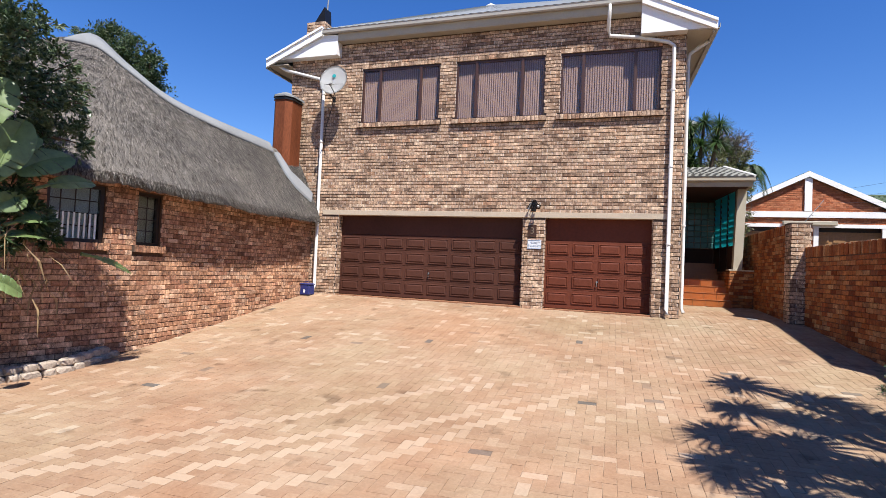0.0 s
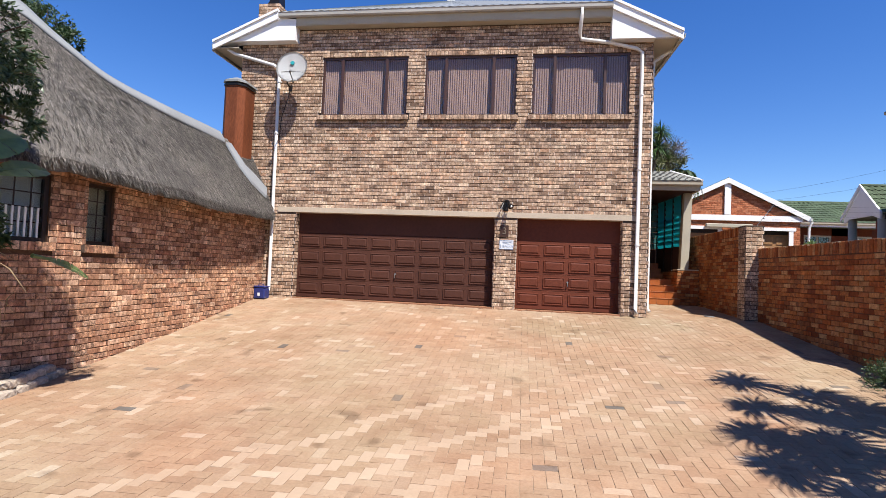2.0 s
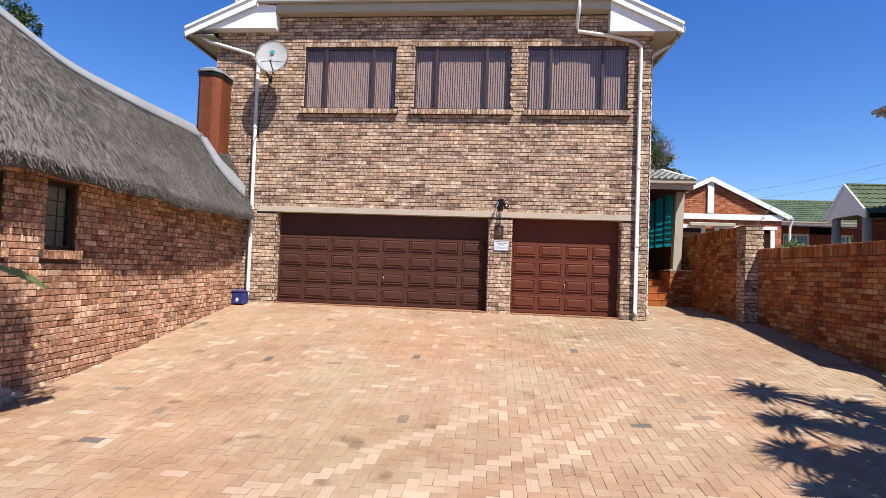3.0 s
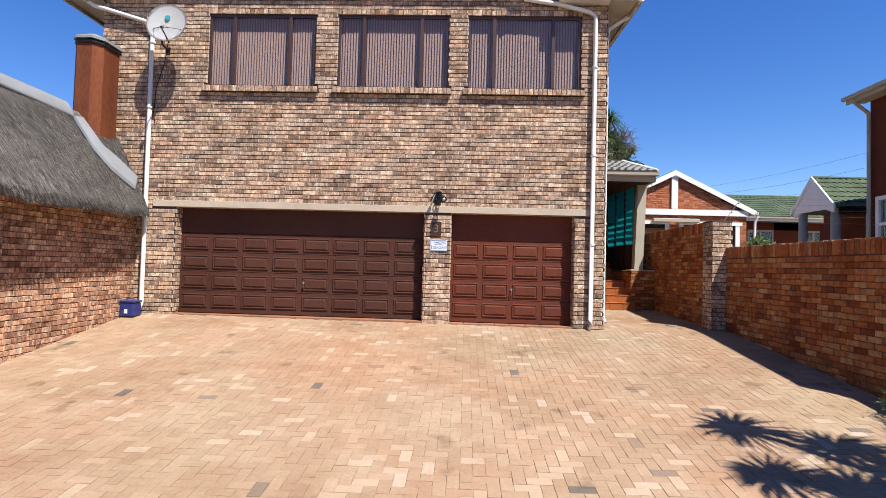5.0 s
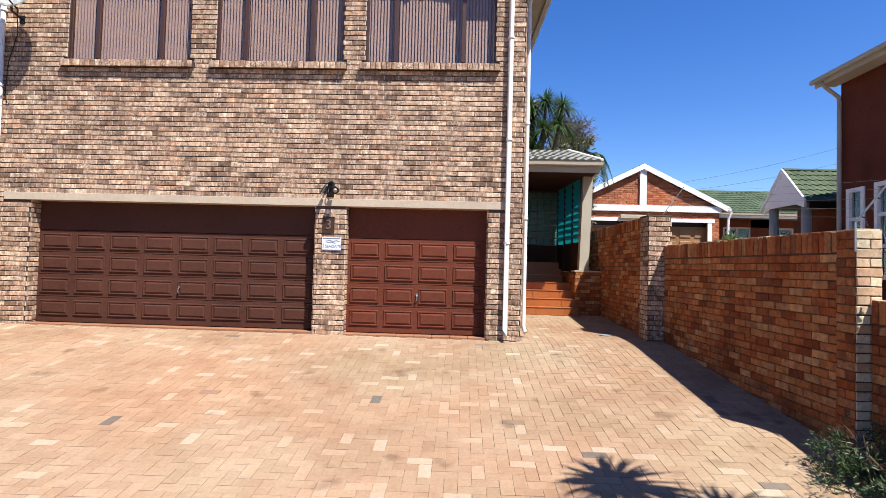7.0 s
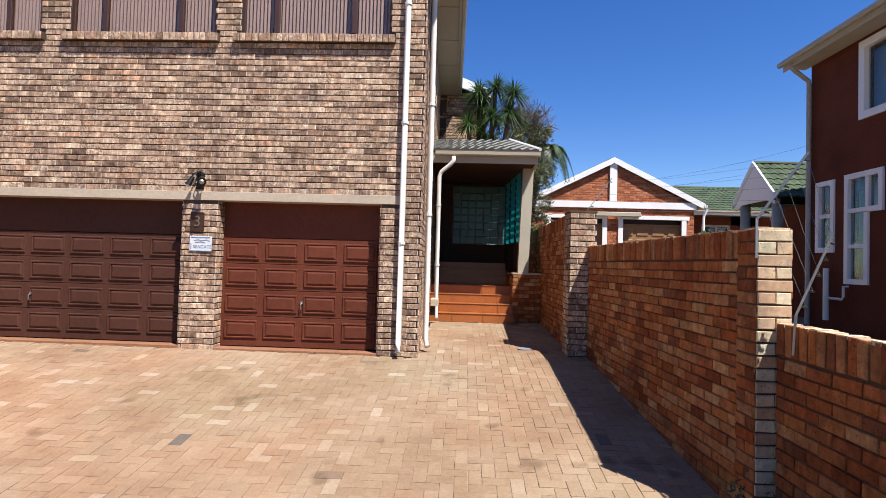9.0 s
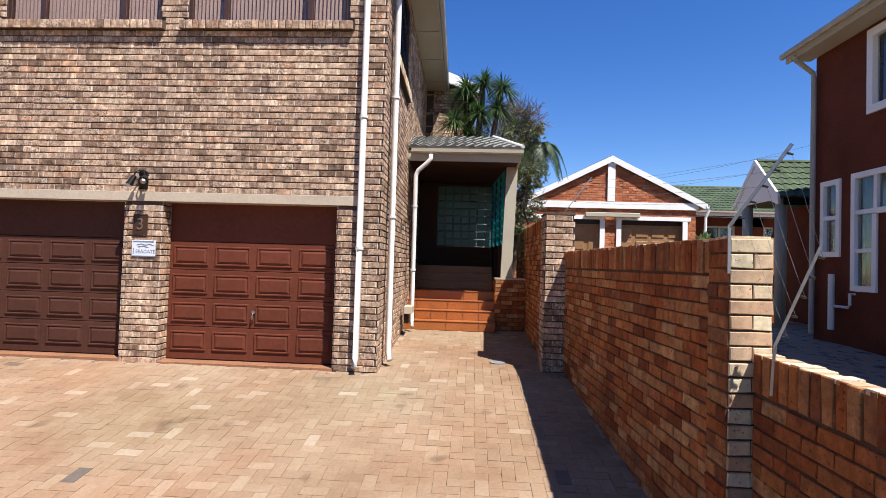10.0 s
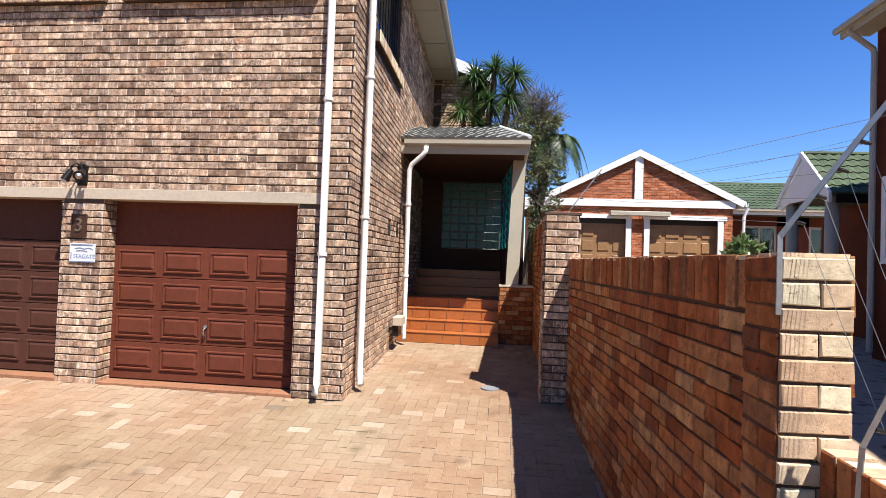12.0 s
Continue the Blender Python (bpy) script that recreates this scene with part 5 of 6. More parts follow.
EAVE = [(-6.98, 12.45, 2.98), (-6.86, 11.15, 2.95), (-6.80, 9.75, 2.94), (-6.72, 8.28, 2.97), (-6.80, 7.03, 3.0), (-7.08, 5.82, 3.03), (-7.58, 4.49, 3.03), (-8.2, 3.2, 2.98), (-9.6, 2.6, 2.98), (-11.2, 2.6, 2.98)]
RIDGE = [(-7.75, 12.45, 4.55), (-8.05, 11.3, 4.72), (-8.5, 10.2, 4.92), (-9.1, 9.35, 5.25), (-9.8, 8.9, 5.85), (-10.3, 8.7, 6.32), (-10.45, 8.6, 6.42), (-10.5, 8.5, 6.42), (-10.55, 8.45, 6.42), (-10.6, 8.4, 6.42)]


def thatch_at(s, t):
    a, b = spline(EAVE, s), spline(RIDGE, s)
    p = a.lerp(b, t)
    p.z += 0.16 * math.sin(math.pi * min(1, t)) * 0.35 - 0.0
    w = noise.noise(Vector((p.x * 0.9, p.y * 0.9, p.z * 0.9))) * 0.05 + noise.noise(Vector((p.x * 4, p.y * 4, p.z * 4))) * 0.022
    p.z += w
    return p


NS, NT = 130, 44
v = [tuple(thatch_at(i / NS, j / NT)) for j in range(NT + 1) for i in range(NS + 1)]
f = [(j * (NS + 1) + i, (j + 1) * (NS + 1) + i, (j + 1) * (NS + 1) + i + 1, j * (NS + 1) + i + 1) for j in range(NT) for i in range(NS)]
base = len(v)
rr = random.Random(5)
for i in range(NS + 1):
    p = Vector(v[i])
    wob = rr.uniform(-0.02, 0.02)
    v.append((p.x - 0.03, p.y, p.z - 0.17 + wob))
    v.append((p.x - 0.45, p.y, p.z - 0.05))
for i in range(NS):
    a, b = base + 2 * i, base + 2 * i + 2
    f += [(a, i, i + 1, b), (a + 1, a, b, b + 1)]
me = bpy.data.meshes.new("thatch")
me.from_pydata(v, [], f)
th = tagged(new("thatched_roof"), "steep weathered grey thatched roof", kind="structure")
link_mesh("thatch", me, thatch_mat, th)
v, f = [], []
for k in range(26000):
    s, t = rr.random() * 0.92, rr.random() ** 0.9 * 0.98
    if k < 5000:
        t = rr.uniform(-0.004, 0.02)
    p = thatch_at(s, t)
    q = thatch_at(s, t + 0.05)
    dn = (p - q).normalized()
    sd = Vector((0, 1, 0)).cross(dn).normalized().cross(dn)
    nrm = Vector((0.7, 0, 0.7))
    L, wd = rr.uniform(0.08, 0.22), rr.uniform(0.004, 0.010)
    sk = sd * rr.uniform(-0.06, 0.06)
    lift = nrm * rr.uniform(0.004, 0.03)
    if k < 5000:
        dn = (dn + Vector((0, 0, -0.25))).normalized()
        L *= 0.6
        p = p + Vector((0, 0, -rr.uniform(0.0, 0.13)))
    j = len(v)
    v += [tuple(p - sd * wd + nrm * 0.004), tuple(p + sd * wd + nrm * 0.004), tuple(p + dn * L + sd * wd * 0.4 + sk * L * 3 + lift), tuple(p + dn * L - sd * wd * 0.4 + sk * L * 3 + lift)]
    f.append((j, j + 1, j + 2, j + 3))
me = bpy.data.meshes.new("straw")
me.from_pydata(v, [], f)
tagged(link_mesh("straw", me, thatch_mat, th), label="loose reed ends", kind="stuff")
bm = bmesh.new()
prev = None
for i in range(60):
    s = 0.09 + i / 59 * 0.71
    r = spline(RIDGE, s)
    e = spline(EAVE, s)
    out = (e - r).normalized()
    w = 0.28 if s < 0.40 else 0.28 + (s - 0.40) * 1.5
    row = [r + Vector((-0.35, 0.1, -0.15)), r + Vector((0, 0, 0.09)), r + out * w * 0.5 + Vector((0, 0, 0.11)), r + out * w + Vector((0, 0, 0.09)), r + out * w + Vector((0, 0, 0.03)), r + Vector((-0.35, 0.1, -0.2))]
    row = [bm.verts.new(p) for p in row]
    if prev:
        for a in range(5):
            bm.faces.new((prev[a], prev[a + 1], row[a + 1], row[a]))
    prev = row
part("ridge_capping", bm, cap_cement, th, "smooth grey cement ridge capping", smooth=True)
bm = bmesh.new()
prev = None
for i in range(31):
    r = spline(RIDGE, i / 30 * 0.62) + Vector((0, 0, -0.06))
    low = Vector((-9.6, 12.45, 2.98)).lerp(Vector((-14.2, 9.5, 2.98)), i / 30)
    row = [bm.verts.new(r), bm.verts.new(r.lerp(low, 0.5) - Vector((0, 0, 0.05))), bm.verts.new(low)]
    if prev:
        for k in range(2):
            bm.faces.new((prev[k], row[k], row[k + 1], prev[k + 1]))
    prev = row
bm.faces.new([bm.verts.new(p) for p in [(-10.6, 8.4, 6.36), (-11.2, 2.6, 2.98), (-13.8, 3.5, 3.0), (-14.2, 9.5, 2.98)]])
part("thatch_back", bm, thatch_mat, th)
bm = bmesh.new()
prev = None
for p, q in ((thatch_at(a, b), thatch_at(c, d)) for a, b, c, d in ((0.077, 0.84, 0.095, 0.80), (0.066, 0.56, 0.088, 0.52), (0.04, 0.46, 0.07, 0.32), (0.0, 0.30, 0.03, 0.16))):
    row = [bm.verts.new(Vector(a) + Vector((0, 0, o))) for a, o in ((p, 0.13), (q, 0.13), (q, 0.06), (p, 0.06))]
    if prev:
        for a in range(4):
            bm.faces.new((prev[a], prev[(a + 1) % 4], row[(a + 1) % 4], row[a]))
    prev = row
part("flashing", bm, flash_grey, th, "grey metal flashing between chimney and thatch")


# ---- stone edging ----
def rock(bm, c, sx, sy, sz, seed):
    r = random.Random(seed)
    g = bmesh.ops.create_icosphere(bm, subdivisions=2, radius=1)
    for q in g["verts"]:
        d = q.co.normalized()
        k = 1 + 0.22 * noise.noise(d * 1.7 + Vector((seed * 3.1, 0, 0)))
        q.co = Vector((max(-0.8, min(0.8, d.x * k)) * sx * 1.15, max(-0.8, min(0.8, d.y * k)) * sy * 1.15, max(-0.75, min(0.75, d.z * k)) * sz * 1.2)) + Vector(c)
    return bm


edge = empty("stone_edging", (-7.2, 5.6, zg(-7.2, 5.6)), "low edging of rough cemented stones around the planting bed", "stone edging")
rr = random.Random(11)
for row in range(2):
    y = 2.9
    while y < 6.75 - row * 0.2:
        x = left_wall_x(y) + 0.36 - max(0, y - 5.9) * 0.4 - row * 0.05
        s = rr.uniform(0.09, 0.15)
        part("stone", rock(bmesh.new(), (x, y, zg(x, y) + 0.03 + row * 0.10), 0.085, s, 0.062, rr.randrange(999)), stone_mat, edge)
        y += s * 1.5
settle(edge)
tagged(part("soil", prism(bmesh.new(), [(left_wall_x(y) + 0.02, y) for y in (3.0, 3.9, 4.8, 5.8, 6.5)] + [(left_wall_x(y) + 0.30 - max(0, y - 5.9) * 0.4, y) for y in (6.5, 5.8, 4.8, 3.9, 3.0)], -0.2, zg(-7, 5) + 0.12, axis="z"), joint_sand), label="soil of the planting bed", kind="structure")


# ---- second wing of the house ----
wing = tagged(new("wall_wing"), "face-brick gable wall of the rear wing", kind="structure")
part("wall", prism(bmesh.new(), [(1.4, 0.8), (3.0, 0.8), (3.0, 7.05), (1.4, 7.65)], 20.42, 20.7), mortar, wing)
mw = mason("wing_bricks", wing, brick_face, "brown and tan face bricks")
mw.face((1.4, 20.42, 0), (1, 0, 0), (0, -1, 0), 1.6, 3.6, 7.65, gable=lambda u, z: z < 7.63 - 0.38 * u)
part("barge_board", prism(bmesh.new(), [(XR - 0.6, 7.64), (3.12, 6.94), (3.12, 7.20), (XR - 0.6, 7.98)], 20.1, 20.16), white_paint, wing)
part("soffit", prism(bmesh.new(), [(XR - 0.6, 7.80), (3.12, 7.02), (3.12, 7.09), (XR - 0.6, 7.87)], 20.161, 21.5), white_paint, wing)

# ---- double garage with the gable ----
GY = 25.0
gh = empty("garage_house", (8, GY, 1.2), "red-brick double garage with a white-trimmed gable and golden wooden doors", "house")
AX, AZ = 7.92, 6.28
GL, GR = 4.0, 11.25
sl = (AZ - 4.62) / (GR - AX)
for row in ((GL + 0.5, 5.6, GY, GY + 0.3, 0.8, 4.1), (7.62, 8.22, GY, GY + 0.3, 0.8, 4.1), (10.5, 10.9, GY, GY + 0.3, 0.8, 4.1), (GL + 0.5, 10.9, GY, GY + 0.3, 4.1, 4.6), (GL + 0.5, 10.9, GY + 5.7, GY + 6, 0.8, 4.6), (10.6, 10.9, GY + 0.3, GY + 5.7, 0.8, 4.6), (GL + 0.5, GL + 0.8, GY + 0.3, GY + 5.7, 0.8, 4.6)):
    part("wall", boxes(row), mortar_orange, gh)
part("gable", prism(bmesh.new(), [(GL + 0.5, 4.6), (10.9, 4.6), (AX, AZ - 0.12)], GY, GY + 0.2), mortar_orange, gh)
mg = mason("gable_bricks", gh, brick_orange, "rows of orange-red bricks")
mg.face((GL + 0.5, GY, 0), (1, 0, 0), (0, -1, 0), 6.4, 1.2, 4.1, [(1.1, 3.12, 0, 4.1), (3.72, 6.0, 0, 4.1)])
mg.face((GL + 0.5, GY, 0), (1, 0, 0), (0, -1, 0), 6.4, 4.1, 6.2, gable=lambda u, z: z < AZ - 0.15 - abs(u + GL + 0.5 - AX) * sl)
for s, x1 in ((-1, GL), (1, GR)):
    z1 = AZ - abs(x1 - AX) * sl
    part("barge_board", prism(bmesh.new(), [(AX, AZ - 0.16), (x1, z1 - 0.16), (x1, z1 + 0.06), (AX, AZ + 0.06)], GY - 0.16, GY - 0.11), white_paint, gh)
part("roof_slope", prism(bmesh.new(), [(AX, AZ), (GL, AZ - (AX - GL) * sl), (GL, AZ - (AX - GL) * sl + 0.06), (AX, AZ + 0.08), (GR, AZ - (GR - AX) * sl + 0.06), (GR, AZ - (GR - AX) * sl)], GY - 0.11, GY + 6.2), green_tile, gh)
part("post", boxes((AX - 0.13, AX + 0.13, GY - 0.09, GY - 0.02, 4.72, AZ - 0.16)), white_paint, gh)
part("tie_beam", boxes((GL + 0.2, 10.95, GY - 0.1, GY - 0.02, 4.46, 4.70)), white_paint, gh)
part("lintel_board", boxes((4.9, 7.7, GY - 0.08, GY - 0.02, 4.06, 4.2), (8.1, 10.7, GY - 0.08, GY - 0.02, 4.06, 4.2)), white_paint, gh)
for x in (5.55, 7.62, 8.2, 10.5):
    part("door_post", boxes((x - 0.07, x + 0.1, GY - 0.07, GY - 0.015, 0.9, 4.06)), white_paint, gh)
part("light_box", boxes((7.0, 8.9, GY - 0.25, GY - 0.1, 4.14, 4.30), bevel=0.02), cream_paint, gh, "long cream fluorescent light box")
for a, b in ((5.6, 7.62), (8.22, 10.5)):
    d = part("door", boxes((a, b, GY + 0.15, GY + 0.2, 0.9, 3.9)), door_far, gh, "golden-brown panelled garage door")
    n_ = 4
    for r in range(6):
        for c_ in range(n_):
            w_ = (b - a) / n_
            x, z = a + c_ * w_, 1.0 + r * 0.48
            part("panel", boxes((x + 0.07, x + w_ - 0.07, GY + 0.125, GY + 0.149, z + 0.07, z + 0.41), bevel=0.012), door_far, d)
    # dark strip over the door stands for the shadow under the lintel
    part("header_shade", boxes((a, b, GY + 0.21, GY + 0.24, 3.9, 4.1)), dark_frame, gh)
gutter("y", GY - 0.2, GY + 4, 11.2, 4.62, gh, white_paint)
part("downpipe", tubes([[(11.3, GY - 0.15, 4.5), (11.2, GY - 0.1, 4.2), (11.15, GY - 0.1, 1.2)]], 0.05, 8), white_paint, gh)
settle(gh)

# ---- house with the green roof ----
gr = empty("green_roofed_house", (14, 27, 1.2), "low red-brown house with a green tiled roof", "house")
part("wall", boxes((10.95, 19, 27.6, 27.9, 0.8, 3.0), (10.95, 12.3, 27.6, 27.9, 3.0, 4.5), (13.5, 14.6, 27.6, 27.9, 3.0, 4.5), (16, 19, 27.6, 27.9, 3.0, 4.5), (12.3, 16, 27.6, 27.9, 4.15, 4.5)), plaster_brown, gr)
tiled_slope("roof_tiles", [(10.8, 27.0, 4.68), (19.5, 27.0, 4.68), (19.5, 30.2, 6.05), (10.8, 30.2, 6.05)], green_tile, gr, 0.22, 0.33, "rows of green concrete roof tiles")
bm = bmesh.new()
bm.faces.new([bm.verts.new(p) for p in ((10.8, 27.0, 4.66), (19.5, 27.0, 4.66), (19.5, 30.2, 6.03), (10.8, 30.2, 6.03))])
bm.faces.new([bm.verts.new(p) for p in ((10.8, 33.4, 4.66), (10.8, 30.2, 6.03), (19.5, 30.2, 6.03), (19.5, 33.4, 4.66))])
part("roof_deck", bm, green_tile, gr)
part("ridge_cap", tubes([[(10.8, 30.2, 6.08), (19.5, 30.2, 6.08)]], 0.08, 8), green_tile, gr)
part("fascia_board", boxes((10.8, 19.5, 26.98, 27.02, 4.5, 4.68)), white_paint, gr)
gutter("x", 10.8, 19.5, 26.98, 4.70, gr, cream_paint)
part("downpipe", tubes([[(11.6, 26.92, 4.6), (11.6, 27.2, 4.35), (11.6, 27.5, 4.2), (11.6, 27.5, 1.2)]], 0.045, 8), cream_paint, gr)
for a, b in ((12.3, 13.5), (14.6, 16.0)):
    w = part("window", boxes((a, b, 27.62, 27.68, 3.0, 3.08), (a, b, 27.62, 27.68, 4.07, 4.15), (a, a + 0.08, 27.62, 27.68, 3.08, 4.07), (b - 0.08, b, 27.62, 27.68, 3.08, 4.07), ((a + b) / 2 - 0.04, (a + b) / 2 + 0.04, 27.62, 27.68, 3.08, 4.07)), cream_paint, gr)
    part("pane", boxes((a + 0.08, b - 0.08, 27.65, 27.655, 3.08, 4.07)), pane_clear, w)
part("room", boxes((11, 18.9, 29.5, 29.6, 0.8, 4.4)), dark_room, gr)
settle(gr)

# ---- neighbour's entrance gable ----
ng = empty("neighbour_porch", (12, 20.3, 1.2), "white-trimmed gabled porch with round columns and a green tiled roof", "porch")
GAY = 20.3
part("gable_board", prism(bmesh.new(), [(18.86, 3.98), (18.86, 4.14), (19.84, 5.10), (20.80, 4.14), (20.80, 3.98), (20.45, 4.12), (19.25, 4.12)], 10.30, 10.36, axis="x"), white_paint, ng, "white gable board")
for y0, y1 in ((18.76, 19.84), (20.90, 19.84)):
    part("barge_board", prism(bmesh.new(), [(y0, 4.06), (y1, 5.10), (y1, 5.24), (y0, 4.20)], 10.24, 10.295, axis="x"), white_paint, ng)
tiled_slope("roof_tiles", [(10.30, 18.78, 4.14), (15.8, 18.78, 4.14), (15.8, 19.84, 5.16), (10.30, 19.84, 5.16)], green_tile, ng, 0.20, 0.24, "rows of green concrete roof tiles")
part("roof_deck", prism(bmesh.new(), [(18.80, 4.12), (19.84, 5.14), (20.86, 4.12)], 10.37, 15.8, axis="x"), green_tile, ng)
part("ridge_cap", tubes([[(10.3, 19.84, 5.20), (15.8, 19.84, 5.20)]], 0.06, 8), green_tile, ng)
part("fascia_board", boxes((10.37, 15.8, 18.74, 18.78, 3.96, 4.14)), black_metal, ng)
for x, y in ((10.45, 19.0), (11.5, 19.0), (10.45, 20.55)):
    part("column", tubes([[(x, y, 0.9), (x, y, 4.12)]], 0.13, 16), cream_paint, ng, smooth=True)
part("wall", boxes((11.8, 16.0, 21.6, 21.8, 0.9, 3.9)), plaster_brown, ng)
part("wall", boxes((11.8, 11.95, 18.9, 21.6, 0.9, 4.2)), plaster_brown, ng)
for row in ((12.0, 12.1, 18.84, 18.9, 1.2, 3.6), (12.8, 12.9, 18.84, 18.9, 1.2, 3.6), (12.0, 12.9, 18.84, 18.9, 3.6, 3.7)):
    part("door_frame", boxes(row), white_paint, ng)
settle(ng)

# ---- brown neighbouring building ----
NX = 10.0
nb = empty("brown_building", (NX, 15, 1.1), "two-storey red-brown plastered building with white-framed windows", "house")
# openings as (y0, y1, z0, z1), y measured back from the far corner
NW = [(16.22, 16.78, 2.68, 4.17), (14.95, 15.92, 2.05, 4.20), (13.2, 15.55, 5.2, 6.7)]
bm = bmesh.new()
wall_body(bm, (NX, 6.0, 0), (0, 1, 0), (-1, 0, 0), 0.25, [0, 11.0] + [v - 6 for w in NW for v in w[:2]] + [15.30 - 6], [0.5, 6.85] + [v for w in NW for v in w[2:]] + [3.42],
          lambda u, z: not any(a < u + 6 < b and c < z < d and not (w_i == 1 and u + 6 < 15.30 and z < 3.42) for w_i, (a, b, c, d) in enumerate(NW)))
part("wall", bm, plaster_brown, nb)
part("wall", boxes((NX + 0.25, 17, 16.75, 17.0, 0.5, 6.8), (NX + 0.25, 17, 6.0, 6.25, 0.5, 6.8)), plaster_brown, nb)


def nwin(rects, bars, pane_rects):
    w = part("window", boxes(*rects), white_paint, nb, "white-painted window frame with small panes")
    for r in bars:
        part("glazing_bar", boxes(r), white_paint, w)
    for r in pane_rects:
        part("pane", boxes(r), pane_clear, w)
    return w


x0, x1 = NX - 0.04, NX + 0.08
a, b, c, d = NW[0]
nwin([(x0, x1, a, b, c, c + 0.1), (x0, x1, a, b, d - 0.1, d), (x0, x1, a, a + 0.1, c + 0.1, d - 0.1), (x0, x1, b - 0.1, b, c + 0.1, d - 0.1)], [(x0 + 0.02, x1, a + 0.1, b - 0.1, 3.4, 3.48)], [(NX + 0.03, NX + 0.035, a + 0.1, b - 0.1, c + 0.1, d - 0.1)])
a, b, c, d = NW[1]
nwin([(x0, x1, 15.30, b, c, c + 0.1), (x0, x1, a, b, d - 0.1, d), (x0, x1, b - 0.1, b, c + 0.1, d - 0.1), (x0, x1, 15.30, 15.40, c + 0.1, 3.42), (x0, x1, a, 15.30, 3.42, 3.52), (x0, x1, a, a + 0.1, 3.52, d - 0.1)],
     [(x0 + 0.02, x1, a + 0.1, b - 0.1, 3.44, 3.52), (x0 + 0.02, x1, 15.40, b - 0.1, 2.75, 2.82), (x0 + 0.02, x1, 15.31, 15.39, 3.52, d - 0.1)],
     [(NX + 0.03, NX + 0.035, 15.4, b - 0.1, c + 0.1, d - 0.1), (NX + 0.03, NX + 0.035, a + 0.1, 15.4, 3.52, d - 0.1)])
a, b, c, d = NW[2]
nwin([(x0, x1, a, b, c, c + 0.14), (x0, x1, a, b, d - 0.14, d), (x0, x1, a, a + 0.14, c + 0.14, d - 0.14), (x0, x1, b - 0.14, b, c + 0.14, d - 0.14)], [(x0 + 0.05, x1, 14.3, 14.4, c + 0.14, d - 0.14)], [(NX + 0.05, NX + 0.055, a + 0.14, b - 0.14, c + 0.14, d - 0.14)])
part("curtain", boxes((NX + 0.4, NX + 0.42, 12.9, 16.6, 1.8, 6.7)), sign_white, nb, "pale curtains inside")
part("roof_slope", prism(bmesh.new(), [(9.55, 6.80), (9.55, 6.92), (13.5, 9.0), (17.6, 6.92), (17.6, 6.80), (13.5, 8.88)], 5.5, 17.25), green_tile, nb)
part("soffit", boxes((9.57, NX, 5.5, 17.2, 6.78, 6.80)), soffit_mat, nb)
part("fascia_board", boxes((9.53, 9.57, 5.5, 17.25, 6.74, 6.93)), cream_paint, nb)
gutter("y", 5.5, 17.27, 9.41, 6.93, nb, cream_paint)
part("downpipe", tubes([[(9.48, 16.95, 6.8), (9.6, 16.95, 6.68), (9.9, 16.95, 6.45), (9.92, 16.95, 6.3), (9.92, 16.95, 1.15)]], 0.05, 10), gutter_mat, nb)
part("waste_pipe", tubes([[(9.88, 16.3, 1.3), (9.88, 16.3, 2.35)]], 0.055, 10), white_pipe, nb)
part("waste_pipe", tubes([[(9.88, 16.2, 1.75), (9.88, 15.85, 1.75), (9.88, 15.80, 1.8), (9.88, 15.80, 2.0), (9.97, 15.80, 2.0)]], 0.025, 8), white_pipe, nb)
part("gable_end", prism(bmesh.new(), [(NX, 6.9), (13.5, 8.85), (17, 6.9)], 16.8, 17.0), plaster_brown, nb)
settle(nb)

# ---- overhead cables ----
cb = empty("overhead_cables", (14, 24, 6), "thin dark cables hanging across the sky", "cable")
for k in range(3):
    a, b = Vector((20, 24, 8.6 - k * 0.8)), Vector((9.5, 34, 6.6 - k * 0.35))
    part("cable", tubes([[a.lerp(b, i / 8) - Vector((0, 0, 0.5 * math.sin(math.pi * i / 8))) for i in range(9)]], 0.0045, 5), black_metal, cb)
settle(cb)


# ---- plants ----
def leaf_mass(name, blobs, count, size, mat, parent, seed, aspect=0.4, droop=0.2, label=""):
    """Many small leaves in uneven clumps. blobs: (centre, radius, squash)."""
    r = random.Random(seed)
    v, f = [], []
    tot = sum(b[1] ** 2 for b in blobs)
    for c, rad, sq in blobs:
        c = Vector(c)
        k = int(count * rad * rad / tot)
        tips = [Vector((r.gauss(0, 1), r.gauss(0, 1), r.gauss(0, 1))).normalized() * rad * r.uniform(0.55, 1.08) for _ in range(max(6, k // 28))]
        for i in range(k):
            t = r.choice(tips)
            p = c + Vector((t.x, t.y, t.z * sq)) + Vector((r.gauss(0, 1), r.gauss(0, 1), r.gauss(0, 1))) * rad * 0.11
            d = (t.normalized() + Vector((r.gauss(0, 0.8), r.gauss(0, 0.8), r.gauss(0, 0.8) - droop))).normalized()
            s = d.cross(Vector((r.gauss(0, 1), r.gauss(0, 1), r.gauss(0, 1)))).normalized()
            n = d.cross(s)
            L = size * r.uniform(0.6, 1.3)
            w = L * aspect
            j = len(v)
            v += [tuple(p), tuple(p + d * L * 0.5 + s * w * 0.5 + n * w * 0.15), tuple(p + d * L - n * w * 0.2), tuple(p + d * L * 0.5 - s * w * 0.5 + n * w * 0.15)]
            f += [(j, j + 1, j + 2), (j, j + 2, j + 3)]
    me = bpy.data.meshes.new(name)
    me.from_pydata(v, [], f)
    return link_mesh(name, me, mat, parent, label)


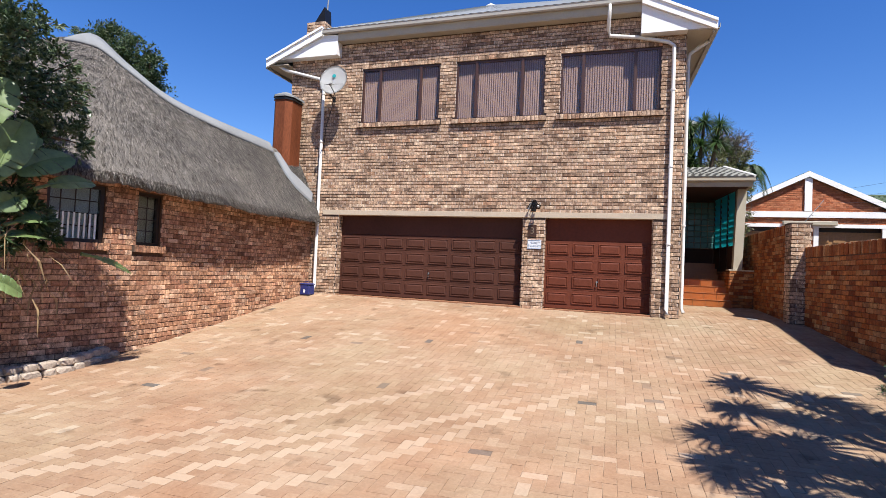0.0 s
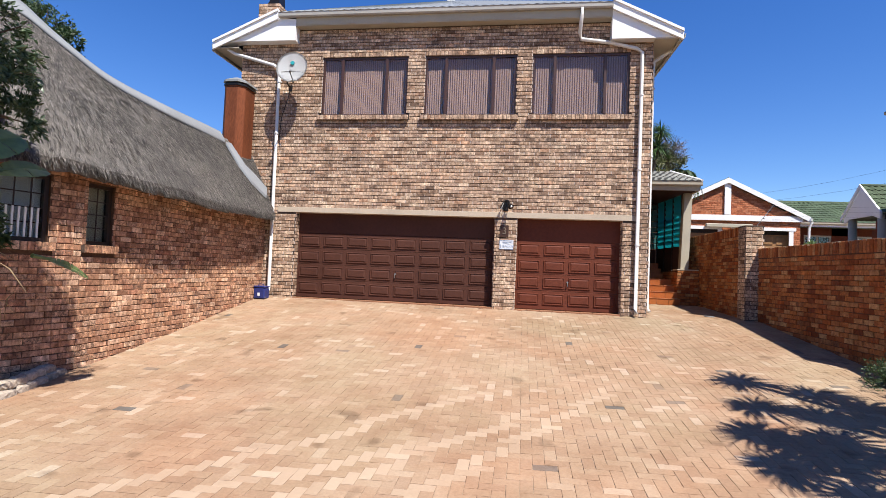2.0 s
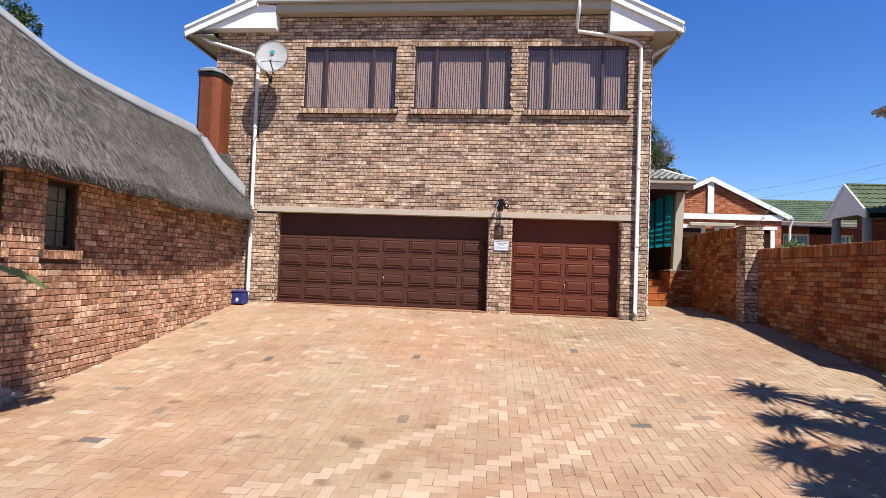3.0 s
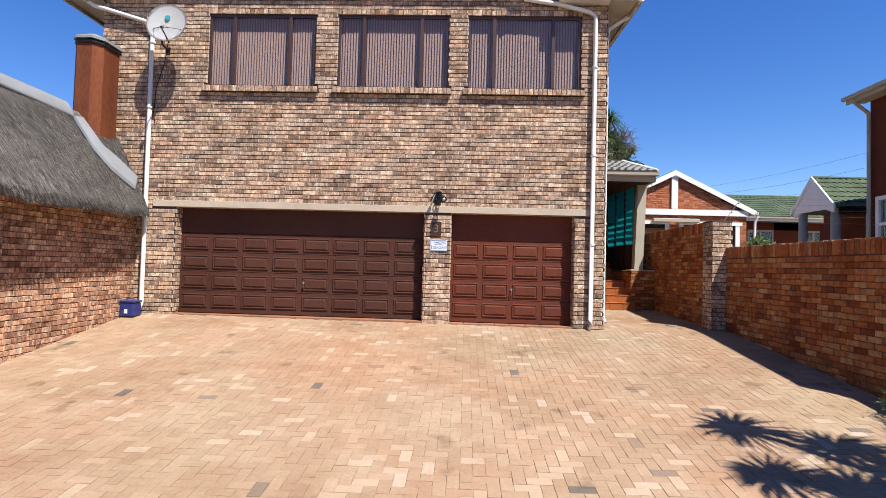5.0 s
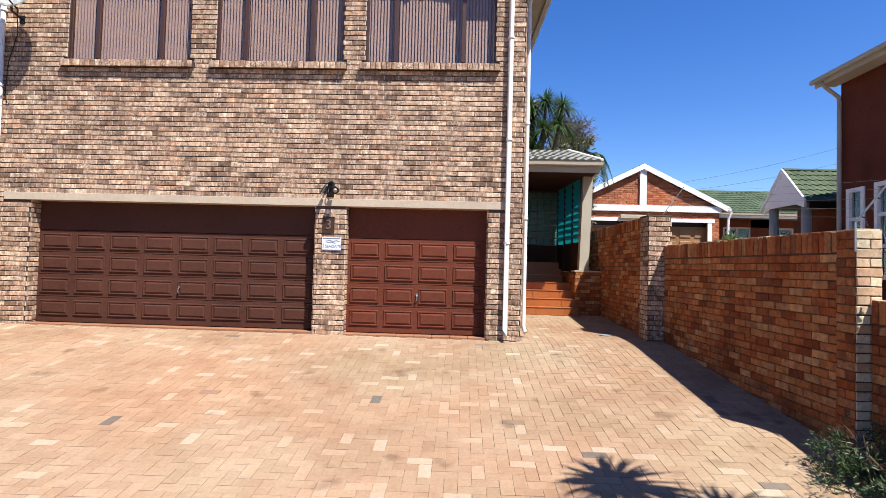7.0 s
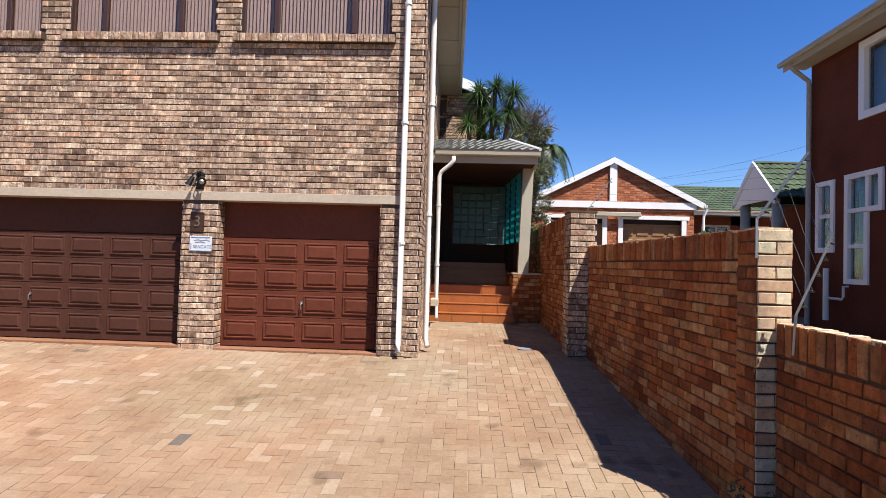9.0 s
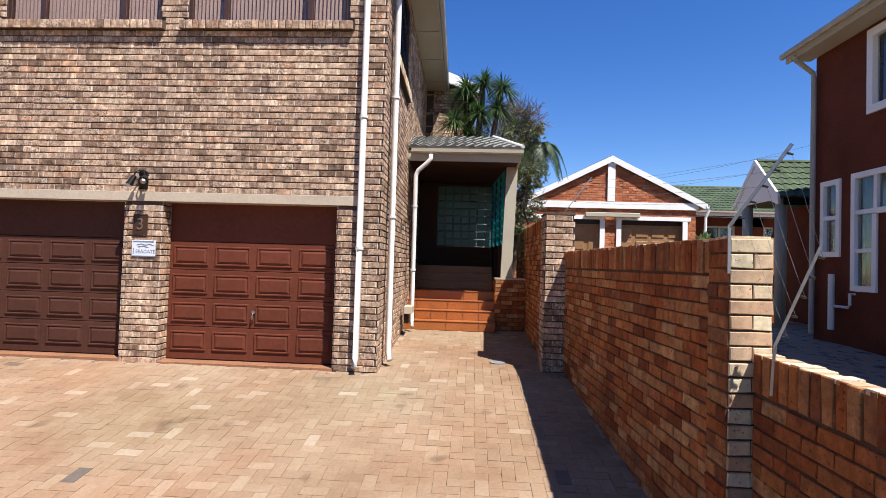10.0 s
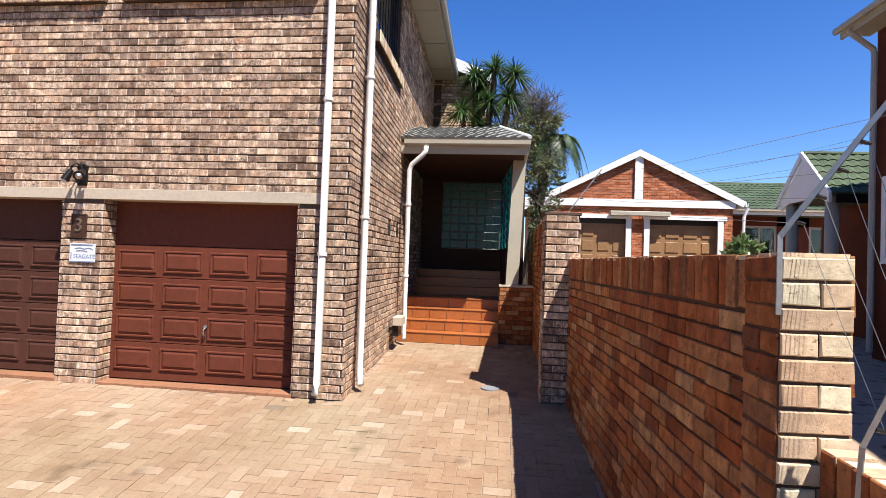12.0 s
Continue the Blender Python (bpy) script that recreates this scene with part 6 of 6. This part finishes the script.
def limbs(bm, start, blobs, r0, seed, twigs=3):
    r = random.Random(seed)
    for c, rad, sq in blobs:
        c = Vector(c)
        s = Vector(start)
        mid = s.lerp(c, 0.5) + Vector((r.uniform(-0.2, 0.2), r.uniform(-0.2, 0.2), r.uniform(0.1, 0.4)))
        tube(bm, [s, mid, c], r0, 7, taper=r0 * 0.35)
        for i in range(twigs):
            e = c + Vector((r.gauss(0, 1), r.gauss(0, 1), abs(r.gauss(0, 1)))).normalized() * rad * 0.9
            tube(bm, [mid.lerp(c, 0.6), mid.lerp(e, 0.75), e], r0 * 0.35, 5, taper=r0 * 0.1)


def blade_head(bm, c, count, length, width, seed, up=0.25, droop=0.55):
    r = random.Random(seed)
    c = Vector(c)
    for i in range(count):
        a = r.uniform(0, 2 * math.pi)
        e = math.asin(r.uniform(-0.55 + up, 1.0))
        d = Vector((math.cos(a) * math.cos(e), math.sin(a) * math.cos(e), math.sin(e)))
        L = length * r.uniform(0.75, 1.1)
        s = d.cross(Vector((0, 0, 1)))
        s = s.normalized() if s.length > 0.05 else Vector((1, 0, 0))
        prev = None
        for k in range(5):
            t = k / 4
            p = c + d * L * t + Vector((0, 0, -droop * L * t * t * (0.4 + 0.6 * math.cos(e))))
            w = width * (0.7 + 0.6 * math.sin(math.pi * min(1, t * 1.1))) * (1 - t) ** 0.5 * 0.5 + 0.0015
            row = (bm.verts.new(p - s * w), bm.verts.new(p + s * w))
            if prev:
                bm.faces.new((prev[0], prev[1], row[1], row[0]))
            prev = row
    return bm


def spiky_tree(name, base, heads, label, length, count, seed, width=0.035):
    t = empty(name, base, label, "tree")
    bm = bmesh.new()
    b = Vector(base)
    fork = b + Vector((0, 0, 1.6))
    for h in heads:
        h = Vector(h)
        tube(bm, [b, fork.lerp(h, 0.12), fork.lerp(h, 0.6) + Vector((0, 0, -0.15)), h], 0.11, 8, taper=0.045)
    part("trunk", bm, bark, t)
    for i, h in enumerate(heads):
        part("leaf_head", blade_head(bmesh.new(), h, count, length, width, seed + i), leaf_blade, t)
    return settle(t)


def paddle_leaf(name, base, tip, width, parent, seed, splits=4, mat=None, roll=0.9):
    """A strelitzia leaf: a long torn blade on a stalk, folded along its rib."""
    r = random.Random(seed)
    b, e = Vector(base), Vector(tip)
    d = (e - b)
    L = d.length
    d.normalize()
    s = d.cross(Vector((0, 0, 1))).normalized()
    n = s.cross(d)
    s, n = s * math.cos(roll) - n * math.sin(roll), n * math.cos(roll) + s * math.sin(roll)
    bm = bmesh.new()
    st = 0.22
    ks = 22
    for side in (-1, 1):
        prev = None
        for k in range(ks + 1):
            t = k / ks
            p = b + d * L * (st + (1 - st) * t) + Vector((0, 0, -0.18 * L * t * t))
            w = width * 0.5 * math.sin(math.pi * (0.06 + 0.90 * t)) ** 0.6
            gap = r.random() < splits / ks
            o = p + s * side * w * r.uniform(0.94, 1.03) + n * w * 0.35 - Vector((0, 0, 0.25 * w))
            row = (bm.verts.new(p), bm.verts.new(p + (o - p) * 0.5 + n * w * 0.08), bm.verts.new(o))
            if prev:
                bm.faces.new((prev[0], prev[1], row[1], row[0]))
                bm.faces.new((prev[1], prev[2], row[2], row[1]))
            if gap:
                sh = d * L * 0.015
                prev = (row[0], bm.verts.new(row[1].co + sh * 0.6), bm.verts.new(row[2].co + sh * 1.6 - n * 0.02))
            else:
                prev = row
    part("blade", bm, mat or leaf_big, parent, smooth=True)
    part("stalk", tubes([[b, b + d * L * st, b + d * L * (st + 0.4 * (1 - st)) + Vector((0, 0, -0.18 * L * 0.16 - 0.01))]], 0.028, 7, taper=0.01), leaf_big, parent)


# large broad-leaved plant by the thatched wall
sp = empty("strelitzia", (-7.0, 5.1, zg(-7, 5.1)), "giant strelitzia with broad torn green leaves by the brick wall", "plant")
b0 = Vector((-6.95, 5.0, 2.3))
part("stem", tubes([[(-7.15, 4.7, 0), (-7.0, 4.75, 1.2), (-6.75, 4.6, 2.3)], [(-7.1, 4.2, 0), (-6.9, 4.25, 1.2), (-6.65, 4.25, 2.4)]], 0.11, 9, taper=0.07), bark, sp)
for k, (p, q, w, ro) in enumerate([((-6.45, 4.31, 2.38), (-6.45, 4.67, 3.58), 0.46, 1.1), ((-6.45, 4.40, 2.55), (-6.45, 5.28, 3.23), 0.42, 0.9), ((-6.5, 4.49, 2.85), (-6.5, 4.9, 3.3), 0.25, 0.9),
                                   ((-6.45, 4.84, 2.53), (-6.45, 5.63, 2.88), 0.24, 0.9), ((-6.5, 4.36, 2.16), (-6.5, 4.75, 2.54), 0.29, 1.2), ((-6.6, 4.61, 2.05), (-6.55, 5.25, 2.31), 0.24, 0.5),
                                   ((-6.6, 4.49, 1.9), (-6.6, 5.15, 2.05), 0.26, 0.4), ((-6.5, 5.55, 1.74), (-6.45, 6.31, 1.62), 0.11, 1.1), ((-6.45, 4.30, 1.46), (-6.45, 4.78, 1.31), 0.25, 1.1),
                                   ((-6.45, 4.1, 2.9), (-6.45, 4.47, 4.0), 0.43, 1.0), ((-6.9, 4.4, 2.1), (-6.85, 5.35, 2.5), 0.3, 0.6)]):
    paddle_leaf("leaf", p, q, w, sp, k, roll=ro)
rr = random.Random(8)
part("stem", tubes([[(-6.9, 3.3, 0), (-6.4, 3.4, 2.4), (-5.6, 3.7, 4.6)]], 0.13, 9, taper=0.08), bark, sp)
for k, (q, w) in enumerate([((-4.9, 4.6, 6.1), 0.5), ((-5.3, 4.9, 5.9), 0.5), ((-4.6, 4.1, 6.6), 0.5), ((-5.6, 4.6, 6.3), 0.5), ((-5.0, 3.6, 6.8), 0.55), ((-5.5, 3.9, 6.6), 0.55), ((-4.5, 4.5, 5.9), 0.4), ((-5.9, 4.3, 6.0), 0.5)]):
    paddle_leaf("leaf", (-5.6, 3.7, 4.7), q, w, sp, 20 + k, 6, roll=0.3)
bm = bmesh.new()
for i in range(90):
    p = Vector((-6.8 + rr.gauss(0, 0.15), 4.85 + rr.gauss(0, 0.3), rr.uniform(1.2, 2.3)))
    q = p + Vector((rr.gauss(0, 0.18), rr.gauss(0, 0.25), -rr.uniform(0.2, 0.7)))
    s = Vector((rr.gauss(0, 1), rr.gauss(0, 1), 0)).normalized() * rr.uniform(0.005, 0.018)
    m_ = p.lerp(q, 0.5) + Vector((rr.gauss(0, 0.05), rr.gauss(0, 0.05), 0.05))
    vs = [bm.verts.new(x) for x in (p, m_ - s, q, m_ + s)]
    bm.faces.new(vs)
part("dead_leaves", bm, leaf_dry, sp, "hanging brown dead leaves")
# dark leaf mass added to stand for the shadow beneath the big leaves
leaf_mass("clump_shade_leaves", [((-6.8, 4.7, 2.45), 0.30, 1.0), ((-6.75, 4.95, 2.2), 0.26, 1.0), ((-6.75, 5.2, 1.95), 0.2, 0.8), ((-6.8, 4.55, 1.9), 0.32, 0.8), ((-6.8, 4.5, 2.8), 0.25, 0.8), ((-7.3, 4.2, 0.7), 0.3, 0.9)], 4200, 0.11, leaf_dark, sp, 77, aspect=0.3, label="dark leaves added for the shadow low in the clump")
settle(sp)

LT_B = [((-5.05, 4.1, 6.1), 0.6, 0.8), ((-5.6, 3.9, 6.5), 0.5, 0.8), ((-7.15, 5.1, 4.80), 0.36, 0.9), ((-7.0, 4.7, 4.35), 0.5, 0.9), ((-6.95, 5.28, 4.2), 0.40, 0.9), ((-6.9, 5.35, 3.75), 0.38, 0.9), ((-6.8, 5.45, 3.3), 0.30, 0.9), ((-6.9, 4.75, 3.6), 0.5, 0.9), ((-7.2, 4.4, 4.85), 0.5, 0.8), ((-7.0, 4.2, 4.0), 0.6, 0.9), ((-6.9, 4.85, 3.05), 0.38, 0.8)]
lt = empty("leafy_tree", (-7.3, 4.2, 0), "dense dark green small-leaved tree over the thatch", "tree")
bm = bmesh.new()
tube(bm, [(-7.3, 4.0, -0.1), (-7.3, 4.1, 1.8), (-7.1, 4.5, 3.2)], 0.09, 10, taper=0.05)
limbs(bm, (-7.1, 4.5, 3.2), LT_B, 0.05, 4)
part("trunk", bm, bark, lt)
leaf_mass("crown", LT_B, 17000, 0.088, leaf_mid, lt, 3)
settle(lt)

BT_B = [((-17.4, 14, 9.35), 0.6, 0.8), ((-16.6, 14, 9.15), 0.7, 0.8), ((-15.35, 14, 8.65), 0.55, 0.9), ((-14.72, 14, 8.15), 0.42, 0.9), ((-14.9, 14, 7.6), 0.55, 0.9), ((-16.0, 14.1, 8.2), 0.9, 0.8), ((-15.5, 14.2, 7.2), 1.0, 0.9), ((-17.2, 14.2, 8.2), 1.1, 0.9)]
bt = empty("pine_tree", (-16.2, 14.6, 0), "dark green tree with a ragged crown behind the thatched roof", "tree")
bm = bmesh.new()
tube(bm, [(-16.2, 14.6, 0), (-16.1, 14.5, 3.5), (-16, 14.4, 6.0)], 0.22, 10, taper=0.12)
limbs(bm, (-16, 14.4, 5.9), BT_B, 0.09, 5)
part("trunk", bm, bark, bt)
leaf_mass("crown", BT_B, 22000, 0.12, leaf_dark, bt, 6)
settle(bt)

spiky_tree("dragon_tree", (2.9, 19.5, 1.0), [(3.22, 19.4, 7.0), (2.76, 19.4, 6.85), (3.70, 19.4, 6.85), (3.12, 19.2, 6.15), (2.5, 19.2, 5.95), (3.58, 19.3, 6.3), (2.9, 19.3, 5.6), (2.85, 19.5, 6.5)], "tall dragon tree with spiky green leaf heads behind the porch", 0.62, 170, 21, 0.030)

CT_B = [((3.7, 20.9, 5.7), 0.85, 0.9), ((3.2, 20.9, 5.4), 0.7, 0.9), ((4.3, 20.9, 5.2), 0.75, 0.9), ((4.45, 21.0, 6.1), 0.55, 0.8), ((3.9, 21.0, 6.6), 0.6, 0.8), ((4.4, 20.9, 6.5), 0.5, 0.8), ((4.5, 21.0, 4.7), 0.5, 0.9), ((4.5, 20.8, 4.1), 0.42, 0.9), ((4.6, 20.8, 3.5), 0.4, 0.9)]
ct = empty("scrubby_tree", (4.3, 20.9, 1.0), "half-bare olive-green tree with thin pale twigs", "tree")
bm = bmesh.new()
tube(bm, [(3.5, 20.9, 1.0), (3.5, 20.85, 3), (3.6, 20.8, 4.6)], 0.14, 9, taper=0.09)
limbs(bm, (3.6, 20.8, 4.5), CT_B, 0.05, 9, 6)
part("trunk", bm, bark, ct)
bm = bmesh.new()
rr = random.Random(17)
for i in range(520):
    c, rad, sq = rr.choice(CT_B[3:6] * 2 + CT_B)
    c = Vector(c)
    s = c + Vector((rr.gauss(0, 0.2), rr.gauss(0, 0.2), rr.gauss(0, 0.2)))
    e = c + Vector((rr.gauss(0.15, 0.8), rr.gauss(0, 0.6), abs(rr.gauss(0.5, 0.5)))).normalized() * rad * rr.uniform(1.0, 1.7)
    m_ = s.lerp(e, 0.5) + Vector((rr.gauss(0, 0.08), rr.gauss(0, 0.08), rr.gauss(0, 0.08)))
    tube(bm, [s, m_, e], 0.010, 4, taper=0.003)
tagged(part("brushwood", bm, twig_mat, ct, "fine pale leafless twigs"), kind="stuff")
leaf_mass("crown", [b for b in CT_B if b[0][2] < 6.2], 9500, 0.10, leaf_olive, ct, 19)
leaf_mass("sparse_leaves", [b for b in CT_B if b[0][2] > 6.0], 700, 0.07, leaf_olive, ct, 23)
settle(ct)

pm = empty("palm", (4.0, 21.4, 1.0), "dark green palm fronds hanging behind the porch", "palm")
part("trunk", tubes([[(4.0, 21.4, 1.0), (4.7, 21.3, 5.55)]], 0.13, 9), bark, pm)
rr = random.Random(31)
for i in range(17):
    a = 2 * math.pi * i / 17 + 0.2
    bm = bmesh.new()
    L = 1.5 + 0.25 * math.sin(i * 2.4)
    pts = []
    for k in range(14):
        t = k / 13
        pts.append(Vector((4.75 + math.cos(a) * L * (t ** 0.8) * 0.6, 21.3 + math.sin(a) * L * (t ** 0.8) * 0.5, 5.55 + 0.75 * math.sin(t * 2.1) - 1.35 * t * t)))
    tube(bm, pts[::2] + [pts[-1]], 0.018, 5, taper=0.005)
    for k in range(1, 14):
        d = (pts[k] - pts[k - 1]).normalized()
        for s in (-1, 1):
            for h in (0.0, 0.33, 0.66):
                p = pts[k - 1].lerp(pts[k], h)
                o = d.cross(Vector((0, 0, 1))).normalized() * s
                e = p + (o * 0.7 + d * 0.5 + Vector((0, 0, -0.35))) * 0.42 * math.sin(math.pi * (0.15 + 0.8 * k / 14))
                w = d * 0.03
                bm.faces.new([bm.verts.new(q) for q in (p - w, p + w, e)])
    part("frond", bm, leaf_dark, pm)
settle(pm)

nf = empty("norfolk_pine", (9.2, 60, 0), "far-off norfolk pine with tiered branches", "tree")
bm = bmesh.new()
tube(bm, [(7.4, 45, 0), (7.4, 45, 8.8)], 0.12, 6, taper=0.03)
part("trunk", bm, bark, nf)
LB = []
bm = bmesh.new()
rr = random.Random(2)
for k in range(6):
    z = 6.4 + k * 0.42
    for i in range(9):
        a = rr.uniform(0, 6.28)
        R = 1.25 - k * 0.17
        e = Vector((7.4 + math.cos(a) * R, 45 + math.sin(a) * R, z + 0.12))
        s = Vector((-math.sin(a), math.cos(a), 0)) * 0.12
        c = Vector((7.4, 45, z))
        bm.faces.new([bm.verts.new(q) for q in (c - s * 0.3, c + s * 0.3, e + s * 0.4, e, e - s * 0.4)])
        bm.faces.new([bm.verts.new(q) for q in (c + Vector((0, 0, 0.05)), c - Vector((0, 0, 0.05)), e - Vector((0, 0, 0.1)), e + Vector((0, 0, 0.1)))])
part("crown", bm, leaf_dark, nf)
nf.location = (7.4, 45, 0)
settle(nf)

bs = empty("trailing_shrub", (4.2, 8.3, zg(4.2, 8.3)), "low trailing grey-green shrub at the foot of the boundary wall", "shrub")
BB = [((4.25, 8.5, 0.62), 0.32, 0.7), ((4.1, 8.1, 0.55), 0.36, 0.7), ((4.3, 7.7, 0.65), 0.36, 0.8), ((3.98, 7.75, 0.50), 0.25, 0.6), ((4.3, 7.2, 0.55), 0.35, 0.8), ((4.05, 8.55, 0.55), 0.2, 0.6)]
bm = bmesh.new()
limbs(bm, (4.35, 8.0, zg(4.35, 8.0)), BB, 0.014, 3, 6)
part("stems", bm, bark, bs)
leaf_mass("leaves", BB, 5200, 0.05, leaf_dark, bs, 13, aspect=0.3)
settle(bs)

gbush = empty("garden_bush", (10.2, 24, 1.2), "small broad-leaved bush in front of the far garage", "shrub")
BB = [((10.6, 23.4, 3.1), 0.35, 0.7), ((10.3, 23.4, 2.9), 0.3, 0.8)]
bm = bmesh.new()
limbs(bm, (10.4, 23.4, 1.1), BB, 0.03, 3, 3)
part("stems", bm, bark, gbush)
leaf_mass("leaves", BB, 260, 0.3, leaf_big, gbush, 5, aspect=0.5)
settle(gbush)
bb = empty("banana_plant", (3.6, 20.2, 1.0), "broad grey-green leaves behind the brick wall", "plant")
for k in range(5):
    paddle_leaf("leaf", (4.9, 19.6, 1.5), (4.35 + 0.2 * k, 19.4 + 0.1 * k, 3.7 - 0.12 * k), 0.4, bb, 40 + k)
settle(bb)

# dragon tree behind the low wall, known by its shadow on the paving
HB = [(1.65, 6.15, 4.1), (2.15, 8.2, 4.6), (2.0, 7.1, 4.4), (2.9, 7.75, 4.5), (1.6, 5.3, 3.9), (2.1, 5.6, 3.6), (3.0, 6.8, 4.3), (2.4, 6.1, 3.4), (2.0, 4.8, 3.3), (2.9, 5.6, 3.6), (3.3, 7.3, 4.2), (2.7, 5.0, 3.2), (1.9, 5.9, 4.0), (2.6, 6.9, 4.4)]
heads = [(x + 0.40 * h, y - 0.40 * h, h + 0.3) for x, y, h in HB]
spiky_tree("dragon_tree", (5.3, 4.4, 0.3), heads, "many-headed spiky dragon tree beyond the low boundary wall", 0.62, 110, 51, 0.042)

# hedge and walls behind the walker, beyond the yard
tagged(part("wall_street", boxes((-14, 9, -9.2, -9.0, -0.6, 2.0)), mortar_dark), label="plain street wall closing the yard", kind="structure")

# ---- bricks as parts, then paving ----
for k in masons:
    k.done()
    k.singles()

rng = random.Random(77)
CELL, GAP = 0.1115, 0.0018
PV, PF, shapes, singles, tones = [], [], {}, [], []
STREAKS = [((-4.19, 3.91), (-1.0, 7.5)), ((-2.95, 3.79), (-0.2, 7.2)), ((-2.08, 3.83), (0.6, 8.0)), ((-3.96, 3.62), (-1.4, 5.8))]


def streak(x, y):
    t = 0.0
    for (ax, ay), (bx, by) in STREAKS:
        L = math.hypot(bx - ax, by - ay)
        ux, uy = (bx - ax) / L, (by - ay) / L
        s, q = (x - ax) * ux + (y - ay) * uy, abs((x - ax) * uy - (y - ay) * ux)
        if -1.5 < s < L and q < 0.085:
            t = max(t, 0.55 * min(1, (L - s) / 1.2))
    return t
paving = tagged(new("pavement"), "driveway of peach and tan clay pavers in herringbone bond", kind="structure")


def paved(x, y):
    if y > FY - 0.035 and x < XR + 0.02:
        return False
    if y > SY or y < -2.0 or x > 4.66:
        return False
    if x > right_wall_x(y) + 0.0 and y > 8.9:
        return False
    return x > left_wall_x(y) + 0.02


for j in range(-18, 144):
    for i in range(-80, 43):
        d = (i - j) % 4
        if d not in (0, 3):
            continue
        x0, y0 = i * CELL, j * CELL
        x1, y1 = (x0 + 2 * CELL, y0 + CELL) if d == 0 else (x0 + CELL, y0 + 2 * CELL)
        cx, cy = (x0 + x1) / 2, (y0 + y1) / 2
        if not (paved(cx, cy)):
            continue
        dz = rng.uniform(-0.002, 0.002)
        g = GAP + rng.uniform(-0.0008, 0.0012)
        corners = [(x0 + g, y0 + g), (x1 - g, y0 + g), (x1 - g, y1 - g), (x0 + g, y1 - g)]
        ch = 0.003
        inner = [(x0 + g + ch, y0 + g + ch), (x1 - g - ch, y0 + g + ch), (x1 - g - ch, y1 - g - ch), (x0 + g + ch, y1 - g - ch)]
        if 2.0 < cx < 3.6 and 10.3 < cy < 12.4 and len(singles) < 300:
            if d not in shapes:
                hx, hy = (x1 - x0) / 2 - 0.003, (y1 - y0) / 2 - 0.003
                c4 = [(-hx, -hy), (hx, -hy), (hx, hy), (-hx, hy)]
                me = bpy.data.meshes.new("paver")
                me.from_pydata([(a, b, -0.014) for a, b in c4] + [(a, b, -0.002) for a, b in c4] + [(a * (1 - ch / hx), b * (1 - ch / hy), 0) for a, b in c4], [],
                               [(0, 1, 5, 4), (1, 2, 6, 5), (2, 3, 7, 6), (3, 0, 4, 7), (4, 5, 9, 8), (5, 6, 10, 9), (6, 7, 11, 10), (7, 4, 8, 11), (8, 9, 10, 11)])
                me.materials.append(paver_mat[True])
                shapes[d] = me
            e = 0.05
            sx, sy = (zg(cx + e, cy) - zg(cx - e, cy)) / (2 * e), (zg(cx, cy + e) - zg(cx, cy - e)) / (2 * e)
            singles.append((shapes[d], cx, cy, zg(cx, cy) + dz, sx, sy))
            continue
        tones.append(min(1, streak(cx, cy) * rng.uniform(0.6, 1.2)))
        k = len(PV)
        PV += [(a, b, zg(a, b) - 0.010) for a, b in corners] + [(a, b, zg(a, b) - 0.002 + dz) for a, b in corners] + [(a, b, zg(a, b) + dz) for a, b in inner]
        PF += [(k, k + 1, k + 5, k + 4), (k + 1, k + 2, k + 6, k + 5), (k + 2, k + 3, k + 7, k + 6), (k + 3, k, k + 4, k + 7), (k + 4, k + 5, k + 9, k + 8), (k + 5, k + 6, k + 10, k + 9), (k + 6, k + 7, k + 11, k + 10), (k + 7, k + 4, k + 8, k + 11), (k + 8, k + 9, k + 10, k + 11)]
me = bpy.data.meshes.new("pavers")
me.from_pydata(PV, [], PF)
layer = me.attributes.new("tone", "FLOAT", "FACE")
layer.data.foreach_set("value", np.repeat(tones, 9).astype(np.float32))
tagged(link_mesh("pavers", me, paver_mat[False], paving), label="peach and tan clay pavers", kind="stuff")
for me, x, y, z, sx, sy in singles:
    p = new("paver", me)
    p.parent = paving
    p.matrix_basis = Matrix(((1, 0, -sx, x), (0, 1, -sy, y), (sx, sy, 1, z), (0, 0, 0, 1)))
